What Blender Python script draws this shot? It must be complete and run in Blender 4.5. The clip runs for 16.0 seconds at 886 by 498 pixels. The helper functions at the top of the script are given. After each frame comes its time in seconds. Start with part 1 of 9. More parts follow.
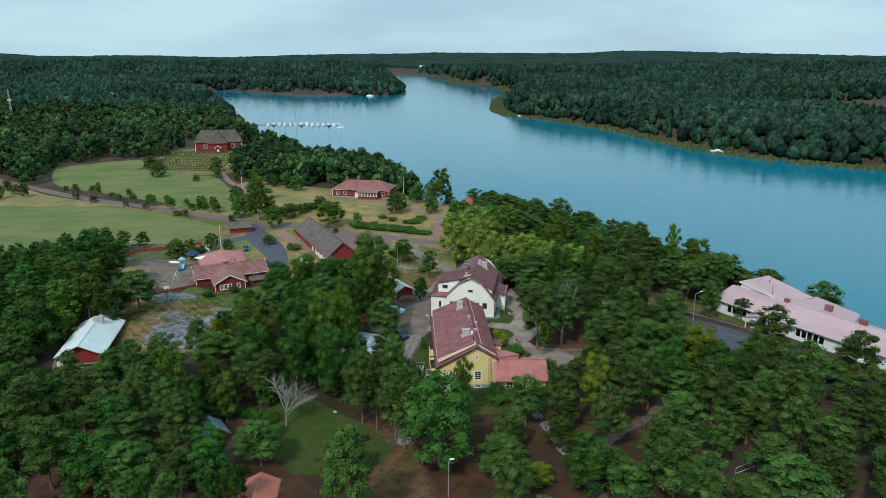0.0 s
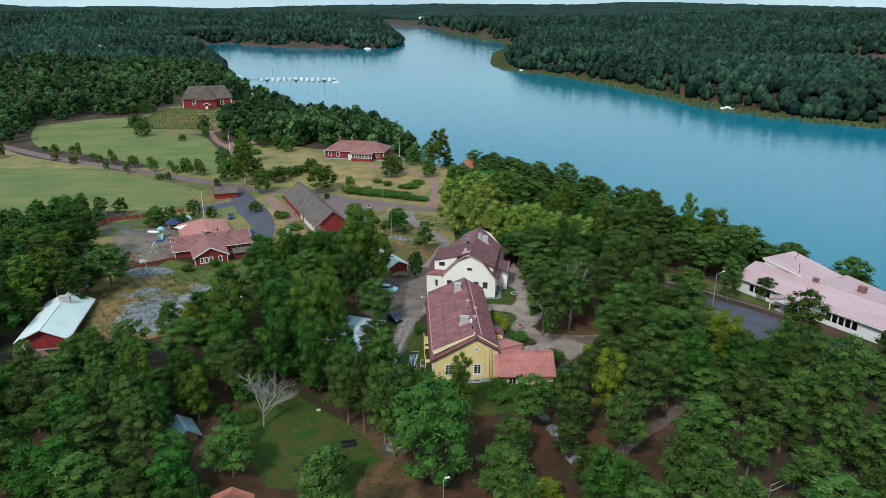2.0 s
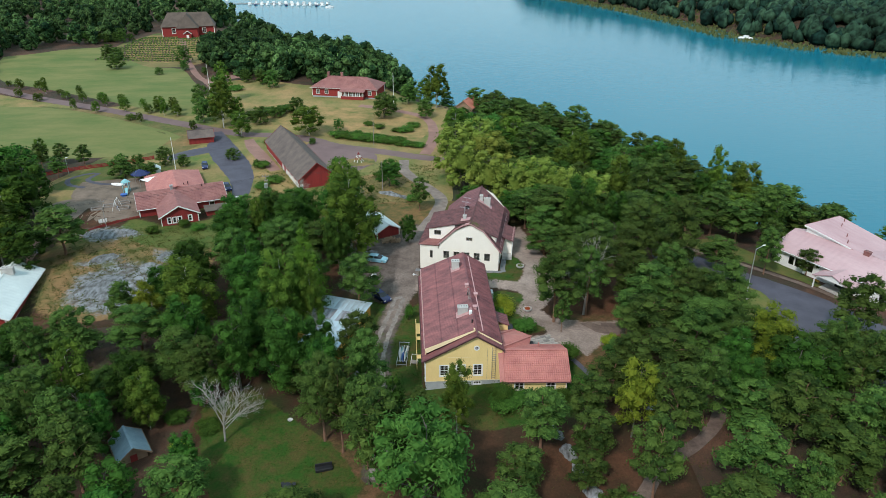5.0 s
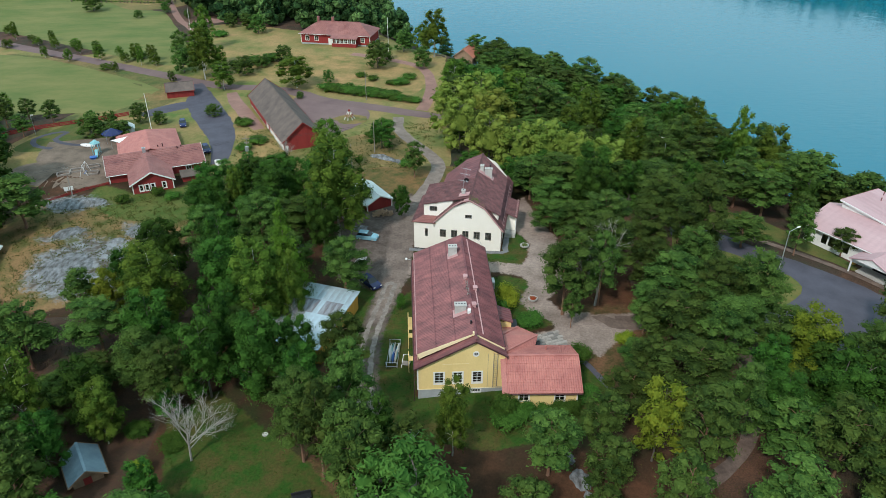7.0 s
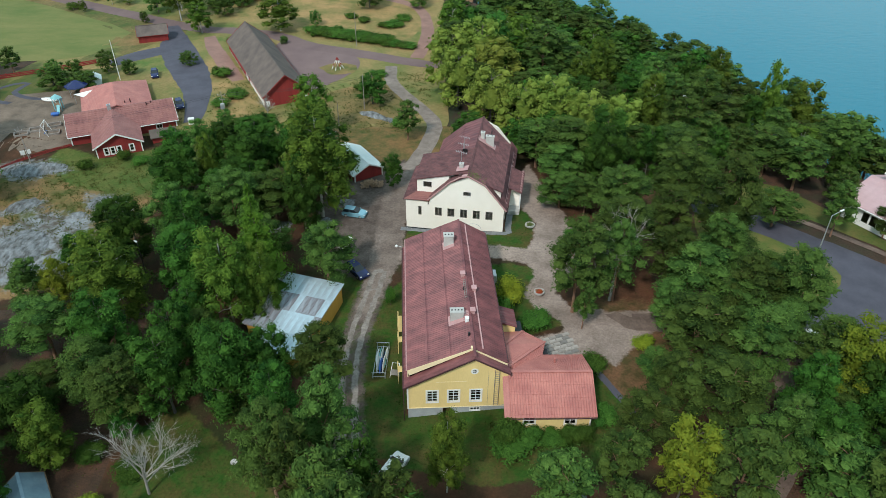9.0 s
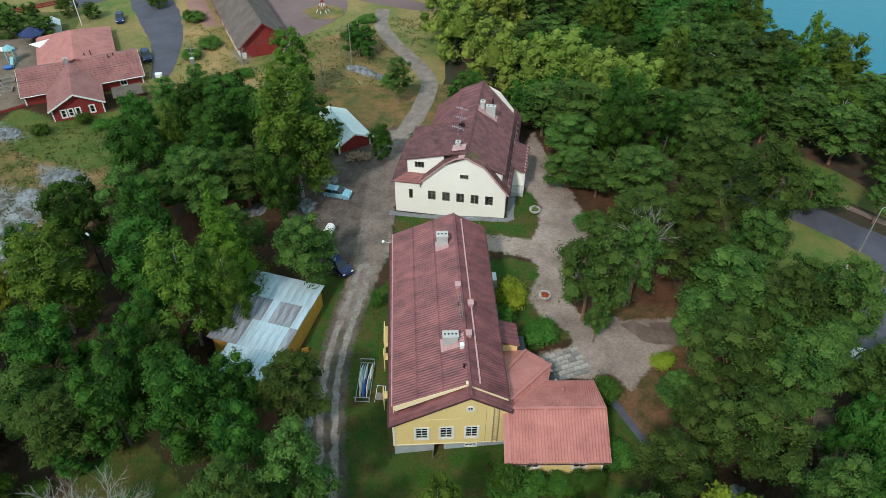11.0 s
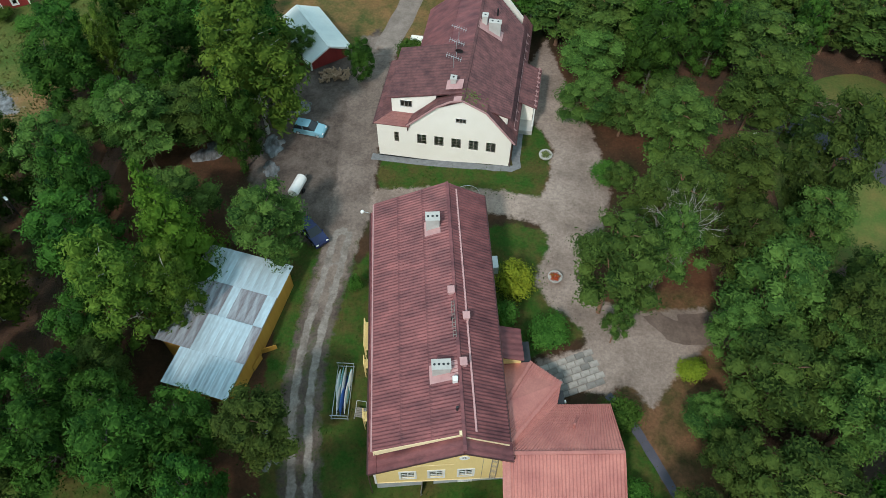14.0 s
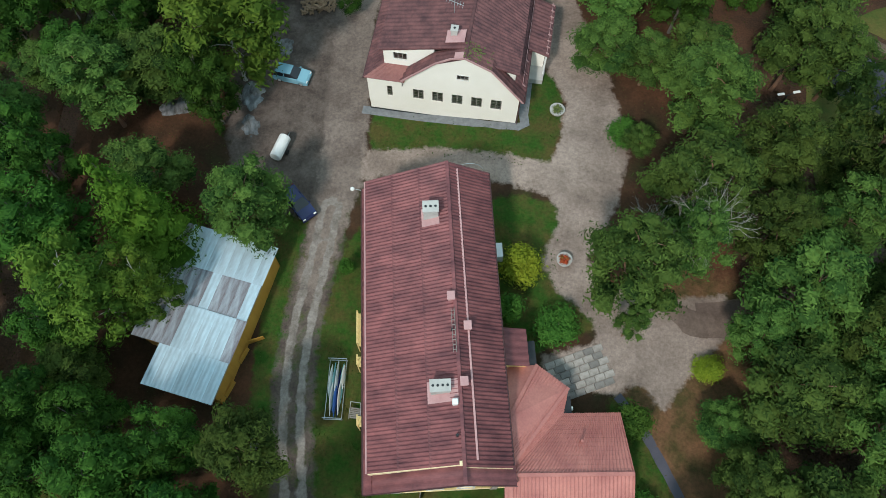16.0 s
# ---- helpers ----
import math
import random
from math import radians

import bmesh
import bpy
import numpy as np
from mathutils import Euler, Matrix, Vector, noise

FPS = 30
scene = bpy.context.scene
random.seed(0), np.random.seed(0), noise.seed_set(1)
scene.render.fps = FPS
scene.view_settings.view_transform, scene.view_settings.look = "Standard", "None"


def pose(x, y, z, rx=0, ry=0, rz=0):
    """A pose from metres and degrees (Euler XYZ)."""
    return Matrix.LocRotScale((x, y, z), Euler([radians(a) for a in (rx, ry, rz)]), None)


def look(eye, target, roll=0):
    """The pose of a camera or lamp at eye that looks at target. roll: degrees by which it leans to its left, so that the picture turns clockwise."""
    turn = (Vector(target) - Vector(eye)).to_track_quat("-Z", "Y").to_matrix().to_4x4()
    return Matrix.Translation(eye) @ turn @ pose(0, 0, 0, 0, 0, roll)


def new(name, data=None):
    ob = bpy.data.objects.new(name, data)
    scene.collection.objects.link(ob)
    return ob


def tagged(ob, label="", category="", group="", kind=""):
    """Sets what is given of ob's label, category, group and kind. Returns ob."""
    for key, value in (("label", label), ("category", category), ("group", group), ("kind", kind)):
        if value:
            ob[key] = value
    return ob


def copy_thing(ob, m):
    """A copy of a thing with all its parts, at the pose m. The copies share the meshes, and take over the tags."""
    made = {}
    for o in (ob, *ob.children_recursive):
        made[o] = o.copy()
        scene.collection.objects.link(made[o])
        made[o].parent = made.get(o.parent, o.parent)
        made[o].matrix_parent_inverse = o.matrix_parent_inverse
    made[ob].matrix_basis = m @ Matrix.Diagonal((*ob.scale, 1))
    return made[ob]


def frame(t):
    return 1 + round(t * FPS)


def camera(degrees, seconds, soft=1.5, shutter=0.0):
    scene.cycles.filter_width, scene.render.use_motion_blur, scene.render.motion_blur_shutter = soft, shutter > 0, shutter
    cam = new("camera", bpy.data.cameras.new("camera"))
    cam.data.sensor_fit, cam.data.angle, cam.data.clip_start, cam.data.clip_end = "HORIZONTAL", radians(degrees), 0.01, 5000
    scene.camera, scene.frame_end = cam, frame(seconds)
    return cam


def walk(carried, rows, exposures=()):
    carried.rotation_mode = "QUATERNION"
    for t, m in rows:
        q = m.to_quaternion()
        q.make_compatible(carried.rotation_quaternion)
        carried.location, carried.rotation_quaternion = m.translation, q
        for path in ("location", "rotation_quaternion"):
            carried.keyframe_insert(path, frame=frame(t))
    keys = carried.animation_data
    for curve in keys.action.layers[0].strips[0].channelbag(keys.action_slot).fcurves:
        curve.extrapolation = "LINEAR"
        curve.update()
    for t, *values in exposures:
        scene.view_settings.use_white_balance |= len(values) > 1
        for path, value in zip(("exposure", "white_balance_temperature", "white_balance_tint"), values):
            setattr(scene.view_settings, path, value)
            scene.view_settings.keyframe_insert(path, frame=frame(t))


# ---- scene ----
import collections

cam = camera(64.1, 16.0, soft=0.5)
METRES, EYE, TILT, LEAN, TURN = 118.0, 61.0, -15.75, 0.0, 0.0
ROWS = [
    (0.0, 0.0, 0.0, 0.0, -0.0, 0.0, 0.0),
    (0.5, 0.0015, 0.032, 0.0083, -0.0, -0.75, -0.02),
    (1.0, 0.003, 0.0637, 0.0168, -0.0, -1.65, -0.03),
    (1.5, 0.0044, 0.0953, 0.0258, -0.01, -2.63, -0.06),
    (2.0, 0.0059, 0.1266, 0.0346, -0.01, -3.61, -0.07),
    (2.5, 0.0071, 0.1573, 0.0433, -0.02, -4.59, -0.09),
    (3.0, 0.0081, 0.1873, 0.0515, -0.03, -5.55, -0.13),
    (3.5, 0.0097, 0.2171, 0.0602, -0.01, -6.54, -0.13),
    (4.0, 0.0106, 0.2464, 0.0687, -0.0, -7.51, -0.16),
    (6.5, 0.0165, 0.3965, 0.1112, 0.0, -12.78, -0.24),
    (7.0, 0.0178, 0.4272, 0.1198, 0.01, -14.14, -0.27),
    (7.5, 0.0192, 0.4563, 0.128, 0.02, -15.45, -0.26),
    (8.0, 0.0207, 0.4896, 0.1368, 0.01, -16.9, -0.3),
    (8.5, 0.0222, 0.5189, 0.1446, 0.02, -18.16, -0.29),
    (9.0, 0.0234, 0.5529, 0.1535, 0.01, -19.61, -0.31),
    (11.5, 0.0325, 0.709, 0.1972, 0.07, -27.71, -0.36),
    (12.0, 0.034, 0.7412, 0.2066, 0.07, -29.98, -0.36),
    (12.5, 0.035, 0.7687, 0.2145, 0.07, -32.09, -0.37),
    (13.0, 0.036, 0.7992, 0.2234, 0.07, -34.52, -0.38),
    (13.5, 0.0366, 0.8251, 0.2312, 0.05, -36.67, -0.4),
    (14.0, 0.0374, 0.8541, 0.2398, 0.08, -39.5, -0.41),
    (14.5, 0.0383, 0.8798, 0.2473, 0.11, -42.13, -0.39),
    (15.0, 0.0381, 0.9082, 0.2554, 0.1, -45.02, -0.42),
    (15.5, 0.0379, 0.9335, 0.2628, 0.1, -47.65, -0.44),
    (16.0, 0.0371, 0.9617, 0.2709, 0.07, -50.58, -0.48),
]
walk(cam, [(t, pose(0, 0, EYE, TILT, LEAN, TURN) @ pose(METRES * x, METRES * y, METRES * z, 90 + pitch, roll, yaw)) for t, x, y, z, yaw, pitch, roll in ROWS],
     [(0.0, -0.92, 6150, 10), (1.5, -0.82, 6200, 11), (3.0, -0.68, 6350, 14), (6.5, -0.64, 6450, 12), (9.0, -0.64, 6500, 10), (12.5, -0.68, 6500, 10), (16.0, -0.68, 6500, 10)])

# ---- world and light ----
SUN_EL, SUN_AZ = 46.0, 207.0
wld = bpy.data.worlds.new("overcast_sky")
scene.world = wld
wld.use_nodes = True
wn, wl = wld.node_tree.nodes, wld.node_tree.links
wn.clear()
sky = wn.new("ShaderNodeTexSky")
sky.sky_type, sky.sun_disc = "NISHITA", False
sky.sun_elevation, sky.sun_rotation = radians(SUN_EL), radians(SUN_AZ)
coord = wn.new("ShaderNodeTexCoord")
stretch = wn.new("ShaderNodeMapping")
stretch.inputs["Scale"].default_value = (1.0, 1.0, 4.5)
cloud = wn.new("ShaderNodeTexNoise")
cloud.inputs["Scale"].default_value, cloud.inputs["Detail"].default_value = 2.6, 7
cramp = wn.new("ShaderNodeValToRGB")
cramp.color_ramp.elements[0].position, cramp.color_ramp.elements[0].color = 0.36, (5.4, 7.9, 9.3, 1)
cramp.color_ramp.elements[1].position, cramp.color_ramp.elements[1].color = 0.64, (7.4, 10.5, 11.2, 1)
blend = wn.new("ShaderNodeMix")
blend.data_type = "RGBA"
blend.inputs[0].default_value = 0.85
bgd, wout = wn.new("ShaderNodeBackground"), wn.new("ShaderNodeOutputWorld")
bgd.inputs["Strength"].default_value = 0.148
wl.new(coord.outputs["Generated"], stretch.inputs["Vector"])
wl.new(stretch.outputs["Vector"], cloud.inputs["Vector"])
wl.new(cloud.outputs["Fac"], cramp.inputs["Fac"])
wl.new(sky.outputs["Color"], blend.inputs["A"])
wl.new(cramp.outputs["Color"], blend.inputs["B"])
# an overcast sky is brighter towards the zenith
split, rise, lift = wn.new("ShaderNodeSeparateXYZ"), wn.new("ShaderNodeMapRange"), wn.new("ShaderNodeVectorMath")
rise.inputs["From Min"].default_value, rise.inputs["From Max"].default_value = 0.0, 1.0
rise.inputs["To Min"].default_value, rise.inputs["To Max"].default_value = 1.0, 1.2
lift.operation = "SCALE"
wl.new(coord.outputs["Generated"], split.inputs["Vector"])
wl.new(split.outputs["Z"], rise.inputs["Value"])
wl.new(blend.outputs["Result"], lift.inputs[0])
wl.new(rise.outputs["Result"], lift.inputs["Scale"])
wl.new(lift.outputs["Vector"], bgd.inputs["Color"])
wl.new(bgd.outputs["Background"], wout.inputs["Surface"])

sun = new("sun", bpy.data.lights.new("sun", "SUN"))
sun.data.energy, sun.data.angle, sun.data.color = 4.2, radians(6), (1.0, 0.96, 0.90)
az, el = radians(SUN_AZ), radians(SUN_EL)
sun.matrix_basis = look((0, 0, 300), (-300 * math.sin(az) * math.cos(el), -300 * math.cos(az) * math.cos(el), 300 - 300 * math.sin(el)))


# ---- materials ----
def node_mat(name):
    m = bpy.data.materials.new(name)
    m.use_nodes = True
    n, l = m.node_tree.nodes, m.node_tree.links
    return m, n, l, n["Principled BSDF"]


def rgb(c):
    return (*c, 1)


def surface(name, a, b, scale=0.6, rough=0.8, bump=0.15, fine=12.0, metal=0.0, vary=0.12, spec=0.3, streak=(1, 1, 1)):
    """Two colours mixed by broad stains, with a fine grain on top, a shift from object to object and fine relief."""
    m, n, l, p = node_mat(name)
    tc, mp = n.new("ShaderNodeTexCoord"), n.new("ShaderNodeMapping")
    mp.inputs["Scale"].default_value = streak
    big, small = n.new("ShaderNodeTexNoise"), n.new("ShaderNodeTexNoise")
    big.inputs["Scale"].default_value, big.inputs["Detail"].default_value = scale, 8
    big.inputs["Roughness"].default_value = 0.65
    small.inputs["Scale"].default_value, small.inputs["Detail"].default_value = fine, 4
    ramp = n.new("ShaderNodeMapRange")
    ramp.inputs["From Min"].default_value, ramp.inputs["From Max"].default_value = 0.33, 0.67
    mix = n.new("ShaderNodeMix")
    mix.data_type = "RGBA"
    mix.inputs["A"].default_value, mix.inputs["B"].default_value = rgb(a), rgb(b)
    info, hsv = n.new("ShaderNodeObjectInfo"), n.new("ShaderNodeHueSaturation")
    val, add = n.new("ShaderNodeMath"), n.new("ShaderNodeMath")
    val.operation, val.inputs[1].default_value, val.inputs[2].default_value = "MULTIPLY_ADD", vary * 1.6, 1 - vary * 0.8
    add.operation, add.inputs[1].default_value = "MULTIPLY_ADD", vary
    bp = n.new("ShaderNodeBump")
    bp.inputs["Strength"].default_value, bp.inputs["Distance"].default_value = bump, 0.05
    l.new(tc.outputs["Object"], mp.inputs["Vector"])
    for t in (big, small):
        l.new(mp.outputs["Vector"], t.inputs["Vector"])
    l.new(big.outputs["Fac"], ramp.inputs["Value"])
    l.new(ramp.outputs["Result"], mix.inputs["Factor"])
    l.new(small.outputs["Fac"], val.inputs[0])
    l.new(info.outputs["Random"], add.inputs[0])
    l.new(val.outputs[0], add.inputs[2])
    l.new(mix.outputs["Result"], hsv.inputs["Color"])
    l.new(add.outputs[0], hsv.inputs["Value"])
    l.new(hsv.outputs["Color"], p.inputs["Base Color"])
    l.new(small.outputs["Fac"], bp.inputs["Height"])
    l.new(bp.outputs["Normal"], p.inputs["Normal"])
    p.inputs["Roughness"].default_value, p.inputs["Metallic"].default_value = rough, metal
    p.inputs["Specular IOR Level"].default_value = spec
    return m


def foliage(name, a, b, vary=0.35, translucent=0.10, grain=0.0):
    """Leaves: every leaf and every plant a shade of its own."""
    m, n, l, p = node_mat(name)
    geo, info = n.new("ShaderNodeNewGeometry"), n.new("ShaderNodeObjectInfo")
    mix = n.new("ShaderNodeMix")
    mix.data_type = "RGBA"
    mix.inputs["A"].default_value, mix.inputs["B"].default_value = rgb(a), rgb(b)
    hsv, val, hue = n.new("ShaderNodeHueSaturation"), n.new("ShaderNodeMath"), n.new("ShaderNodeMath")
    val.operation, val.inputs[1].default_value, val.inputs[2].default_value = "MULTIPLY_ADD", vary * 2, 1 - vary
    hue.operation, hue.inputs[1].default_value, hue.inputs[2].default_value = "MULTIPLY_ADD", 0.036, 0.484
    tr, sh = n.new("ShaderNodeBsdfTranslucent"), n.new("ShaderNodeMixShader")
    sh.inputs[0].default_value = translucent
    tone, half, both = n.new("ShaderNodeAttribute"), n.new("ShaderNodeMath"), n.new("ShaderNodeMath")
    tone.attribute_name = "tone"
    half.operation, half.inputs[1].default_value = "MULTIPLY", 0.55 if not grain else 1.0
    both.operation, both.inputs[1].default_value = "MULTIPLY_ADD", 0.5
    l.new(geo.outputs["Random Per Island"], half.inputs[0])
    l.new(tone.outputs["Fac"], both.inputs[0])
    l.new(half.outputs[0], both.inputs[2])
    l.new(both.outputs[0], mix.inputs["Factor"])
    l.new(mix.outputs["Result"], hsv.inputs["Color"])
    l.new(info.outputs["Random"], val.inputs[0])
    l.new(info.outputs["Random"], hue.inputs[0])
    l.new(val.outputs[0], hsv.inputs["Value"])
    l.new(hue.outputs[0], hsv.inputs["Hue"])
    l.new(hsv.outputs["Color"], p.inputs["Base Color"])
    l.new(hsv.outputs["Color"], tr.inputs["Color"])
    p.inputs["Roughness"].default_value, p.inputs["Specular IOR Level"].default_value = 0.7, 0.05
    if grain:
        tc, ns, mr, mul = n.new("ShaderNodeTexCoord"), n.new("ShaderNodeTexNoise"), n.new("ShaderNodeMapRange"), n.new("ShaderNodeMath")
        bp = n.new("ShaderNodeBump")
        ns.inputs["Scale"].default_value, ns.inputs["Detail"].default_value = grain, 3
        mr.inputs["From Min"].default_value, mr.inputs["From Max"].default_value = 0.35, 0.65
        mr.inputs["To Min"].default_value, mr.inputs["To Max"].default_value = 0.35, 1.6
        mul.operation = "MULTIPLY"
        bp.inputs["Strength"].default_value, bp.inputs["Distance"].default_value = 0.5, 1.2
        l.new(tc.outputs["Object"], ns.inputs["Vector"])
        l.new(ns.outputs["Fac"], mr.inputs["Value"])
        l.new(mr.outputs["Result"], mul.inputs[0])
        l.new(val.outputs[0], mul.inputs[1])
        broad, bmr, bmul = n.new("ShaderNodeTexNoise"), n.new("ShaderNodeMapRange"), n.new("ShaderNodeMath")
        broad.inputs["Scale"].default_value, broad.inputs["Detail"].default_value = 0.011, 4
        bmr.inputs["From Min"].default_value, bmr.inputs["From Max"].default_value = 0.36, 0.64
        bmr.inputs["To Min"].default_value, bmr.inputs["To Max"].default_value = 0.6, 1.45
        bmul.operation = "MULTIPLY"
        l.new(tc.outputs["Object"], broad.inputs["Vector"])
        l.new(broad.outputs["Fac"], bmr.inputs["Value"])
        l.new(bmr.outputs["Result"], bmul.inputs[0])
        l.new(mul.outputs[0], bmul.inputs[1])
        l.new(bmul.outputs[0], hsv.inputs["Value"])
        l.new(ns.outputs["Fac"], bp.inputs["Height"])
        l.new(bp.outputs["Normal"], p.inputs["Normal"])
    l.new(p.outputs[0], sh.inputs[1])
    l.new(tr.outputs[0], sh.inputs[2])
    l.new(sh.outputs[0], n["Material Output"].inputs["Surface"])
    return m


PLASTER = surface("cream_plaster", (0.86, 0.82, 0.75), (0.80, 0.76, 0.68), 0.3, 0.85, 0.05)
YELLOW = surface("yellow_boarding", (0.78, 0.60, 0.27), (0.70, 0.53, 0.23), 0.4, 0.7, 0.08, 8, streak=(1, 1, 0.3))
CREAM = surface("cream_board", (0.80, 0.68, 0.44), (0.74, 0.62, 0.38), 0.5, 0.7, 0.05)
PLINTH = surface("grey_render", (0.36, 0.39, 0.40), (0.27, 0.29, 0.30), 0.5, 0.9, 0.2)
WHITE = surface("white_paint", (0.80, 0.80, 0.78), (0.70, 0.70, 0.68), 0.8, 0.5, 0.03, vary=0.04)
RED_WALL = surface("red_boarding", (0.27, 0.035, 0.03), (0.20, 0.025, 0.024), 0.5, 0.8, 0.1, 10, streak=(3, 3, 0.2))
ROOF_BROWN = surface("red_brown_sheet_roof", (0.215, 0.074, 0.074), (0.082, 0.028, 0.033), 0.7, 0.55, 0.1, 7, spec=0.4, streak=(0.5, 1.3, 1), vary=0.3)
ROOF_TILE = surface("dark_red_tiles", (0.150, 0.064, 0.062), (0.058, 0.027, 0.030), 0.9, 0.75, 0.5, 4, vary=0.45)
ROOF_ROSE = surface("rose_tile_sheet", (0.45, 0.180, 0.150), (0.33, 0.118, 0.105), 0.5, 0.55, 0.15, 6, spec=0.4, vary=0.25)
ROOF_PINK = surface("faded_pink_sheet", (0.54, 0.37, 0.38), (0.42, 0.26, 0.27), 0.12, 0.5, 0.08, 5, spec=0.4, streak=(0.3, 1, 1))
ROOF_REDDISH = surface("brick_red_sheet", (0.265, 0.118, 0.104), (0.175, 0.072, 0.068), 0.35, 0.6, 0.15, 4, vary=0.3)
ROOF_ORANGE = surface("orange_tiles", (0.44, 0.16, 0.10), (0.36, 0.12, 0.08), 0.4, 0.7, 0.2, 6)
ROOF_FELT = surface("brown_grey_felt", (0.150, 0.118, 0.102), (0.092, 0.074, 0.067), 0.35, 0.9, 0.2, 9)
ROOF_SHINGLE = surface("grey_shingles", (0.135, 0.105, 0.085), (0.085, 0.067, 0.056), 0.3, 0.9, 0.25, 7)
ROOF_WHITE = surface("pale_sheet_roof", (0.66, 0.72, 0.70), (0.55, 0.61, 0.60), 0.3, 0.5, 0.05, 6)
ROOF_TIN = surface("weathered_tin", (0.52, 0.66, 0.73), (0.30, 0.35, 0.39), 0.55, 0.42, 0.1, 5, metal=0.3, vary=0.22, streak=(1, 0.35, 1))
ROOF_RUST = surface("rusty_tin", (0.10, 0.062, 0.062), (0.34, 0.38, 0.42), 0.9, 0.55, 0.15, 6, metal=0.2, vary=0.25, streak=(1.4, 0.3, 1))
FLASH = surface("pale_pink_flashing", (0.50, 0.30, 0.29), (0.40, 0.22, 0.22), 0.8, 0.5, 0.05)
GUTTER = surface("brown_gutter", (0.09, 0.04, 0.04), (0.06, 0.028, 0.03), 1.0, 0.5, 0.03)
CONCRETE = surface("pale_concrete", (0.48, 0.47, 0.44), (0.36, 0.35, 0.33), 0.8, 0.9, 0.2, 14)
DARK_METAL = surface("dark_metal", (0.05, 0.052, 0.055), (0.035, 0.036, 0.04), 1.0, 0.45, 0.05, metal=0.6)
STEEL = surface("galvanised_steel", (0.50, 0.52, 0.53), (0.40, 0.42, 0.43), 1.0, 0.4, 0.05, metal=0.6)
OCHRE = surface("ochre_boarding", (0.50, 0.28, 0.05), (0.42, 0.22, 0.04), 0.6, 0.75, 0.1, 9, streak=(3, 3, 0.3))
TIMBER = surface("raw_timber", (0.34, 0.23, 0.15), (0.23, 0.155, 0.10), 1.5, 0.8, 0.2, 10)
GREY_WOOD = surface("weathered_wood", (0.30, 0.27, 0.24), (0.20, 0.18, 0.165), 1.5, 0.85, 0.2, 10)
BARK_PINE = surface("pine_bark", (0.24, 0.125, 0.075), (0.13, 0.085, 0.065), 1.2, 0.9, 0.4, 6)
BARK_GREY = surface("grey_bark", (0.13, 0.115, 0.10), (0.085, 0.075, 0.068), 1.2, 0.9, 0.4, 6)
BARK_BIRCH = surface("birch_bark", (0.52, 0.50, 0.46), (0.26, 0.25, 0.24), 2.0, 0.8, 0.3, 6)
DEAD_WOOD = surface("bleached_dead_wood", (0.33, 0.31, 0.28), (0.22, 0.205, 0.185), 1.0, 0.85, 0.2, 6)
LEAF_PINE = foliage("pine_needles", (0.010, 0.032, 0.008), (0.098, 0.158, 0.032), 0.36)
LEAF_BROAD = foliage("broad_leaves", (0.007, 0.028, 0.006), (0.060, 0.138, 0.020), 0.38)
LEAF_BIRCH = foliage("birch_leaves", (0.018, 0.052, 0.008), (0.116, 0.178, 0.024), 0.25)
LEAF_YELLOW = foliage("yellow_green_leaves", (0.055, 0.095, 0.010), (0.185, 0.220, 0.022), 0.15)
# village trees: lighter than the near broad leaves, haze mixed into the colour
LEAF_ASH_HAZED = foliage("hazed_garden_tree_leaves", (0.022, 0.058, 0.012), (0.100, 0.172, 0.034), 0.3)
LEAF_GOLD = foliage("golden_leaves", (0.100, 0.150, 0.014), (0.270, 0.310, 0.028), 0.1)
LEAF_PALE = foliage("pale_green_leaves", (0.075, 0.120, 0.018), (0.235, 0.280, 0.052), 0.18)
LEAF_BRIGHT = foliage("fresh_green_leaves", (0.018, 0.066, 0.012), (0.085, 0.185, 0.034), 0.15)
LEAF_LARCH = foliage("larch_needles", (0.022, 0.072, 0.008), (0.112, 0.220, 0.024), 0.08)
LEAF_SPRUCE = foliage("spruce_needles", (0.010, 0.044, 0.012), (0.046, 0.115, 0.026), 0.3)
LEAF_SHRUB = foliage("shrub_leaves", (0.022, 0.062, 0.010), (0.078, 0.150, 0.024), 0.3)
# far woods: dark green pushed towards blue, aerial haze put into the leaf colour
LEAF_FAR_HAZE = foliage("hazy_far_woods_leaves", (0.005, 0.019, 0.014), (0.032, 0.068, 0.038), 0.05, 0.1, 0.30)
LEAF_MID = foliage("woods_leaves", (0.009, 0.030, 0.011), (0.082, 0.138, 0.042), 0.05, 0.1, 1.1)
ASPHALT = surface("asphalt", (0.088, 0.086, 0.110), (0.058, 0.056, 0.072), 0.25, 0.75, 0.25, 25)
ASPHALT_RED = surface("reddish_asphalt", (0.190, 0.130, 0.125), (0.145, 0.098, 0.098), 0.15, 0.9, 0.2, 25)
GRAVEL = surface("pale_gravel", (0.26, 0.215, 0.186), (0.14, 0.112, 0.096), 0.45, 0.95, 0.6, 5, vary=0.35)
GRAVEL_RED = surface("red_gravel", (0.27, 0.155, 0.125), (0.19, 0.110, 0.092), 0.25, 0.95, 0.4, 6, vary=0.3)
DIRT = surface("brown_dirt", (0.155, 0.112, 0.090), (0.068, 0.048, 0.040), 0.45, 0.95, 0.6, 5, vary=0.4)
DRY_GRASS = surface("dry_grass", (0.250, 0.155, 0.068), (0.080, 0.090, 0.024), 0.18, 0.95, 0.6, 3, vary=0.5)
MEADOW = surface("mixed_meadow", (0.056, 0.090, 0.020), (0.215, 0.142, 0.062), 0.075, 0.95, 0.6, 1.6, vary=0.6)
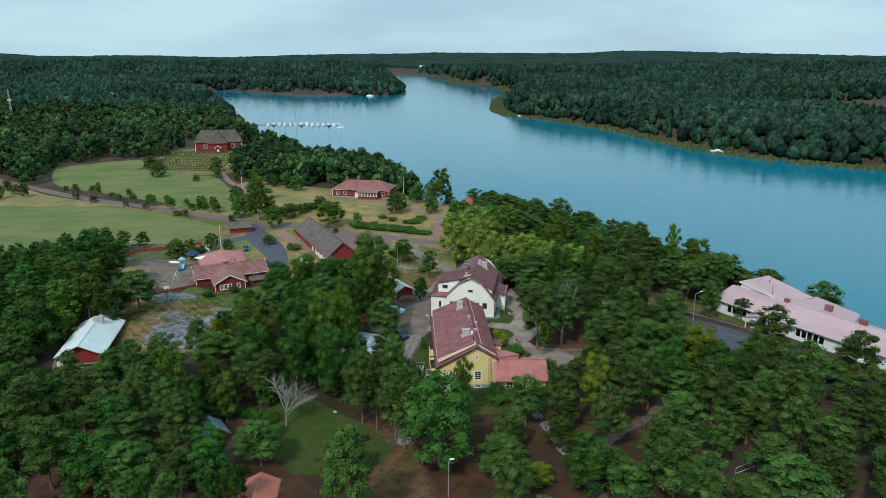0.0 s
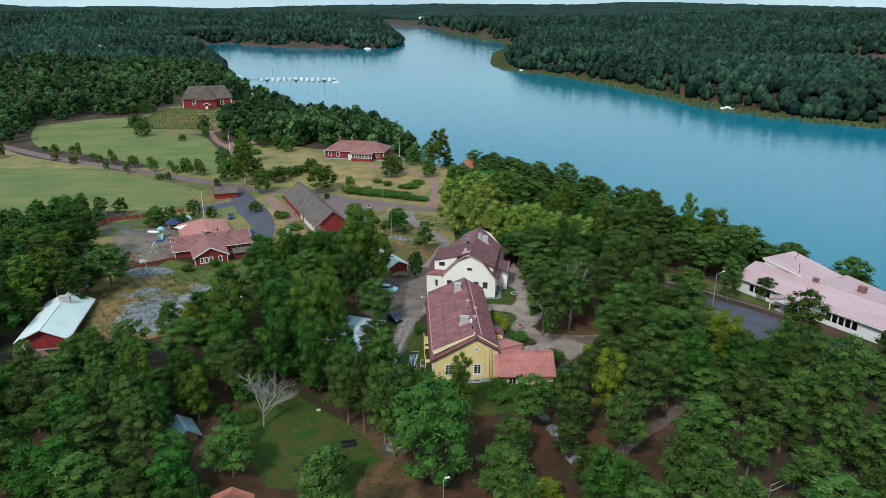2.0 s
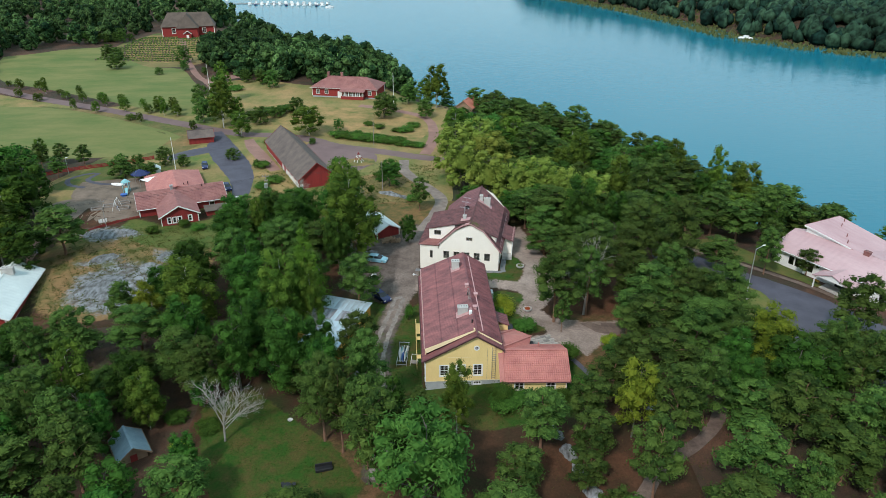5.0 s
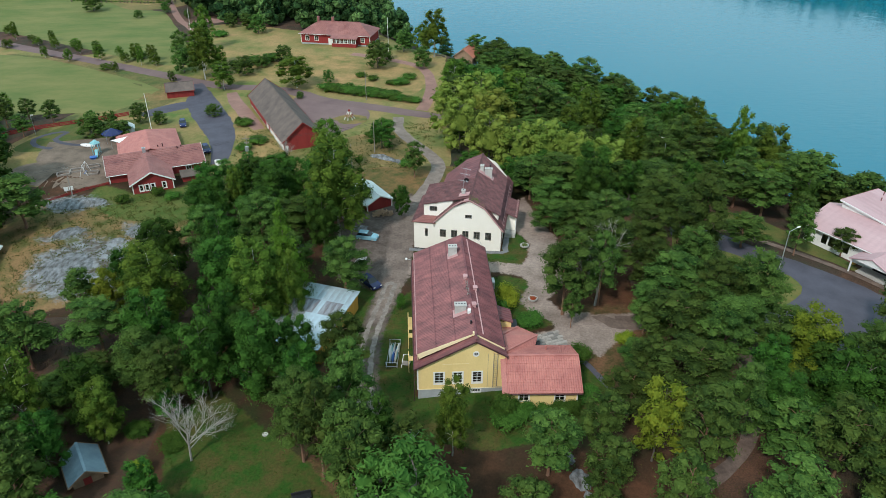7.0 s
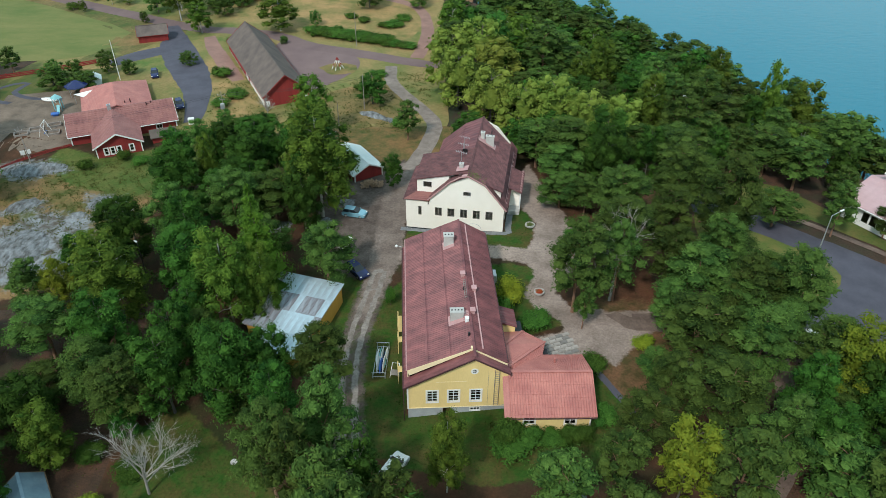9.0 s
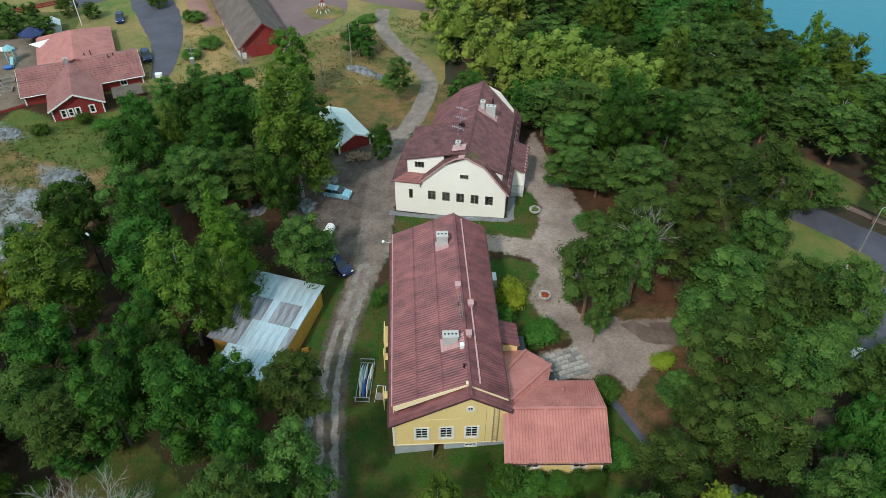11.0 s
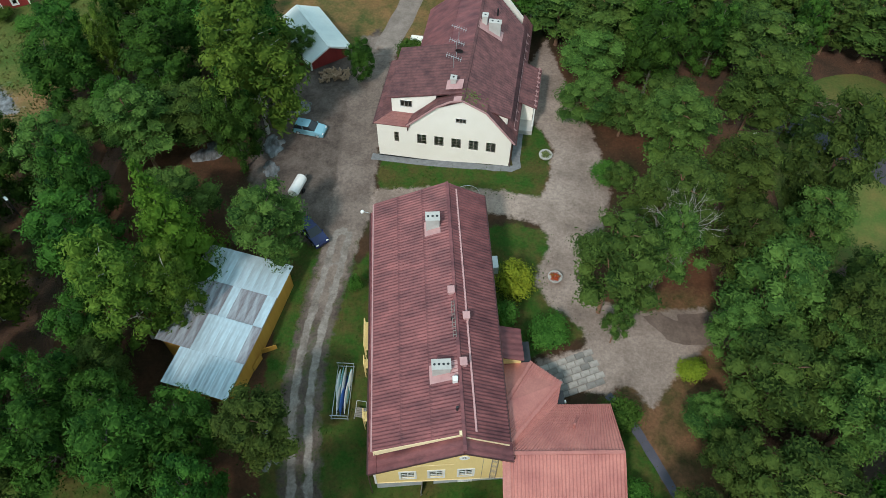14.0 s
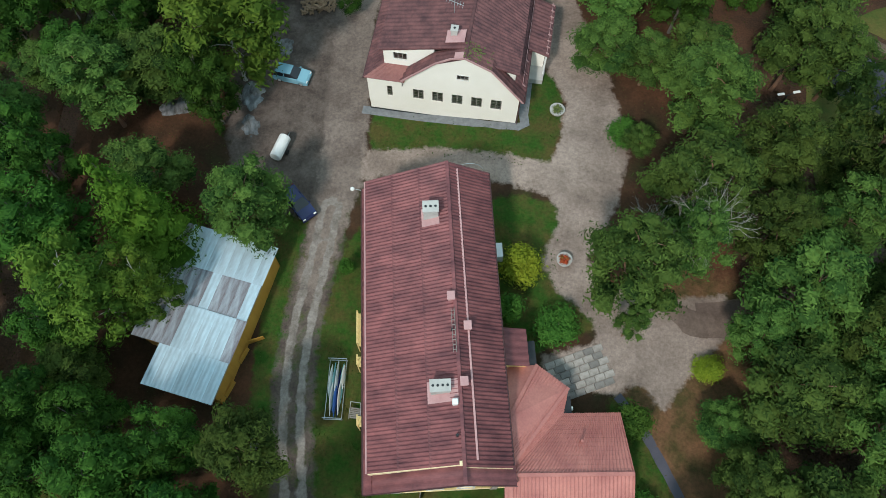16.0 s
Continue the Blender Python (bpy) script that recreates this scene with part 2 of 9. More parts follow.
LAWN = surface("lawn_grass", (0.040, 0.080, 0.014), (0.110, 0.092, 0.028), 0.30, 0.95, 0.6, 4, vary=0.5)
FIELD = surface("hay_field_grass", (0.080, 0.122, 0.030), (0.168, 0.166, 0.056), 0.045, 0.95, 0.5, 0.9, streak=(1, 2.2, 1))
ROCK = surface("grey_granite", (0.205, 0.218, 0.230), (0.045, 0.043, 0.038), 0.9, 0.85, 0.9, 2.6, vary=0.5, streak=(1.7, 0.7, 1))
REED = foliage("reeds", (0.100, 0.125, 0.045), (0.165, 0.175, 0.065), 0.1)
SHINGLE_BED = surface("crushed_stone", (0.22, 0.23, 0.24), (0.14, 0.145, 0.15), 2.0, 0.95, 0.5, 18)
BLUE_PAINT = surface("pale_blue_car_paint", (0.22, 0.45, 0.55), (0.20, 0.42, 0.52), 0.5, 0.25, 0.0, vary=0.0, spec=0.5)
NAVY_PAINT = surface("navy_car_paint", (0.015, 0.025, 0.10), (0.012, 0.02, 0.085), 0.5, 0.25, 0.0, vary=0.0, spec=0.5)
RUBBER = surface("black_rubber", (0.02, 0.02, 0.02), (0.014, 0.014, 0.014), 2, 0.8, 0.05)
RED_FLOWER = foliage("red_flowers", (0.45, 0.02, 0.03), (0.20, 0.10, 0.03), 0.1)
TARP_BLUE = surface("blue_plastic", (0.05, 0.14, 0.42), (0.04, 0.11, 0.34), 0.8, 0.5, 0.1)
TEAL_PAINT = surface("teal_paint", (0.25, 0.52, 0.55), (0.20, 0.44, 0.48), 0.8, 0.5, 0.05)
TIN_BLUE = surface("blue_grey_roof", (0.29, 0.40, 0.46), (0.20, 0.29, 0.35), 0.5, 0.55, 0.1, 6)

GLASS, gn, gl, gp = node_mat("window_glass")
gp.inputs["Base Color"].default_value = (0.55, 0.62, 0.62, 1)
gp.inputs["Roughness"].default_value, gp.inputs["Transmission Weight"].default_value = 0.03, 1.0
CAR_GLASS, cn_, cl_, cp_ = node_mat("tinted_glass")
cp_.inputs["Base Color"].default_value = (0.02, 0.025, 0.03, 1)
cp_.inputs["Roughness"].default_value = 0.06

WATER, an, al, ap = node_mat("lake_water")
atc, amap, anoise, abump = an.new("ShaderNodeTexCoord"), an.new("ShaderNodeMapping"), an.new("ShaderNodeTexNoise"), an.new("ShaderNodeBump")
amap.inputs["Scale"].default_value = (0.5, 1.1, 1)
anoise.inputs["Scale"].default_value, anoise.inputs["Detail"].default_value = 0.5, 8
abump.inputs["Strength"].default_value, abump.inputs["Distance"].default_value = 0.22, 0.35
al.new(atc.outputs["Object"], amap.inputs["Vector"])
al.new(amap.outputs["Vector"], anoise.inputs["Vector"])
al.new(anoise.outputs["Fac"], abump.inputs["Height"])
al.new(abump.outputs["Normal"], ap.inputs["Normal"])
ap.inputs["Base Color"].default_value = (0.008, 0.165, 0.235, 1)
ap.inputs["Roughness"].default_value, ap.inputs["IOR"].default_value = 0.07, 1.33


# ---- ground ----
WATER_Z = -12.0
# shore of the inlet, once round
INLET = [(170, -300), (140, 40), (118, 120), (114, 158), (106, 168), (100, 184), (90, 199), (79, 220), (60, 254), (44, 284), (14, 322),
         (0, 330), (-18, 380), (-78, 442), (-150, 590), (-200, 700), (-229, 787), (-285, 945), (-433, 1292), (-383, 1347), (-285, 1242),
         (-215, 1226), (-124, 1180), (-80, 1205), (-66, 1347), (-110, 1650), (-185, 2320), (-90, 2320), (9, 1871), (40, 1647), (100, 1494),
         (130, 1347), (118, 1180), (92, 1074), (78, 900), (88, 822), (131, 768), (170, 678), (192, 595), (207, 527), (239, 485),
         (284, 451), (340, 412), (600, 300), (1200, 100), (1200, -300)]
# heights of the land: x, y, z
SPOTS_NEAR = [(5, 119, -1.9), (-4, 121, -2.9), (10, 121, -1.0), (18, 119, -0.6), (12, 152, -0.4), (18, 135, -0.2), (17, 162, -1.0), (-6, 140, -2.4), (-6, 147, -2.4), (-6, 154, -2.2),
              (-4, 160, -1.7), (-14, 165, -2.4), (-18, 140, -3.8), (-40, 114, -6.0), (-20, 110, -4.0), (5, 100, -2.6), (25, 115, -0.4),
              (40, 125, -0.6), (40, 150, -0.6), (57, 150, -1.5), (85, 150, -1.8), (75, 185, -2.2), (-60, 194, -6.3)]
SPOTS_FAR = [(-80, 150, -8.0), (-110, 150, -9.0), (-31, 214, -4.4), (-12, 178, -2.6), (-50, 165, -5.6), (-64, 160, -5.6), (0, 200, -2.2),
             (12, 225, -2.4), (-42, 240, -4.8), (-75, 262, -5.5), (-100, 245, -6.3), (-190, 300, -7.0), (-120, 390, -5.5), (-36, 312, -3.6),
             (-15, 280, -4.2), (-2, 240, -4.6), (-150, 470, -3.0), (-200, 470, -4.0), (-90, 60, -7.5), (60, 80, -1.5), (0, 40, -3.5),
             (300, 650, 2), (220, 950, 6), (600, 900, 16), (-500, 700, 4), (-300, 1000, 0), (500, 1800, 14), (-600, 1800, 14)]
SPOTS = np.array(SPOTS_NEAR + SPOTS_FAR, dtype=float)


def shore_distance(x, y):
    """Metres from the shore, positive on land."""
    x, y = np.asarray(x, float), np.asarray(y, float)
    best, inside = np.full(x.shape, 1e9), np.zeros(x.shape, bool)
    n = len(INLET)
    for i in range(n):
        (ax, ay), (bx, by) = INLET[i], INLET[(i + 1) % n]
        k = np.clip(((x - ax) * (bx - ax) + (y - ay) * (by - ay)) / ((bx - ax) ** 2 + (by - ay) ** 2), 0, 1)
        best = np.minimum(best, np.hypot(x - ax - k * (bx - ax), y - ay - k * (by - ay)))
        crosses = (ay > y) != (by > y)
        with np.errstate(divide="ignore", invalid="ignore"):
            at = (bx - ax) * (y - ay) / (by - ay if by != ay else 1e-9) + ax
        inside ^= crosses & (x < at)
    return np.where(inside, -best, best)


def smooth(a):
    a = np.clip(a, 0, 1)
    return a * a * (3 - 2 * a)


def height(x, y):
    """The ground's height."""
    x, y = np.asarray(x, float), np.asarray(y, float)
    total, weight = np.zeros(x.shape), np.zeros(x.shape)
    for sx, sy, sz in SPOTS:
        w = 1.0 / ((x - sx) ** 2 + (y - sy) ** 2 + 60.0) ** 1.5
        total, weight = total + w * sz, weight + w
    land = total / weight
    r = np.hypot(x, y)
    land = land + smooth((r - 900) / 1200) * (6 * np.sin(x / 310 + 1.0) * np.sin(y / 420) + 5 * np.sin(x / 170 + y / 240))
    land = land + smooth((r - 3300) / 900) * (19 + 12 * np.sin(x / 700 + 0.6) + 6 * np.sin(x / 260 + 2))
    d = shore_distance(x, y)
    up = WATER_Z - 0.25 + (land - WATER_Z + 0.25) * smooth(d / 24.0)
    return np.where(d > 0, up, np.maximum(WATER_Z - 0.25 + d * 0.12, -17.0))


def z_at(x, y):
    return float(height(np.array([x]), np.array([y]))[0])


def spaced(start, low, high, stop, step, growth):
    """Even steps from low to high, growing steps from there out to start and stop."""
    mid = list(np.arange(low, high + 0.01, step))
    up, s = [], step
    while (up[-1] if up else high) < stop:
        s = min(s * growth, 110)
        up.append((up[-1] if up else high) + s)
    down, s = [], step
    while (down[-1] if down else low) > start:
        s = min(s * growth, 110)
        down.append((down[-1] if down else low) - s)
    return np.array(down[::-1] + mid + up)


def mesh_from(name, verts, faces, materials, smooth_faces=False):
    me = bpy.data.meshes.new(name)
    me.from_pydata([tuple(v) for v in verts], [], [tuple(f) for f in faces])
    for m in materials if isinstance(materials, (list, tuple)) else [materials]:
        me.materials.append(m)
    if smooth_faces:
        me.polygons.foreach_set("use_smooth", [True] * len(me.polygons))
    me.update()
    return me


def grid_mesh(name, xs, ys, z, material):
    nx, ny = len(xs), len(ys)
    gx, gy = np.meshgrid(xs, ys)
    verts = np.stack([gx.ravel(), gy.ravel(), z(gx.ravel(), gy.ravel())], 1)
    i = (np.arange(ny - 1)[:, None] * nx + np.arange(nx - 1)[None, :]).ravel()
    return mesh_from(name, verts, np.stack([i, i + 1, i + nx + 1, i + nx], 1), material, True)


# forest floor: needles, moss and patches of thin grass
FLOOR, fn, fl, fp = node_mat("forest_floor")
ftc, fbig, fmid, ffine = fn.new("ShaderNodeTexCoord"), fn.new("ShaderNodeTexNoise"), fn.new("ShaderNodeTexNoise"), fn.new("ShaderNodeTexNoise")
fbig.inputs["Scale"].default_value, fbig.inputs["Detail"].default_value = 0.045, 5
fmid.inputs["Scale"].default_value, fmid.inputs["Detail"].default_value = 0.35, 7
ffine.inputs["Scale"].default_value, ffine.inputs["Detail"].default_value = 6.0, 5
framp, fmix, fbump = fn.new("ShaderNodeValToRGB"), fn.new("ShaderNodeMix"), fn.new("ShaderNodeBump")
fe = framp.color_ramp.elements
FLOOR_RED, FLOOR_DARK, FLOOR_GREEN = (0.105, 0.047, 0.025, 1), (0.045, 0.026, 0.014, 1), (0.026, 0.038, 0.011, 1)
fe[0].position, fe[0].color = 0.36, FLOOR_RED
fe[1].position, fe[1].color = 0.66, FLOOR_GREEN
fe.new(0.52).color = FLOOR_DARK
fsum = fn.new("ShaderNodeMath")
fsum.operation, fsum.inputs[1].default_value = "MULTIPLY_ADD", 0.6
fhalf = fn.new("ShaderNodeMath")
fhalf.operation, fhalf.inputs[1].default_value = "MULTIPLY", 0.4
fmix.data_type, fmix.blend_type = "RGBA", "MULTIPLY"
fmix.inputs["Factor"].default_value = 0.75
for t in (fbig, fmid, ffine):
    fl.new(ftc.outputs["Object"], t.inputs["Vector"])
fl.new(fmid.outputs["Fac"], fhalf.inputs[0])
fl.new(fbig.outputs["Fac"], fsum.inputs[0])
fl.new(fhalf.outputs[0], fsum.inputs[2])
fl.new(fsum.outputs[0], framp.inputs["Fac"])
fl.new(framp.outputs["Color"], fmix.inputs["A"])
fgain = fn.new("ShaderNodeMapRange")
fgain.inputs["From Min"].default_value, fgain.inputs["From Max"].default_value = 0.3, 0.7
fgain.inputs["To Min"].default_value, fgain.inputs["To Max"].default_value = 0.45, 1.45
fl.new(ffine.outputs["Fac"], fgain.inputs["Value"])
fl.new(fgain.outputs["Result"], fmix.inputs["B"])
fl.new(fmix.outputs["Result"], fp.inputs["Base Color"])
fl.new(ffine.outputs["Fac"], fbump.inputs["Height"])
fbump.inputs["Strength"].default_value, fbump.inputs["Distance"].default_value = 0.6, 0.15
fl.new(fbump.outputs["Normal"], fp.inputs["Normal"])
fp.inputs["Roughness"].default_value = 0.95

XS, YS = spaced(-4900, -240, 130, 4900, 2.5, 1.09), spaced(-700, 40, 480, 4900, 2.5, 1.09)
ground = new("ground", grid_mesh("ground", XS, YS, height, FLOOR))
tagged(ground, "brown and green forest floor of a lakeside village", "ground", kind="structure")
water = new("water", grid_mesh("water", spaced(-1500, -200, 400, 4900, 100, 1.2), spaced(-700, 100, 800, 4900, 100, 1.2), lambda x, y: np.full(x.shape, WATER_Z), WATER))
tagged(water, "calm blue lake inlet with small ripples", "water", kind="structure")


def curve_points(pts, step=2.0):
    """A smooth line through the points, with a point about every step."""
    p = np.array(pts, float)
    p = np.vstack([2 * p[0] - p[1], p, 2 * p[-1] - p[-2]])
    out = []
    for i in range(1, len(p) - 2):
        n = max(2, int(np.hypot(*(p[i + 1] - p[i])[:2]) / step))
        for k in range(n):
            t = k / n
            out.append(0.5 * (2 * p[i] + (p[i + 1] - p[i - 1]) * t + (2 * p[i - 1] - 5 * p[i] + 4 * p[i + 1] - p[i + 2]) * t * t
                              + (3 * p[i] - p[i - 1] - 3 * p[i + 1] + p[i + 2]) * t ** 3))
    out.append(p[-2])
    return np.array(out)


ROADS = []


def strip(name, pts, material, label, category, lift=0.07, rough=0.12):
    """A road along a line of x, y, width, laid on the ground."""
    c = curve_points(pts)
    ROADS.append(c)
    d = np.gradient(c[:, :2], axis=0)
    d /= np.linalg.norm(d, axis=1)[:, None] + 1e-9
    side = np.stack([-d[:, 1], d[:, 0]], 1)
    rng = np.random.RandomState(len(c))
    cross = (-1, -0.6, 0, 0.6, 1)
    verts = []
    for j, k in enumerate(cross):
        wob = 1 + (rng.rand(len(c)) - 0.5) * rough * (abs(k) == 1)
        xy = c[:, :2] + side * (c[:, 2] / 2 * k * wob)[:, None]
        verts.append(np.stack([xy[:, 0], xy[:, 1], height(xy[:, 0], xy[:, 1]) + lift - 0.02 * (abs(k) == 1)], 1))
    verts = np.stack(verts, 1).reshape(-1, 3)
    m = len(cross)
    faces = [(i * m + j, i * m + j + 1, (i + 1) * m + j + 1, (i + 1) * m + j) for i in range(len(c) - 1) for j in range(m - 1)]
    ob = new(name, mesh_from(name, verts, [f[::-1] for f in faces], material, True))
    return tagged(ob, label, category, kind="structure")


PATCHES = []


def patch(name, pts, material, label, category, lift=0.05, long=3.0, jitter=0.35, soft=True):
    """A patch of ground cover with an uneven outline, laid on the ground."""
    ring = curve_points([(*p, 0) for p in pts + pts[:1]], long * 0.6)[:-1, :2] if soft else np.array(pts, float)
    rng = np.random.RandomState(len(ring))
    ring = ring + (rng.rand(*ring.shape) - 0.5) * jitter
    PATCHES.append(np.array(pts, float))
    bm = bmesh.new()
    vs = [bm.verts.new((x, y, 0)) for x, y in ring]
    es = [bm.edges.new((vs[i], vs[(i + 1) % len(vs)])) for i in range(len(vs))]
    bmesh.ops.triangle_fill(bm, edges=es, use_beauty=True, normal=(0, 0, 1))
    for _ in range(7):
        longer = [e for e in bm.edges if e.calc_length() > long * 1.6]
        if not longer:
            break
        bmesh.ops.subdivide_edges(bm, edges=longer, cuts=1)
        bmesh.ops.triangulate(bm, faces=[f for f in bm.faces if len(f.verts) > 3])
    co = np.array([v.co[:] for v in bm.verts])
    for v, z in zip(bm.verts, height(co[:, 0], co[:, 1]) + lift):
        v.co.z = z
    bmesh.ops.recalc_face_normals(bm, faces=bm.faces)
    if sum(f.normal.z for f in bm.faces) < 0:
        bmesh.ops.reverse_faces(bm, faces=bm.faces)
    for f in bm.faces:
        f.smooth = True
    me = bpy.data.meshes.new(name)
    bm.to_mesh(me)
    bm.free()
    me.materials.append(material)
    return tagged(new(name, me), label, category, kind="structure")


# fields and lawns
patch("field", [(-222, 404), (-211, 412), (-200, 424), (-178, 430), (-160, 404), (-140, 384), (-124, 380), (-108, 350), (-90, 310), (-86, 292), (-100, 294), (-121, 308), (-167, 338), (-194, 353), (-212, 380)], FIELD,
      "mown pale green hay field beside the road", "field", 0.06, 9)
patch("field", [(-270, 322), (-192, 312), (-150, 306), (-92, 272), (-86, 262), (-88, 252), (-95, 247), (-121, 240), (-140, 215), (-300, 150), (-340, 330)], FIELD,
      "green hay field sloping down to gardens", "field", 0.06, 9)
patch("lawn", [(-100, 238), (-80, 238), (-76, 226), (-84, 219), (-104, 216)], LAWN, "playground lawn", "lawn", 0.05)
patch("dry_meadow", [(-62, 226), (-46, 240), (-38, 224), (-36, 212), (-44, 200), (-48, 206), (-49, 218)], DRY_GRASS, "dry yellow grass bank by the barn", "meadow", 0.05)
patch("dry_meadow", [(-30, 212), (-22, 222), (-10, 226), (-6, 216), (-2, 206), (-8, 200), (-16, 198), (-27, 204)], DRY_GRASS, "dry grass slope beside the track", "meadow", 0.05)
patch("dry_meadow", [(-60, 300), (-45, 300), (-20, 296), (-6, 286), (-4, 264), (-12, 256), (-30, 266), (-50, 276), (-62, 280)], DRY_GRASS, "dry lawn below the manor house", "meadow", 0.05, 5)
patch("dry_meadow", [(-86, 268), (-72, 270), (-70, 262), (-78, 256), (-88, 256)], DRY_GRASS, "dry grass round the small red shed", "meadow", 0.05)

patch("meadow", [(-100, 246), (-86, 262), (-90, 276), (-104, 286), (-128, 300), (-116, 308), (-100, 310), (-92, 330), (-92, 350), (-78, 350), (-50, 336), (-14, 332), (2, 318), (2, 270), (2, 244), (4, 214), (2, 196),
                 (-12, 196), (-26, 200), (-38, 196), (-46, 202), (-50, 224), (-70, 236), (-84, 238)], MEADOW, "mixed green and dry grass of the village", "meadow", 0.035, 4)
patch("meadow", [(-340, 322), (-262, 320), (-192, 312), (-140, 300), (-140, 306), (-192, 336), (-240, 367), (-340, 370)], MEADOW, "rough verge below the road", "meadow", 0.035, 9)
patch("meadow", [(-172, 478), (-124, 482), (-112, 450), (-120, 392), (-150, 388), (-176, 430)], MEADOW, "grass of the graveyard slope", "meadow", 0.035, 7)
patch("lawn", [(46, 140), (53.4, 140.9), (56.6, 143.0), (60.3, 146.4), (61.3, 150.6), (59.0, 154.8), (52.6, 160.8), (45, 166.6), (42, 155), (43, 146)], LAWN, "grass island round the street lamp", "lawn", 0.06)
patch("lawn", [(50, 174), (58, 168), (66, 160.6), (73, 153), (71, 160), (67, 167), (60, 176)], LAWN, "thin grass strip along the school", "lawn", 0.06)
SAND = surface("trodden_sand", (0.205, 0.155, 0.120), (0.110, 0.085, 0.064), 0.3, 0.95, 0.5, 3, vary=0.4)
patch("meadow", [(-108, 214), (-102, 246), (-92, 250), (-84, 242), (-68, 238), (-50, 228), (-44, 206), (-50, 196), (-74, 194), (-100, 198)], MEADOW, "grass round the red house", "meadow", 0.03, 4)
patch("meadow", [(-160, 312), (-104, 288), (-88, 280), (-78, 274), (-74, 262), (-82, 246), (-92, 244), (-88, 258), (-96, 272), (-150, 302)], MEADOW, "dry verge between field and road", "meadow", 0.045, 5)
# roads, drives and yards
strip("road", [(-240, 372, 5), (-192, 341, 5), (-135, 306, 5), (-101, 287, 5), (-88, 280, 5), (-75.5, 273, 5), (-64, 268, 5), (-55, 266, 5), (-43, 261, 5), (-32, 252.5, 5),
               (-10, 243, 5), (-2, 240, 4.5), (10, 236, 4)], ASPHALT_RED, "narrow village road of worn reddish asphalt", "road", 0.09)
strip("road", [(-76, 271, 5), (-71, 260, 7), (-68, 252, 9), (-60, 236, 9), (-54, 222, 6.5), (-51.5, 212, 4.5), (-51, 207, 3.5)], ASPHALT, "dark asphalt drive to the red house", "road", 0.11)
strip("road", [(-69, 253, 6), (-76, 248, 7), (-82, 242, 5)], ASPHALT, "dark asphalt turning place", "road", 0.10)
patch("yard", [(-40, 258), (-32, 250), (-21, 246), (-18, 238), (-21, 230), (-27, 223), (-30, 226), (-36, 240), (-42, 252)], ASPHALT_RED, "reddish gravel yard beside the barn", "yard", 0.08)
strip("track", [(-62, 262, 3), (-58, 252, 4), (-50, 236, 4), (-46, 229, 3)], GRAVEL_RED, "short red gravel track", "track", 0.08)
strip("track", [(-4, 244, 3.5), (-2.5, 252, 3.5), (-1.5, 264, 3.5), (-3, 280, 3.2), (-8, 290, 3.2), (-20, 298, 3.5), (-30, 302, 3.5)], GRAVEL_RED, "red gravel drive to the manor house", "track", 0.09)
strip("track", [(-10, 238, 3), (-9.5, 228, 3), (-7, 220, 3), (-3, 211, 3), (1, 201, 3.2), (0, 192, 3.2), (-3, 182, 3.4), (-3.4, 181, 3.4)], GRAVEL, "pale gravel drive past the two houses", "track", 0.10)
strip("track", [(28, 138, 4), (34, 138, 4), (41, 140, 4), (48, 144, 4)], DIRT, "shaded dirt track through the pines", "track", 0.10, 0.4)
strip("path", [(20, 131, 1.3), (21.8, 128.4, 1.3), (24.4, 122.6, 1.3), (25.4, 119.6, 1.2)], ASPHALT, "dark asphalt path along the annex", "path", 0.08)
patch("road", [(47, 172), (54, 166), (60, 160), (66, 154.5), (71, 149), (76, 141), (80, 134), (78, 124), (66, 122), (56, 128), (49, 134), (47, 140), (53, 141.6), (56, 143.8), (59.6, 147),
               (60.6, 150.6), (58.4, 154), (52, 160), (44, 166)], ASPHALT, "dark asphalt drive and turning place by the school", "road", 0.09, 3)
strip("pavement", [(47, 175, 1.2), (58, 166, 1.2), (66, 158.6, 1.2), (72, 152, 1.2), (77, 144, 1.2)], DIRT, "narrow worn strip beside the drive", "pavement", 0.12, 0.05)
strip("track", [(-92, 196, 3), (-90, 184, 3), (-88, 170, 3.4), (-89, 158, 4), (-86, 148, 5), (-82, 143, 6)], GRAVEL_RED, "red gravel drive beside the red and white house", "track", 0.09)
strip("path", [(-100, 345, 4), (-101, 356, 6), (-98, 362, 7), (-91, 356, 6)], GRAVEL_RED, "red gravel turning place below the church", "path", 0.10)
strip("path", [(-152, 462, 3), (-142, 440, 3), (-132, 412, 3), (-120, 384, 3), (-110, 362, 3), (-100, 345, 3), (-92, 328, 3)], GRAVEL_RED, "red gravel path up to the church", "path", 0.12)
patch("yard", [(-172, 470), (-130, 474), (-120, 452), (-130, 400), (-150, 398), (-166, 420)], DRY_GRASS, "graveyard grass below the church", "yard", 0.05, 6)
strip("path", [(-3.8, 161.55, 1.0), (5.1, 160.05, 1.0), (12.5, 158.95, 1.0), (13.1, 160.45, 1.0), (14.0, 166.45, 1.0)], SHINGLE_BED, "crushed stone strip at the foot of the cream house", "path", 0.10, 0.02)
patch("yard", [(-92, 210), (-76, 204), (-72, 200), (-78, 194), (-90, 196), (-98, 204)], SAND, "sandy play yard beside the red house", "yard", 0.07)
patch("yard", [(-98, 222), (-80, 224), (-74, 212), (-78, 203), (-94, 208)], SAND, "trodden brown sand of the play yard", "yard", 0.065)


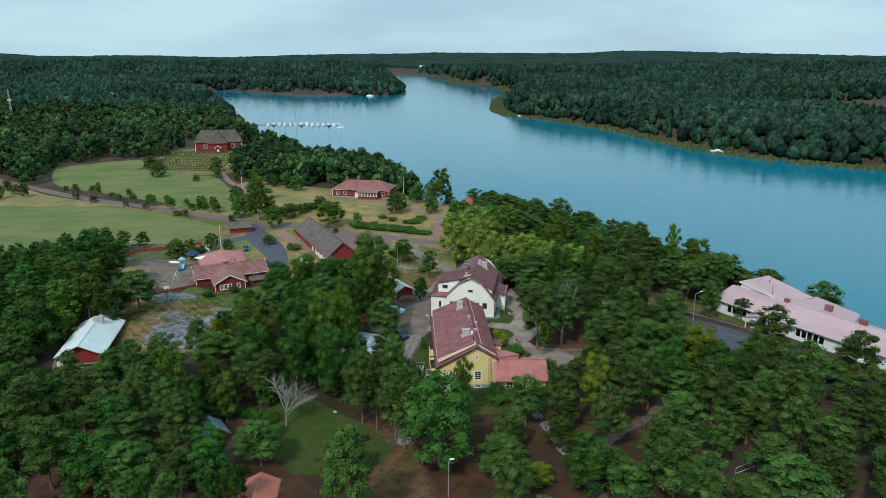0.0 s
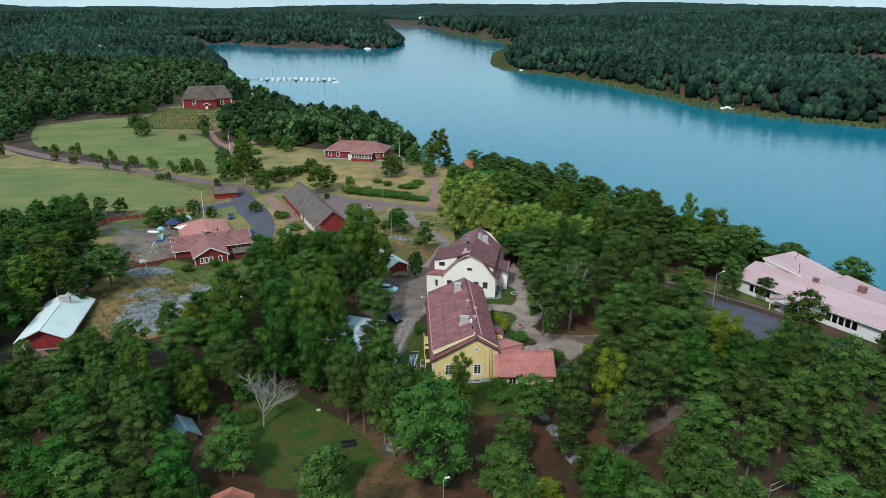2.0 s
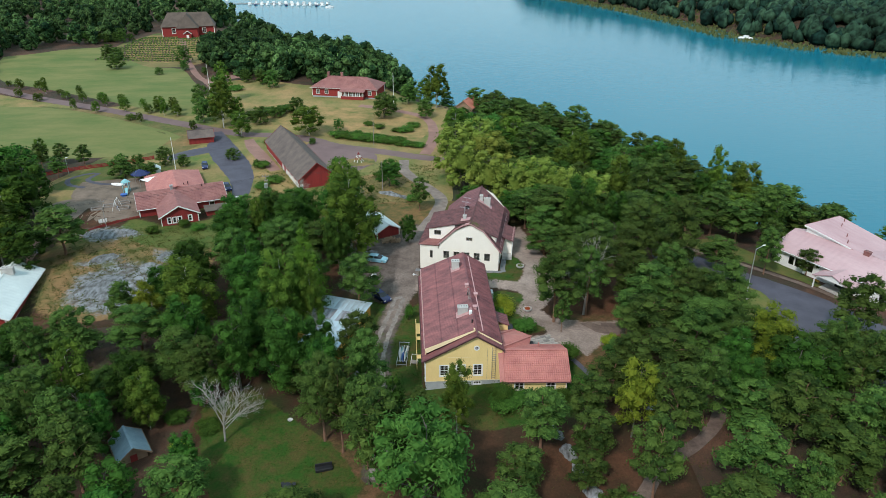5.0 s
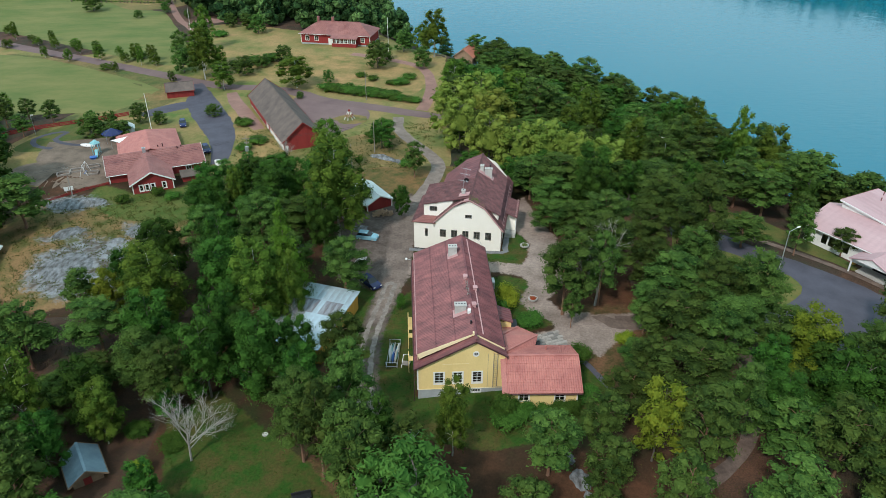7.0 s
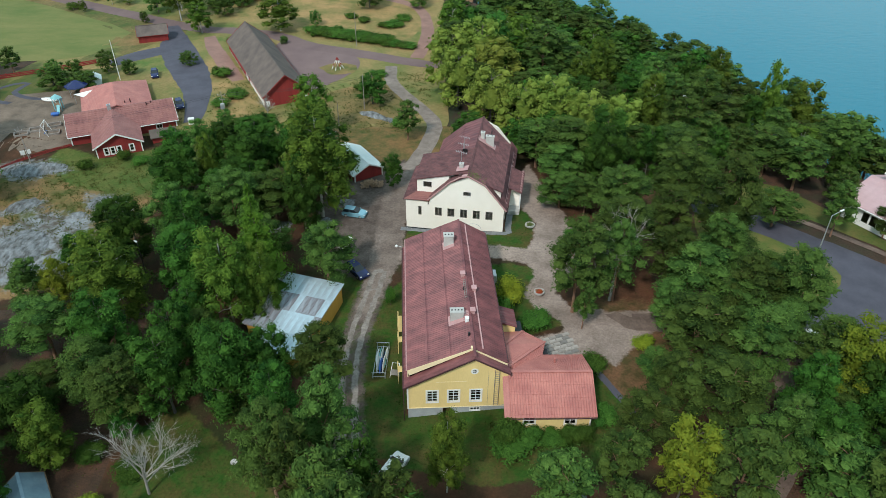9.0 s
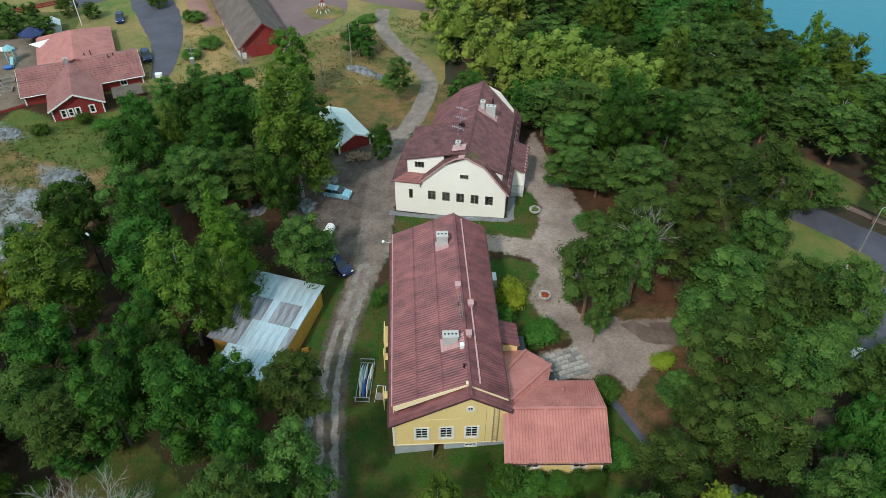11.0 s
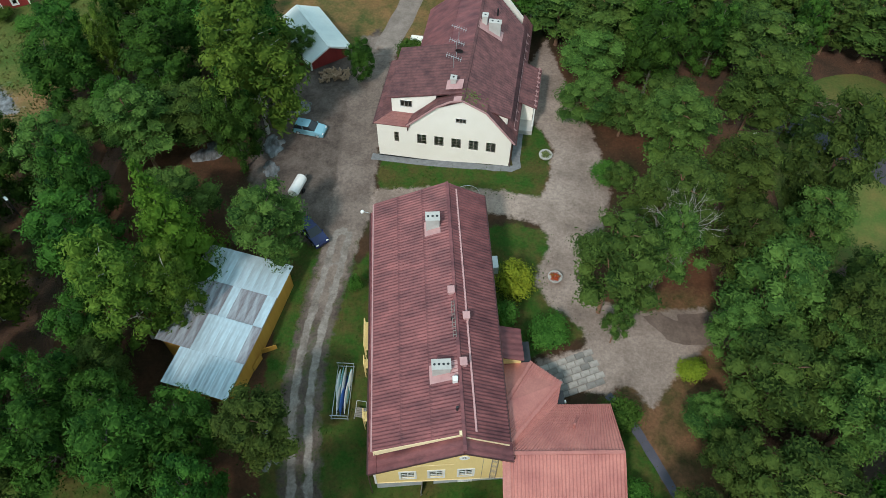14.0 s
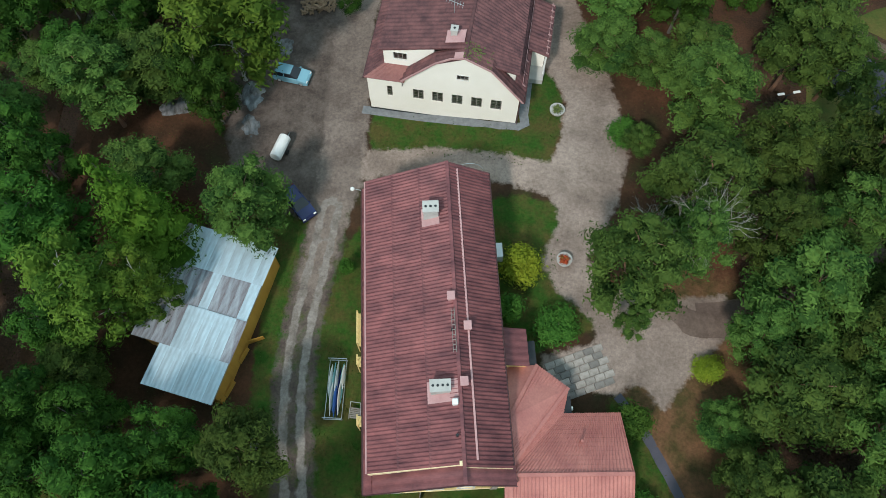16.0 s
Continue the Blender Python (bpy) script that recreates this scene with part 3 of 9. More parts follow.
# ---- the ground round the houses: lawns, gravel, soil and litter running into each other ----
LAWNS = [[(-34, 122), (-30, 108), (-24, 98), (-12, 96), (-8, 104), (-13, 112), (-22, 120), (-28, 126)],
         [(-12.5, 152), (-12.5, 130), (-10.5, 117), (-9.4, 117), (-9.8, 130), (-9.6, 140), (-8.6, 148)],
         [(-7.2, 117), (-1.4, 117), (-1.2, 123), (-2.6, 149), (-4.6, 146), (-6.8, 138), (-7.2, 128)],
         [(-2.5, 156.4), (-3.2, 158.5), (-2.4, 161.4), (12, 159.2), (13.0, 160), (13.4, 167), (16.6, 165.5), (17.3, 162), (16.6, 158), (15.4, 153.6), (11, 154.6), (4, 155.6)],
         [(8.4, 150.4), (13, 151), (16.6, 149.4), (15.4, 144), (16.4, 141), (19.6, 137.4), (13, 134.8), (9.0, 135)],
         [(-2, 123), (10, 124), (10, 117), (20, 119), (20, 115), (8, 113), (-2, 116)],
         [(19.0, 130.6), (20.8, 131), (22.8, 127), (24.2, 121), (22, 117), (19.0, 117), (19.0, 124)]]
GRAVELS = [[(-6.6, 184), (-7.4, 174), (-7.6, 164), (-7.8, 155), (-8.6, 146), (-9.2, 140), (-7.0, 140), (-5.2, 147), (-3.3, 153), (-3.0, 162), (-3.0, 174), (-1.0, 184)],
           [(-3.5, 153.2), (4, 153.6), (11, 152.2), (15.4, 150.6), (16, 148), (14.2, 144), (15, 141), (18.6, 137.8), (18.4, 135.6), (13.5, 134.6), (14.5, 131.6), (20, 131.2), (22.2, 131.8), (24, 129.8),
            (26.5, 132.5), (31, 137), (31, 140.5), (25, 140), (20, 141), (18.6, 144), (22.0, 150), (23.4, 155), (23.2, 162), (21, 171), (18.6, 183), (15.0, 176), (15.4, 167.4), (17.6, 162.6),
            (17, 158), (15.6, 154.6), (11, 155.6), (4, 156.6), (-3.4, 156.6)]]
DIRTS = [[(-4, 186), (-8, 181), (-14, 178), (-18, 171), (-18.5, 162), (-17, 154), (-10, 149), (-7, 150), (-6.4, 156), (-6, 166)]]
SOILS = [[(-15, 114), (-11, 112), (-6, 106), (-3, 98), (-1, 90), (-5, 87), (-11, 90), (-13, 98), (-15, 104)],
         [(19, 126), (22, 131), (26, 131), (30, 129.6), (31, 124), (28, 118), (24, 119), (21, 122)], [(10, 157), (16, 154), (17.6, 158), (17, 163), (15, 166)], [(20, 128), (33, 130), (33, 142), (22, 143)]]
DRY_SLOPES = [[(-6, 200), (9, 200), (7, 191), (3, 184), (-4, 183)], [(-32, 180), (-31, 201), (-5, 201), (-3, 186), (-7, 177.5), (-18, 175)]]
PATCHES.extend(np.array(p, float) for p in LAWNS + GRAVELS + DIRTS + SOILS[:3])
DRIVE = curve_points([(-6.4, 150, 0), (-7.0, 146, 0), (-8.4, 137, 0), (-8.6, 130, 0), (-7.8, 122, 0), (-6.8, 112, 0), (-6.6, 106, 0)], 0.6)
ROADS.append(np.column_stack([DRIVE[:, :2], np.full(len(DRIVE), 2.2)]))


def reach(poly, x, y):
    """Metres inside the edge of an area, minus outside it."""
    best, within, n = np.full(x.shape, 1e9), np.zeros(x.shape, bool), len(poly)
    for i in range(n):
        (ax, ay), (bx, by) = poly[i], poly[(i + 1) % n]
        k = np.clip(((x - ax) * (bx - ax) + (y - ay) * (by - ay)) / ((bx - ax) ** 2 + (by - ay) ** 2), 0, 1)
        best = np.minimum(best, np.hypot(x - ax - k * (bx - ax), y - ay - k * (by - ay)))
        if ay != by:
            within ^= ((ay > y) != (by > y)) & (x < (bx - ax) * (y - ay) / (by - ay) + ax)
    return np.where(within, best, -best)


def share_of(polys, x, y, soft):
    return np.max([np.clip(0.5 + reach(p, x, y) / (2 * soft), 0, 1) for p in polys], axis=0)


def cover(name, x0, x1, y0, y1, step, layers, label, category, lift=0.08):
    """A sheet of ground on which several covers meet with ragged edges; layers: name, share at x y, two colours, grain size, stain size."""
    xs, ys = np.arange(x0, x1 + 0.01, step), np.arange(y0, y1 + 0.01, step)
    rim = lambda x, y: np.where((x < x0 + 0.1) | (x > x1 - step) | (y < y0 + 0.1) | (y > y1 - step), -0.4, lift)
    m, n, l, p = node_mat(name + "_ground")
    tc, wob = n.new("ShaderNodeTexCoord"), n.new("ShaderNodeTexNoise")
    wob.inputs["Scale"].default_value, wob.inputs["Detail"].default_value, wob.inputs["Roughness"].default_value = 0.9, 8, 0.7
    grain = n.new("ShaderNodeTexNoise")
    grain.inputs["Scale"].default_value, grain.inputs["Detail"].default_value, grain.inputs["Roughness"].default_value = 3.2, 6, 0.7
    for t in (wob, grain):
        l.new(tc.outputs["Object"], t.inputs["Vector"])
    ramp, big, half, tot = n.new("ShaderNodeValToRGB"), n.new("ShaderNodeTexNoise"), n.new("ShaderNodeMath"), n.new("ShaderNodeMath")
    big.inputs["Scale"].default_value, big.inputs["Detail"].default_value = 0.045, 5
    mid = n.new("ShaderNodeTexNoise")
    mid.inputs["Scale"].default_value, mid.inputs["Detail"].default_value = 0.35, 7
    for t in (big, mid):
        l.new(tc.outputs["Object"], t.inputs["Vector"])
    half.operation, half.inputs[1].default_value = "MULTIPLY", 0.4
    tot.operation, tot.inputs[1].default_value = "MULTIPLY_ADD", 0.6
    l.new(mid.outputs["Fac"], half.inputs[0])
    l.new(big.outputs["Fac"], tot.inputs[0])
    l.new(half.outputs[0], tot.inputs[2])
    l.new(tot.outputs[0], ramp.inputs["Fac"])
    re_ = ramp.color_ramp.elements
    re_[0].position, re_[0].color = 0.36, FLOOR_RED
    re_[1].position, re_[1].color = 0.66, FLOOR_GREEN
    re_.new(0.52).color = FLOOR_DARK
    colour = ramp.outputs["Color"]
    for key, share, a, b, stain in layers:
        at, add, cl, st, mr, mix, lay = (n.new(k) for k in ("ShaderNodeAttribute", "ShaderNodeMath", "ShaderNodeMapRange", "ShaderNodeTexNoise", "ShaderNodeMapRange", "ShaderNodeMix", "ShaderNodeMix"))
        at.attribute_name = key
        add.operation = "ADD"
        cl.inputs["From Min"].default_value, cl.inputs["From Max"].default_value = 0.90, 1.10
        st.inputs["Scale"].default_value, st.inputs["Detail"].default_value, st.inputs["Roughness"].default_value = stain, 7, 0.68
        mr.inputs["From Min"].default_value, mr.inputs["From Max"].default_value = 0.40, 0.62
        mix.data_type = lay.data_type = "RGBA"
        mix.inputs["A"].default_value, mix.inputs["B"].default_value = rgb(a), rgb(b)
        l.new(tc.outputs["Object"], st.inputs["Vector"])
        l.new(st.outputs["Fac"], mr.inputs["Value"])
        l.new(mr.outputs["Result"], mix.inputs["Factor"])
        l.new(at.outputs["Fac"], add.inputs[0])
        l.new(wob.outputs["Fac"], add.inputs[1])
        l.new(add.outputs[0], cl.inputs["Value"])
        l.new(cl.outputs["Result"], lay.inputs["Factor"])
        l.new(colour, lay.inputs["A"])
        l.new(mix.outputs["Result"], lay.inputs["B"])
        colour = lay.outputs["Result"]
    gain, mul, bp = n.new("ShaderNodeMapRange"), n.new("ShaderNodeMix"), n.new("ShaderNodeBump")
    gain.inputs["From Min"].default_value, gain.inputs["From Max"].default_value = 0.32, 0.68
    gain.inputs["To Min"].default_value, gain.inputs["To Max"].default_value = 0.76, 1.24
    mul.data_type, mul.blend_type = "RGBA", "MULTIPLY"
    mul.inputs["Factor"].default_value = 1.0
    bp.inputs["Strength"].default_value, bp.inputs["Distance"].default_value = 0.5, 0.12
    l.new(grain.outputs["Fac"], gain.inputs["Value"])
    l.new(colour, mul.inputs["A"])
    l.new(gain.outputs["Result"], mul.inputs["B"])
    l.new(mul.outputs["Result"], p.inputs["Base Color"])
    l.new(grain.outputs["Fac"], bp.inputs["Height"])
    l.new(bp.outputs["Normal"], p.inputs["Normal"])
    p.inputs["Roughness"].default_value, p.inputs["Specular IOR Level"].default_value = 0.95, 0.2
    me = grid_mesh(name, xs, ys, lambda x, y: height(x, y) + rim(x, y), m)
    gx, gy = np.meshgrid(xs, ys)
    for key, share, *_ in layers:
        me.attributes.new(key, "FLOAT", "POINT").data.foreach_set("value", share(gx.ravel(), gy.ravel()))
    return tagged(new(name, me), label, category, kind="structure")


def mid_drive(x, y):
    d = np.min([np.hypot(x - a, y - b) for a, b in DRIVE[:, :2]], axis=0)
    return np.clip(0.5 + (2.0 - d) / 1.2, 0, 1)


def along_drive(x, y):
    d = np.min([np.hypot(x - a, y - b) for a, b in DRIVE[:, :2]], axis=0)
    return np.clip(0.5 + (1.9 - d) / 2.4, 0, 0.60)


def tracks(x, y):
    """Two wheel tracks along the drive."""
    d = np.min([np.hypot(x - a, y - b) for a, b in DRIVE[:, :2]], axis=0)
    return np.clip(0.5 + (0.36 - np.abs(d - 0.80)) / 0.6, 0, 1) * (d < 2.4)


GRASS_A = (0.026, 0.074, 0.009)
cover("yard", -35.0, 33.0, 84.0, 200.0, 0.5,
      (("dry", lambda x, y: share_of(DRY_SLOPES, x, y, 2.0), (0.200, 0.118, 0.050), (0.066, 0.078, 0.022), 0.25),
       ("soil", lambda x, y: share_of(SOILS, x, y, 2.2), (0.150, 0.078, 0.040), (0.062, 0.052, 0.018), 0.5),
       ("lawn", lambda x, y: np.maximum(share_of(LAWNS, x, y, 0.9), mid_drive(x, y)), GRASS_A, (0.074, 0.066, 0.018), 0.42),
       ("dirt", lambda x, y: np.maximum(share_of(DIRTS, x, y, 1.4), along_drive(x, y)), (0.135, 0.108, 0.092), (0.072, 0.054, 0.046), 0.45),
       ("drive", lambda x, y: share_of(GRAVELS[:1], x, y, 1.3), (0.212, 0.168, 0.144), (0.135, 0.104, 0.088), 0.35),
       ("gravel", lambda x, y: share_of(GRAVELS[1:], x, y, 1.1), (0.335, 0.262, 0.222), (0.195, 0.148, 0.123), 0.16),
       ("tracks", tracks, (0.270, 0.240, 0.215), (0.165, 0.140, 0.122), 0.6)),
      "gravel yard and drive with worn lawns between the houses", "yard")
ROCKY = [[(-72, 156), (-62, 150), (-53, 153), (-54, 160), (-57, 170), (-66, 172), (-73, 166)], [(-82, 190), (-74, 191), (-68, 187), (-76, 182), (-84, 186)], [(-76, 172), (-68, 176), (-66, 172), (-74, 170)],
         [(-62, 178), (-54, 176), (-51, 172), (-58, 171)]]
DRY_BANK = [[(-84, 188), (-74, 191), (-58, 184), (-47, 178), (-48, 160), (-52, 151), (-64, 147), (-76, 154), (-86, 174)]]
RED_LAWN = [[(-74, 197), (-64, 192), (-57, 196), (-50, 199), (-44, 203), (-37, 198), (-41, 184), (-53, 176), (-66, 181), (-75, 189)]]
PATCHES.extend(np.array(p, float) for p in DRY_BANK + RED_LAWN)
cover("rocky_meadow", -88.0, -36.0, 145.0, 203.0, 0.6,
      (("dry", lambda x, y: share_of(DRY_BANK, x, y, 2.5), (0.225, 0.138, 0.062), (0.078, 0.090, 0.024), 0.22),
       ("lawn", lambda x, y: share_of(RED_LAWN, x, y, 1.8), (0.058, 0.098, 0.018), (0.108, 0.116, 0.030), 0.20),
       ("rock", lambda x, y: share_of(ROCKY, x, y, 4.0) * 0.95, (0.245, 0.262, 0.275), (0.095, 0.080, 0.062), 0.6)),
      "dry grass, lawn and bare rock below the red house", "meadow", 0.07)


# ---- building helpers ----
def thing(name, m, label, category, group="", kind=""):
    ob = new(name)
    ob.matrix_basis = m
    ob.empty_display_size = 0.2
    return tagged(ob, label, category, group, kind)


def part(name, bm, material, parent, label=""):
    """Links a bmesh as one mesh object under a thing or a part."""
    me = bpy.data.meshes.new(name)
    bmesh.ops.recalc_face_normals(bm, faces=bm.faces)
    bm.to_mesh(me)
    bm.free()
    for m in material if isinstance(material, (list, tuple)) else [material]:
        me.materials.append(m)
    ob = new(name, me)
    ob.parent = parent
    return tagged(ob, label)


def share(name, mesh, parent, m):
    """Another piece on a mesh that is there already."""
    ob = new(name, mesh)
    ob.parent = parent
    ob.matrix_basis = m
    return ob


def box(x0, x1, y0, y1, z0, z1, bm=None):
    bm = bm or bmesh.new()
    v = [bm.verts.new(p) for p in ((x0, y0, z0), (x1, y0, z0), (x1, y1, z0), (x0, y1, z0), (x0, y0, z1), (x1, y0, z1), (x1, y1, z1), (x0, y1, z1))]
    for f in ((0, 3, 2, 1), (4, 5, 6, 7), (0, 1, 5, 4), (1, 2, 6, 5), (2, 3, 7, 6), (3, 0, 4, 7)):
        bm.faces.new([v[i] for i in f])
    return bm


def bevelled(bm, w=0.02):
    bmesh.ops.bevel(bm, geom=list(bm.edges), offset=w, segments=1, affect="EDGES")
    return bm


def rod(a, b, r=0.05, n=8, bm=None, r2=None):
    """A round bar from a to b."""
    bm = bm or bmesh.new()
    a, b = Vector(a), Vector(b)
    q = (b - a).to_track_quat("Z", "Y")
    r2 = r if r2 is None else r2
    lo = [bm.verts.new(a + q @ Vector((r * math.cos(6.2832 * i / n), r * math.sin(6.2832 * i / n), 0))) for i in range(n)]
    hi = [bm.verts.new(b + q @ Vector((r2 * math.cos(6.2832 * i / n), r2 * math.sin(6.2832 * i / n), 0))) for i in range(n)]
    for i in range(n):
        bm.faces.new((lo[i], lo[(i + 1) % n], hi[(i + 1) % n], hi[i]))
    bm.faces.new(lo[::-1])
    bm.faces.new(hi)
    return bm


def beam(a, b, w, h, bm=None):
    """A squared bar from a to b."""
    bm = bm or bmesh.new()
    a, b = Vector(a), Vector(b)
    d = (b - a).normalized()
    s = d.cross(Vector((0, 0, 1)))
    s = s.normalized() if s.length > 1e-4 else Vector((1, 0, 0))
    u = s.cross(d)
    ends = []
    for p in (a, b):
        ends.append([bm.verts.new(p + s * w / 2 * i + u * h / 2 * j) for i, j in ((-1, -1), (1, -1), (1, 1), (-1, 1))])
    for i in range(4):
        bm.faces.new((ends[0][i], ends[0][(i + 1) % 4], ends[1][(i + 1) % 4], ends[1][i]))
    bm.faces.new(ends[0][::-1])
    bm.faces.new(ends[1])
    return bm


def slab(pts, thick, bm=None):
    """A flat plate under the polygon pts."""
    bm = bm or bmesh.new()
    p = [Vector(q) for q in pts]
    n = (p[1] - p[0]).cross(p[2] - p[0]).normalized()
    n = n if n.z >= 0 else -n
    top = [bm.verts.new(q) for q in p]
    low = [bm.verts.new(q - n * thick) for q in p]
    bm.faces.new(top)
    bm.faces.new(low[::-1])
    for i in range(len(p)):
        j = (i + 1) % len(p)
        bm.faces.new((top[i], low[i], low[j], top[j]))
    return bm


def ribbed(e0, e1, r1, r0, pitch=0.28, high=0.045, thick=0.12, courses=0, bm=None):
    """A roof slope from the eave e0-e1 to the ridge r0-r1: ribs run down it, and with courses it is stepped like tiles."""
    bm = bm or bmesh.new()
    e0, e1, r1, r0 = (Vector(p) for p in (e0, e1, r1, r0))
    n = (e1 - e0).cross(r0 - e0).normalized()
    n = n if n.z >= 0 else -n
    cols = max(2, int(max((e1 - e0).length, (r1 - r0).length) / pitch)) * 2
    rows = max(1, courses)
    prev = None
    for j in range(rows):
        rings = []
        for k, drop in ((j / rows, 0.04 if courses else 0.0), ((j + 1) / rows, -0.015 if courses else 0.0)):
            a, b = e0.lerp(r0, k), e1.lerp(r1, k)
            ring = []
            for i in range(cols + 1):
                f = (i + (0.25 if i % 2 else 0)) / cols if i < cols else 1.0
                ring.append(bm.verts.new(a.lerp(b, f) + n * (high * (1 if i % 4 in (1, 2) else 0) + drop)))
            rings.append(ring)
        for i in range(cols):
            bm.faces.new((rings[0][i], rings[0][i + 1], rings[1][i + 1], rings[1][i]))
        if prev:
            for i in range(cols):
                bm.faces.new((prev[i], prev[i + 1], rings[0][i + 1], rings[0][i]))
        prev = rings[1]
    slab([p - n * 0.02 for p in (e0, e1, r1, r0)], thick, bm)
    return bm


def wall(outline, holes, place, thick=0.25):
    """A wall: the outline and its openings in (u, z), put up by place(u, depth, z)."""
    bm = bmesh.new()
    loops = [outline] + [[(a, c), (b, c), (b, d), (a, d)] for a, b, c, d in holes]
    edges = []
    for lp in loops:
        vs = [bm.verts.new((u, 0, z)) for u, z in lp]
        edges += [bm.edges.new((vs[i], vs[(i + 1) % len(vs)])) for i in range(len(vs))]
    bmesh.ops.triangle_fill(bm, edges=edges, use_beauty=True, use_dissolve=False)
    made = bmesh.ops.extrude_face_region(bm, geom=list(bm.faces))
    for g in made["geom"]:
        if isinstance(g, bmesh.types.BMVert):
            g.co.y = thick
    for v in bm.verts:
        v.co = Vector(place(v.co.x, v.co.y, v.co.z))
    return bm


def side(axis, at, sign=1):
    """place() for a wall: along x at y=at ('x'), or along y at x=at ('y'); sign: which way its depth goes."""
    if axis == "x":
        return lambda u, d, z: (u, at + sign * d, z)
    return lambda u, d, z: (at + sign * d, u, z)


def window(parent, a, b, c, d, place, cols=2, rows=3, trim=0.11, trim_mat=None, frame_mat=None, deep=0.1, out=-0.035):
    """A window in an opening: casing, frame with glazing bars, panes."""
    tm, fm = trim_mat or WHITE, frame_mat or WHITE

    def bar(bm, u0, u1, z0, z1, d0, d1):
        q = [place(u, dd, z) for dd in (d0, d1) for z in (z0, z1) for u in (u0, u1)]
        lo, hi = np.min(q, 0), np.max(q, 0)
        return box(lo[0], hi[0], lo[1], hi[1], lo[2], hi[2], bm)

    bm = bmesh.new()
    f = 0.055
    for u0, u1, z0, z1 in ((a, a + f, c, d), (b - f, b, c, d), (a + f, b - f, c, c + f), (a + f, b - f, d - f, d)):
        bar(bm, u0, u1, z0, z1, deep - 0.04, deep + 0.04)
    for i in range(1, cols):
        u = a + (b - a) * i / cols
        bar(bm, u - 0.035, u + 0.035, c + f, d - f, deep - 0.035, deep + 0.035)
    for j in range(1, rows):
        z = c + (d - c) * j / rows
        for i in range(cols):
            u0, u1 = a + (b - a) * i / cols + 0.036, a + (b - a) * (i + 1) / cols - 0.036
            bar(bm, max(u0, a + f), min(u1, b - f), z - 0.02, z + 0.02, deep - 0.03, deep + 0.03)
    w = part("window", bm, fm, parent)
    part("pane", bar(bmesh.new(), a + 0.02, b - 0.02, c + 0.02, d - 0.02, deep - 0.006, deep + 0.006), GLASS, w)
    if trim:
        t = bmesh.new()
        for u0, u1, z0, z1 in ((a - trim, a, c - trim, d + trim), (b, b + trim, c - trim, d + trim), (a, b, c - trim, c), (a, b, d, d + trim)):
            bar(t, u0, u1, z0, z1, out, 0.02)
        part("casing", t, tm, w)
    return w


def house_at(x, y, z, yaw):
    return pose(x, y, z, 0, 0, yaw)


def chimney(parent, x, y, z0, z1, w=0.7, d=0.55, material=None, flues=2, base=None):
    """A stack with a rim and dark flues; a flashing apron where it stands on the roof."""
    bm = bevelled(box(x - w / 2, x + w / 2, y - d / 2, y + d / 2, z0, z1), 0.02)
    box(x - w / 2 - 0.06, x + w / 2 + 0.06, y - d / 2 - 0.06, y + d / 2 + 0.06, z1 - 0.12, z1 + 0.03, bm)
    c = part("chimney", bm, material or PLASTER, parent)
    n = flues
    for i in range(n):
        u = x - w / 2 + w * (i + 0.5) / n
        part("flue", rod((u, y, z1 + 0.0), (u, y, z1 + 0.06), min(0.12, w / n * 0.28), 8), DARK_METAL, c)
    if base:
        part("flashing", slab(base, 0.03), FLASH, c, "pale pink sheet flashing")
    return c


def gutter(parent, a, b, r=0.08, material=None):
    return part("gutter", rod(a, b, r, 6), material or GUTTER, parent)


def downpipe(parent, x, y, z0, z1):
    return part("downpipe", rod((x, y, z0), (x, y, z1), 0.05, 6), GUTTER, parent)


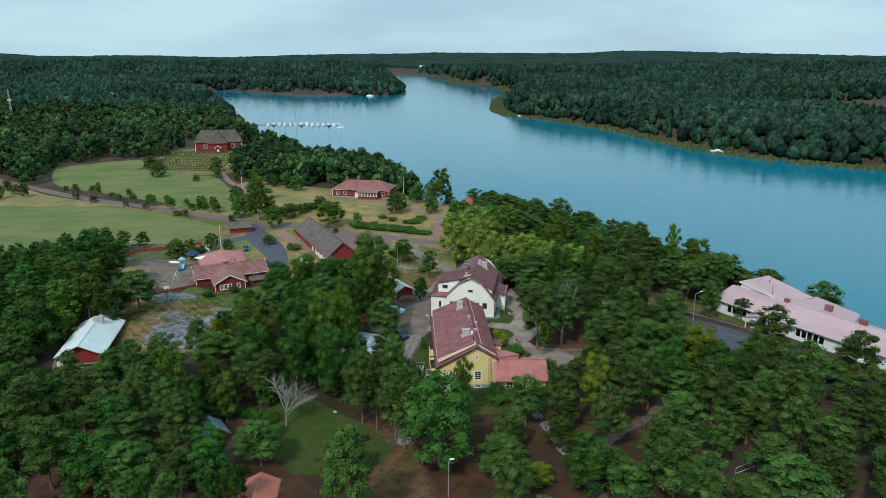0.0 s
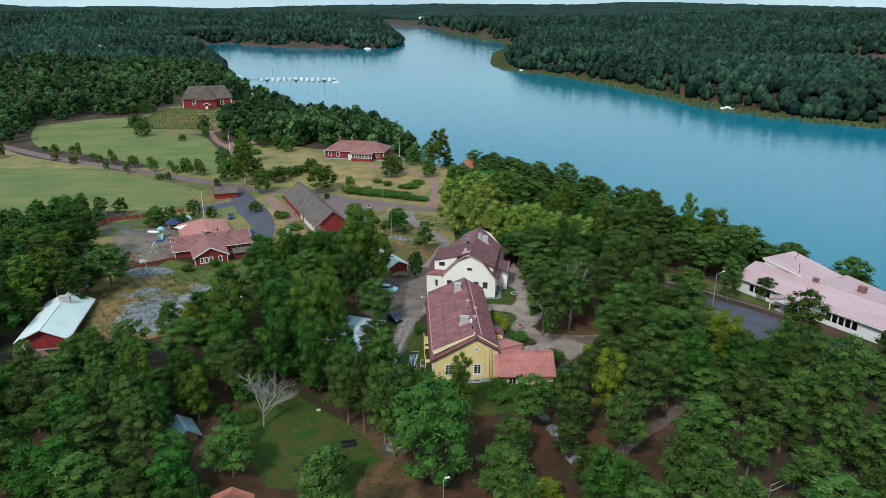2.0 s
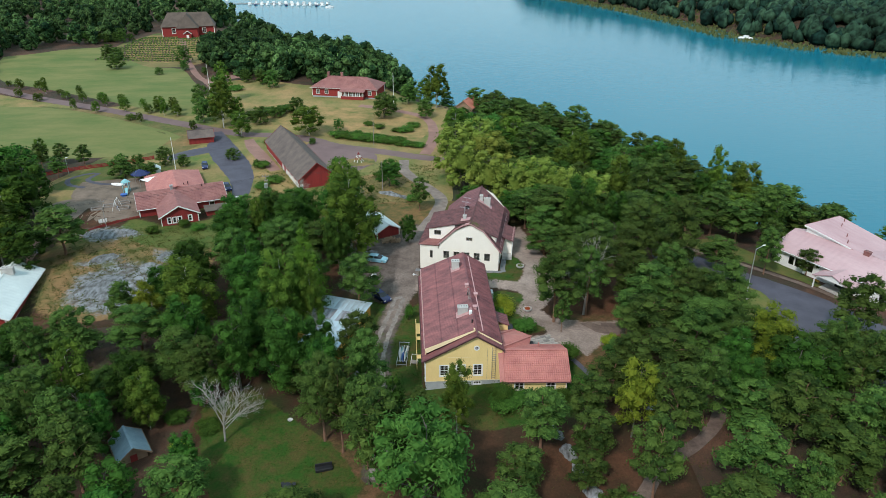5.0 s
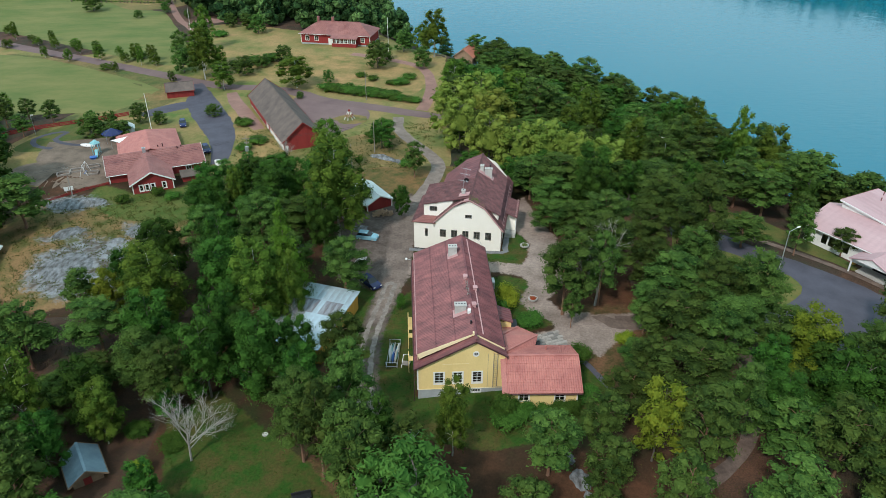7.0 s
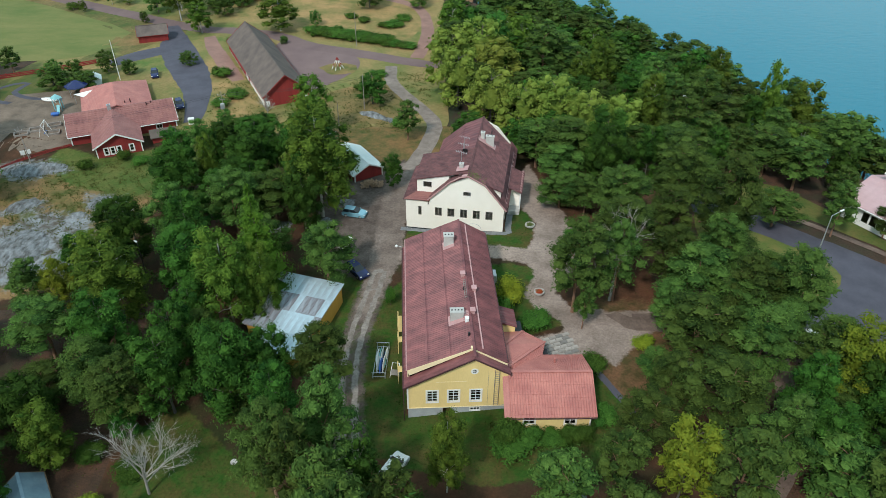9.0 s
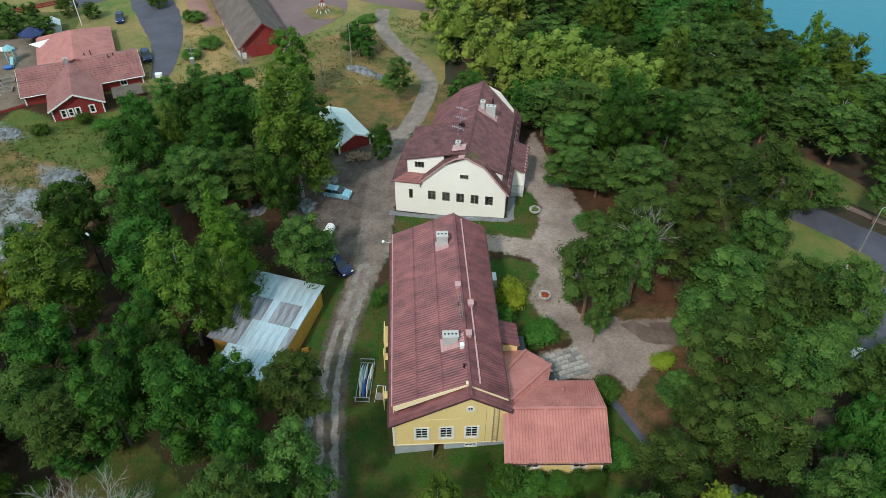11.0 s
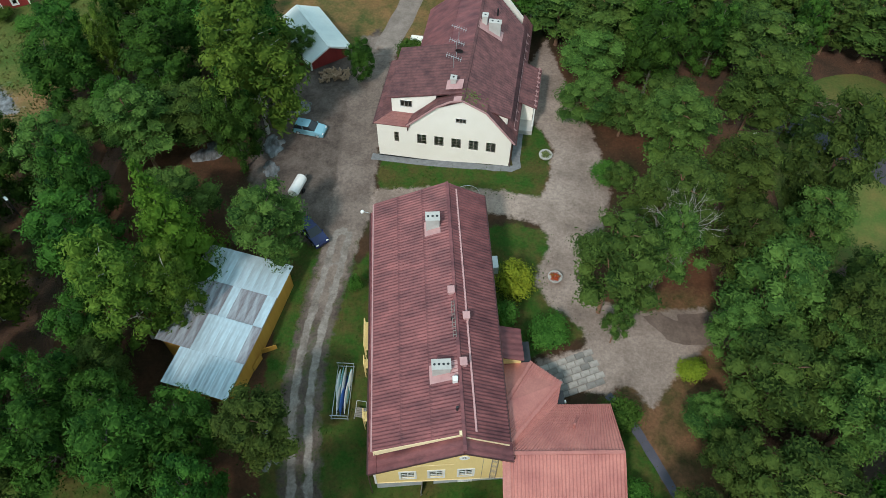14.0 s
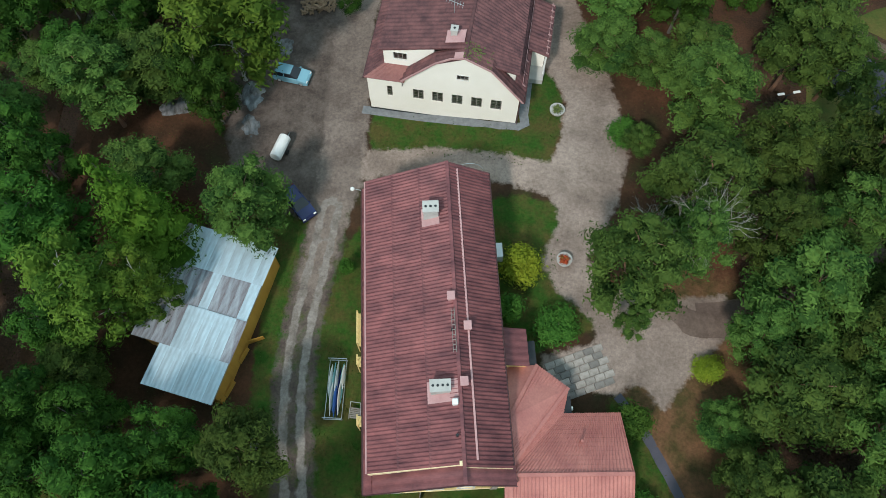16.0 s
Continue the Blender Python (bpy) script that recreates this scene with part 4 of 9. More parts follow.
def gable_house(name, m, w, l, eave, ridge, wall_mat, roof_mat, label, category="house", over=0.45, plinth=0.4, low=-1.5, front=(), back=(), left=(), right=(), hip=0.0,
                pitch=0.4, courses=0, trim_mat=None, corner=True, win=(2, 2), rib=0.04):
    """A house with its ridge along y, its front at y=0. Openings: (u0, u1, z0, z1) in each wall. hip: how far the roof is hipped in at the ends."""
    h = thing(name, m, label, category)
    hw, t = w / 2, 0.22
    top = eave if hip else ridge - 0.12
    gab = [(-hw, plinth), (hw, plinth), (hw, eave), (0, top), (-hw, eave)] if not hip else [(-hw, plinth), (hw, plinth), (hw, eave), (-hw, eave)]
    for nm, outline, holes, pl in (("front_wall", gab, front, side("x", 0, 1)), ("back_wall", gab, back, side("x", l, -1))):
        part(nm, wall(outline, holes, pl, t), wall_mat, h)
        for q in holes:
            window(h, *q, pl, *win, trim_mat=trim_mat)
    for nm, holes, pl in (("side_wall", left, side("y", -hw, 1)), ("side_wall", right, side("y", hw, -1))):
        part(nm, wall([(t, plinth), (l - t, plinth), (l - t, eave), (t, eave)], holes, pl, t), wall_mat, h)
        for q in holes:
            window(h, *q, pl, *win, trim_mat=trim_mat)
    part("foundation", box(-hw + 0.03, hw - 0.03, 0.03, l - 0.03, low, plinth), PLINTH, h)
    slope = (ridge - eave) / hw
    ex, ez = hw + over, eave - over * slope
    for s in (-1, 1):
        part("roof", ribbed((s * ex, -over, ez + 0.1), (s * ex, l + over, ez + 0.1), (0, l + over - hip, ridge + 0.1), (0, -over + hip, ridge + 0.1), pitch, rib, 0.12, courses), roof_mat, h)
    if hip:
        for y0, y1 in ((-over, -over + hip), (l + over, l + over - hip)):
            part("roof", slab([(-ex, y0, ez + 0.1), (ex, y0, ez + 0.1), (0, y1, ridge + 0.1)], 0.12), roof_mat, h)
    else:
        for y in (-over - 0.03, l + over + 0.03):
            for s in (-1, 1):
                part("bargeboard", beam((s * (ex + 0.02), y, ez + 0.04), (0, y, ridge + 0.04), 0.05, 0.24), trim_mat or WHITE, h)
    part("ridge_cap", beam((0, -over + hip, ridge + 0.14), (0, l + over - hip, ridge + 0.14), 0.32, 0.08), roof_mat, h)
    for s in (-1, 1):
        gutter(h, (s * (ex + 0.07), -over, ez), (s * (ex + 0.07), l + over, ez), 0.06, trim_mat or WHITE)
    if corner:
        for x in (-hw, hw):
            for y in (0, l):
                part("corner_board", box(x - 0.11, x + 0.11, y - 0.11, y + 0.11, plinth, eave - 0.05), trim_mat or WHITE, h)
    return h


# ---- the yellow house ----
def yellow_house():
    h = thing("yellow_house", house_at(-1.0, 122.8, 0, 3.0), "long yellow wooden house with an uneven red-brown sheet roof", "house")
    W, L, T = 11.2, 26.2, 0.25
    RU, EL, ER, RZ = 7.4, 3.2, 4.75, 7.1
    front = [(0, -0.6), (W, -0.5), (W, ER - 0.1), (RU, RZ - 0.15), (0, EL - 0.05)]
    fp = side("x", 0, 1)
    wins = [(2.2, 3.35, 0.3, 2.05), (4.6, 5.75, 0.3, 2.05), (7.1, 8.25, 0.3, 2.05)]
    part("front_wall", wall(front, wins, fp, T), YELLOW, h)
    for q in wins:
        window(h, *q, fp, 2, 4, 0.17)
    part("board_joint", box(3.2, 6.6, -0.02, 0.0, 3.42, 3.46), CREAM, h)
    part("board_joint", box(9.0, 9.03, -0.03, 0, -0.5, 4.9), GREY_WOOD, h)
    # round window high in the gable
    ring = bmesh.new()
    for r0, r1, y0 in ((0.24, 0.42, -0.04),):
        n = 20
        vs = [[ring.verts.new((7.45 + r * math.cos(6.2832 * i / n), y, 4.95 + r * math.sin(6.2832 * i / n))) for i in range(n)] for r, y in ((r0, y0), (r1, y0), (r1, 0.0), (r0, 0.0))]
        for a in range(4):
            for i in range(n):
                ring.faces.new((vs[a][i], vs[a][(i + 1) % n], vs[(a + 1) % 4][(i + 1) % n], vs[(a + 1) % 4][i]))
    box(7.2, 7.7, -0.03, -0.005, 4.93, 4.97, ring)
    box(7.43, 7.47, -0.032, -0.003, 4.71, 5.19, ring)
    oc = part("round_window", ring, WHITE, h)
    disc = bmesh.new()
    bmesh.ops.create_circle(disc, cap_ends=True, radius=0.25, segments=20, matrix=Matrix.Translation((7.45, -0.008, 4.95)) @ Matrix.Rotation(radians(90), 4, "X"))
    part("pane", disc, CAR_GLASS, oc)
    back = [(0, -0.6), (W, -0.5), (W, ER - 0.1), (RU, RZ - 0.15), (0, EL - 0.05)]
    part("back_wall", wall(back, [], side("x", L, -1), T), YELLOW, h)
    lw = [(2.5 + i * 3.3, 3.6 + i * 3.3, 0.4, 1.9) for i in range(7)]
    lp, rp = side("y", 0, 1), side("y", W, -1)
    part("side_wall", wall([(T, -0.6), (L - T, -0.6), (L - T, EL - 0.05), (T, EL - 0.05)], lw, lp, T), YELLOW, h)
    for q in lw:
        window(h, *q, lp, 2, 3, 0.12)
    rw = [(13.5 + i * 3.2, 14.6 + i * 3.2, 0.9, 2.5) for i in range(4)]
    part("side_wall", wall([(T, -0.5), (L - T, -0.5), (L - T, ER - 0.1), (T, ER - 0.1)], rw, rp, T), YELLOW, h)
    for q in rw:
        window(h, *q, rp, 2, 3, 0.12)
    # foundation with its cellar door and window
    holes = [(4.0, 4.95, -2.4, -0.75), (7.1, 8.2, -1.35, -0.85)]
    part("foundation", wall([(0.02, -3.6), (W, -3.6), (W, -0.5), (0.02, -0.6)], holes, side("x", 0.04, 1), 0.3), PLINTH, h)
    window(h, *holes[1], side("x", 0.04, 1), 3, 1, 0.07)
    part("foundation", box(0.04, 0.3, 0.35, L, -3.6, -0.6), PLINTH, h)
    part("foundation", box(W - 0.3, W - 0.03, 0.35, L, -3.0, -0.5), PLINTH, h)
    part("foundation", box(0.3, W - 0.3, L - 0.3, L - 0.02, -3.0, -0.55), PLINTH, h)
    d = bevelled(box(0, 0.95, -0.05, 0, 0, 1.65), 0.01)
    bmesh.ops.transform(d, matrix=Matrix.Translation((4.0, 0.0, -2.4)) @ Matrix.Rotation(radians(-100), 4, "Z"), verts=d.verts)
    door = part("cellar_door", d, GREY_WOOD, h, "open grey cellar door")
    part("handle", rod((3.93, -0.85, -1.6), (3.83, -0.85, -1.6), 0.03), STEEL, door)
    part("doorstep", box(3.8, 5.2, -1.3, 0.03, -3.4, -2.42), CONCRETE, h)
    for z in (-0.6,):
        part("drip_board", box(-0.03, W, -0.05, 0.0, z - 0.02, z + 0.05), CREAM, h)
    part("corner_board", box(-0.07, 0.12, -0.06, 0.1, -0.6, EL - 0.1), WHITE, h)
    # the ladder on the gable
    lad = bmesh.new()
    for x in (9.7, 10.2):
        rod((x, -0.15, -0.4), (x, -0.15, 5.1), 0.03, 6, lad)
    for k in range(16):
        rod((9.7, -0.15, -0.1 + k * 0.33), (10.2, -0.15, -0.1 + k * 0.33), 0.02, 6, lad)
    part("wall_ladder", lad, GREY_WOOD, h, "thin wooden ladder fixed to the gable")
    # main roof, set above the old verge at the gable end
    y0, y1 = 1.05, L + 0.35
    ml, mr, mz = (0.05, 4.4), (W - 0.02, 5.25), 7.5
    part("roof", ribbed((ml[0], y0, ml[1]), (ml[0], y1, ml[1]), (RU, y1, mz), (RU, y0, mz), 0.16, 0.085, 0.10), ROOF_BROWN, h)
    part("roof", ribbed((mr[0], y0 - 0.2, mr[1]), (mr[0], y1, mr[1]), (RU, y1, mz), (RU, y0 - 0.2, mz), 0.16, 0.085, 0.10), ROOF_BROWN, h)
    part("roof_skirt", ribbed((-0.38, -0.35, EL - 0.2), (-0.38, y1, EL - 0.2), (0.3, y1, EL + 0.25), (0.3, -0.35, EL + 0.25), 0.3, 0.03, 0.08), ROOF_BROWN, h)
    part("side_fascia", box(0.06, 0.14, y0, y1 - 0.02, EL, 4.3), CREAM, h)
    for i in (1, 2):
        f = i / 3
        a, b = Vector((ml[0], 0, ml[1])).lerp(Vector((RU, 0, mz)), f), 0
        part("sheet_lap", beam((a.x, y0, a.z + 0.05), (a.x, y1, a.z + 0.05), 0.25, 0.02), ROOF_BROWN, h)
    # old verge strip over the gable
    part("verge_roof", ribbed((-0.38, -0.4, EL - 0.18), (-0.38, 1.05, EL - 0.18), (RU, 1.05, RZ + 0.02), (RU, -0.4, RZ + 0.02), 0.3, 0.04, 0.1), ROOF_BROWN, h)
    part("verge_roof", ribbed((W + 0.2, -0.4, ER - 0.05), (W + 0.2, 1.1, ER - 0.05), (RU, 1.1, RZ + 0.12), (RU, -0.4, RZ + 0.12), 0.3, 0.04, 0.1), ROOF_BROWN, h)
    part("upper_gable", wall([(0.25, EL + 0.4), (RU - 0.1, RZ + 0.05), (RU - 0.1, mz - 0.1), (0.06, 4.35)], [], side("x", 1.0, 1), 0.06), CREAM, h)
    part("upper_gable", wall([(RU + 0.1, RZ + 0.05), (W - 0.04, ER + 0.05), (W - 0.04, 5.1), (RU + 0.1, mz - 0.1)], [], side("x", 0.82, 1), 0.06), CREAM, h)
    for a, b in (((-0.42, EL - 0.25), (RU, RZ + 0.02)), ((RU, RZ + 0.02), (W + 0.22, ER - 0.12))):
        part("bargeboard", beam((a[0], -0.42, a[1]), (b[0], -0.42, b[1]), 0.05, 0.2), GUTTER, h)
    part("ridge_cap", beam((RU, -0.35, mz + 0.07), (RU, y1, mz + 0.07), 0.28, 0.08), ROOF_BROWN, h)
    part("gable_block", box(RU - 0.35, RU - 0.02, y0 - 0.1, y0 + 0.25, mz - 0.25, mz + 0.06), CREAM, h)
    # pale flashing strip along the short slope, roof ladder bars and gutters
    f = 0.27
    sx, sz = RU + (mr[0] - RU) * f, mz + (mr[1] - mz) * f
    part("flashing_strip", beam((sx, y0 + 0.3, sz + 0.11), (sx - 0.15, y1 - 0.5, sz + 0.15), 0.16, 0.08), FLASH, h, "pale pink flashing strip")
    gutter(h, (-0.45, -0.35, EL - 0.28), (-0.45, y1, EL - 0.28), 0.09)
    part("gutter_edge", beam((-0.05, y0, ml[1] - 0.05), (-0.05, y1, ml[1] - 0.05), 0.12, 0.1), FLASH, h)
    gutter(h, (mr[0] + 0.08, y0, mr[1] - 0.1), (mr[0] + 0.08, y1, mr[1] - 0.1), 0.08)
    downpipe(h, -0.43, -0.3, -2.6, EL - 0.3)
    downpipe(h, W + 0.3, -0.05, -0.9, ER - 0.2)
    # chimneys and vents on the roof
    zl = lambda x: ml[1] + (mz - ml[1]) * x / RU
    zr = lambda x: mz + (mr[1] - mz) * (x - RU) / (mr[0] - RU)

    def apron(xa, xb, ya, yb, zf):
        return [(xa, ya, zf(xa) + 0.09), (xb, ya, zf(xb) + 0.09), (xb, yb, zf(xb) + 0.09), (xa, yb, zf(xa) + 0.09)]

    chimney(h, 5.8, 21.8, 6.4, 8.3, 1.25, 0.95, CONCRETE, 3, apron(5.0, 6.5, 20.7, 22.4, zl))
    c = chimney(h, 5.9, 6.8, 6.3, 8.0, 1.5, 0.85, CONCRETE, 4, apron(4.9, 7.3, 5.7, 7.4, zl))
    part("cowl", bevelled(box(6.75, 7.2, 5.35, 5.8, 7.3, 7.95), 0.05), WHITE, c, "square white roof vent")
    for x, y, zf in ((7.1, 14.0, zl), (7.75, 7.1, zr), (8.3, 11.6, zr)):
        v = part("roof_vent", bevelled(box(x - 0.25, x + 0.25, y - 0.3, y + 0.3, zf(x), zf(x) + 0.5), 0.03), FLASH, h)
        part("vent_cap", bevelled(box(x - 0.32, x + 0.32, y - 0.37, y + 0.37, zf(x) + 0.5, zf(x) + 0.58), 0.02), FLASH, v)
    part("roof_vent", rod((7.0, 3.1, 7.2), (7.0, 3.1, 7.9), 0.11, 10), DARK_METAL, h)
    part("roof_vent", rod((7.0, 11.2, 7.2), (7.0, 11.2, 7.9), 0.06, 8), DARK_METAL, h)
    lad = bmesh.new()
    for k in range(9):
        beam((7.05, 9.6 + k * 0.4, 7.72), (7.3, 9.6 + k * 0.4, 7.72), 0.05, 0.04, lad)
    for x in (7.05, 7.3):
        beam((x, 9.4, 7.69), (x, 13.0, 7.69), 0.04, 0.04, lad)
    part("roof_ladder", lad, GREY_WOOD, h, "weathered roof ladder by the ridge")
    # antenna hoop and lamp at the far gable
    hoop = bmesh.new()
    for i in range(16):
        a, b = 3.14 * i / 16, 3.14 * (i + 1) / 16
        rod((9.4 + 1.3 * math.cos(a), L + 0.5, 5.4 + 1.3 * math.sin(a)), (9.4 + 1.3 * math.cos(b), L + 0.5, 5.4 + 1.3 * math.sin(b)), 0.025, 5, hoop)
    part("wire_hoop", hoop, STEEL, h)
    arm = part("wall_lamp", rod((-0.5, L + 0.1, 3.3), (-1.2, L + 0.2, 3.5), 0.035, 6), STEEL, h)
    s = bmesh.new()
    bmesh.ops.create_uvsphere(s, u_segments=10, v_segments=6, radius=0.2, matrix=Matrix.Translation((-1.25, L + 0.2, 3.45)))
    part("lamp_globe", s, WHITE, arm)
    # yellow fittings on the long side
    for y, w in ((12.5, 3.0), (10.6, 0.9), (5.4, 0.9)):
        b = box(-1.15, -0.1, y, y + w, -0.2, -0.08)
        ld = part("side_landing", b, YELLOW, h)
        for k in range(int(w / 0.5) + 1):
            part("rail_post", box(-1.15, -1.07, y + k * 0.5, y + k * 0.5 + 0.07, -2.3, 0.66), YELLOW, ld)
        part("rail", box(-1.16, -1.06, y, y + w, 0.66, 0.76), YELLOW, ld)
    # lean-to and entrance bay on the yard side
    p = part("entrance_bay", box(W + 0.01, W + 2.1, 9.4, 12.2, -1.2, 3.0), YELLOW, h)
    part("bay_roof", ribbed((W + 2.3, 9.2, 3.0), (W + 2.3, 12.4, 3.0), (W - 0.05, 12.4, 3.9), (W - 0.05, 9.2, 3.9), 0.28, 0.04, 0.1), ROOF_BROWN, p)
    part("bay_window", bevelled(box(W + 2.1, W + 3.0, 9.6, 11.6, -0.8, 1.7), 0.03), TEAL_PAINT, p)
    part("bay_cap", box(W + 2.08, W + 3.1, 9.5, 11.7, 1.7, 1.78), DARK_METAL, p)
    ap = part("air_unit", bevelled(box(W + 0.1, W + 0.9, 19.0, 20.4, 2.2, 3.4), 0.04), STEEL, h, "grey metal box on the wall")
    part("bracket", box(W + 0.02, W + 0.85, 19.2, 19.3, 2.1, 2.2), DARK_METAL, ap)
    return h


def annex():
    """The low wing with its rose-coloured tile sheets."""
    h = thing("annex_wing", house_at(10.3, 119.8, 0, 1.0), "low yellow wing with a rose-red tile sheet roof", "house")
    W, L = 8.8, 9.0
    wins = [(1.5, 2.7, 0.2, 1.35), (6.0, 7.2, 0.2, 1.35)]
    fp = side("x", 0, 1)
    part("front_wall", wall([(0, -1.6), (W, -1.6), (W, 2.0), (0, 2.0)], wins, fp, 0.22), YELLOW, h)
    for q in wins:
        window(h, *q, fp, 2, 2, 0.13)
    part("end_wall", wall([(0.22, -1.6), (L - 0.3, -1.6), (L - 0.3, 1.75), (4.0, 3.9), (0.22, 2.0)], [], side("y", W, -1), 0.22), YELLOW, h)
    part("back_wall", box(3.6, W - 0.22, L - 0.6, L - 0.35, -1.6, 1.7), YELLOW, h)
    part("corner_board", box(W - 0.1, W + 0.05, -0.05, 0.1, -0.9, 1.9), WHITE, h)
    e, r, x1 = 1.85, 4.2, W + 0.5
    part("roof", ribbed((-0.3, -0.5, e), (x1, -0.5, e), (x1, 4.0, r), (-0.3, 4.0, r), 0.15, 0.06, 0.1, 14), ROOF_ROSE, h)
    part("roof", ribbed((4.6, 9.1, e), (x1, 9.1, e), (x1, 4.0, r), (-0.3, 4.0, r), 0.15, 0.06, 0.1, 14), ROOF_ROSE, h)
    part("ridge_cap", beam((-0.3, 4.0, r + 0.08), (x1, 4.0, r + 0.08), 0.3, 0.1), ROOF_ROSE, h)
    for y0, y1, z0, z1 in ((-0.5, 4.0, e, r), (9.1, 4.0, e, r)):
        part("bargeboard", beam((x1 + 0.03, y0, z0 - 0.02), (x1 + 0.03, y1, z1 - 0.02), 0.05, 0.22), ROOF_ROSE, h)
    part("side_apron", ribbed((-0.7, -0.5, e), (-0.05, -0.5, e + 0.1), (-0.05, 4.0, r + 0.1), (-0.7, 4.0, r), 0.21, 0.03, 0.08), ROOF_ROSE, h)
    # cross wing with its ridge running back to the corner
    part("cross_roof", ribbed((5.2, 11.2, 2.0), (2.7, 13.2, 2.0), (-0.1, 8.4, 4.25), (-0.2, 4.6, 4.25), 0.15, 0.06, 0.1, 14), ROOF_ROSE, h)
    part("cross_roof", ribbed((5.2, 11.2, 2.0), (4.6, 9.1, 1.95), (-0.3, 4.0, 4.15), (-0.2, 4.6, 4.22), 0.15, 0.04, 0.1, 12), ROOF_ROSE, h)
    part("cross_roof", slab([(2.7, 13.2, 2.0), (-0.1, 13.0, 2.1), (-0.1, 8.4, 4.22)], 0.1), ROOF_ROSE, h)
    part("hip_cap", beam((-0.2, 4.6, 4.32), (5.2, 11.2, 2.1), 0.28, 0.08), ROOF_ROSE, h)
    part("hip_cap", beam((-0.1, 8.4, 4.32), (2.7, 13.2, 2.1), 0.28, 0.08), ROOF_ROSE, h)
    part("cross_wall", box(0.2, 3.2, 9.2, 12.2, -1.4, 2.0), YELLOW, h)
    p = part("porch", box(4.4, 5.4, 8.6, 10.6, -0.6, 1.5), DARK_METAL, h)
    part("porch_lamp", bevelled(box(5.42, 5.6, 9.5, 9.8, 1.0, 1.3), 0.03), WHITE, p)
    part("roof_vent", rod((5.6, 6.6, 3.2), (5.6, 6.6, 3.8), 0.12, 8), ROOF_ROSE, h)
    gutter(h, (-0.3, -0.58, e - 0.1), (x1, -0.58, e - 0.1), 0.07)
    downpipe(h, 0.1, -0.5, -0.8, 1.8)
    return h


# ---- the cream house ----
def cream_house():
    h = thing("cream_house", house_at(-2.9, 161.75, 0, -9.0), "cream plastered house with a dark red gambrel tile roof", "house")
    W, L, T = 15.3, 20.6, 0.3
    fp = side("x", 0, 1)
    out = [(0, -0.5), (W, -0.5), (W, 3.3), (12.3, 6.9), (11.2, 7.5), (9.7, 8.2), (8.3, 7.6), (7.0, 7.0), (3.7, 3.75), (0, 3.75)]
    wins = [(4.6 + i * 1.98, 5.7 + i * 1.98, 0.95, 2.45) for i in range(5)]
    slit, attic = (1.95, 2.5, 0.85, 2.4), (9.0, 10.15, 4.95, 5.65)
    part("front_wall", wall(out, wins + [slit, attic], fp, T), PLASTER, h)
    for q in wins:
        window(h, *q, fp, 2, 3, 0.0, frame_mat=GREY_WOOD)
    window(h, *slit, fp, 1, 3, 0.0, frame_mat=GREY_WOOD)
    window(h, *attic, fp, 3, 1, 0.04, frame_mat=GREY_WOOD)
    part("foundation", box(0.03, W - 0.03, 0.04, L - 0.03, -2.6, -0.5), PLASTER, h)
    back = [(2.8, -0.5), (W, -0.5), (W, 3.3), (12.3, 7.0), (9.7, 8.3), (6.6, 7.0), (2.8, 3.6)]
    part("back_wall", wall(back, [], side("x", L, -1), T), PLASTER, h)
    part("side_wall", wall([(T, -0.5), (10.0, -0.5), (10.0, 3.7), (T, 3.7)], [(2, 3.1, 0.9, 2.4), (5, 6.1, 0.9, 2.4)], side("y", 0, 1), T), PLASTER, h)
    for q in ((2, 3.1, 0.9, 2.4), (5, 6.1, 0.9, 2.4)):
        window(h, *q, side("y", 0, 1), 2, 3, 0.0, frame_mat=GREY_WOOD)
    part("wing_wall", box(T, 2.8, 9.7, 10.0, -0.5, 3.7), PLASTER, h)
    part("side_wall", box(2.8, 2.8 + T, 10.0, L - T, -0.5, 3.6), PLASTER, h)
    rw = [(2.5, 3.6, 0.9, 2.4), (14.5, 15.6, 0.9, 2.4), (17.2, 18.3, 0.9, 2.4)]
    part("side_wall", wall([(T, -0.5), (L - T, -0.5), (L - T, 3.3), (T, 3.3)], rw, side("y", W, -1), T), PLASTER, h)
    for q in rw:
        window(h, *q, side("y", W, -1), 2, 3, 0.0, frame_mat=GREY_WOOD)
    # gambrel: upper and lower slopes on each side
    ya, yb, R = -0.25, L + 0.35, (9.7, 8.5)
    t = dict(pitch=0.24, high=0.045, thick=0.12)
    part("roof", ribbed((14.9, 1.1, 5.45), (14.9, yb - 4, 5.45), (R[0], yb, R[1]), (R[0], ya, R[1]), courses=18, **t), ROOF_TILE, h)
    part("roof", ribbed((12.3, ya, 7.15), (12.3, 1.2, 7.15), (R[0], 1.2, R[1]), (R[0], ya, R[1]), courses=8, **t), ROOF_TILE, h)
    part("roof", ribbed((W + 0.4, ya, 2.95), (W + 0.4, 1.2, 2.95), (12.3, 1.2, 7.15), (12.3, ya, 7.15), courses=12, **t), ROOF_TILE, h)
    part("roof", ribbed((W + 0.5, 1.2, 2.9), (W + 0.5, yb, 2.9), (W - 0.6, yb, 4.3), (W - 0.6, 1.2, 4.3), courses=5, **t), ROOF_TILE, h)
    part("dormer_wall", box(14.45, 14.6, 1.3, yb - 4.2, 3.6, 5.45), PLASTER, h)
    part("dormer_cheek", wall([(12.4, 6.75), (14.55, 4.2), (14.55, 5.4)], [], side("x", 1.3, 1), 0.15), PLASTER, h)
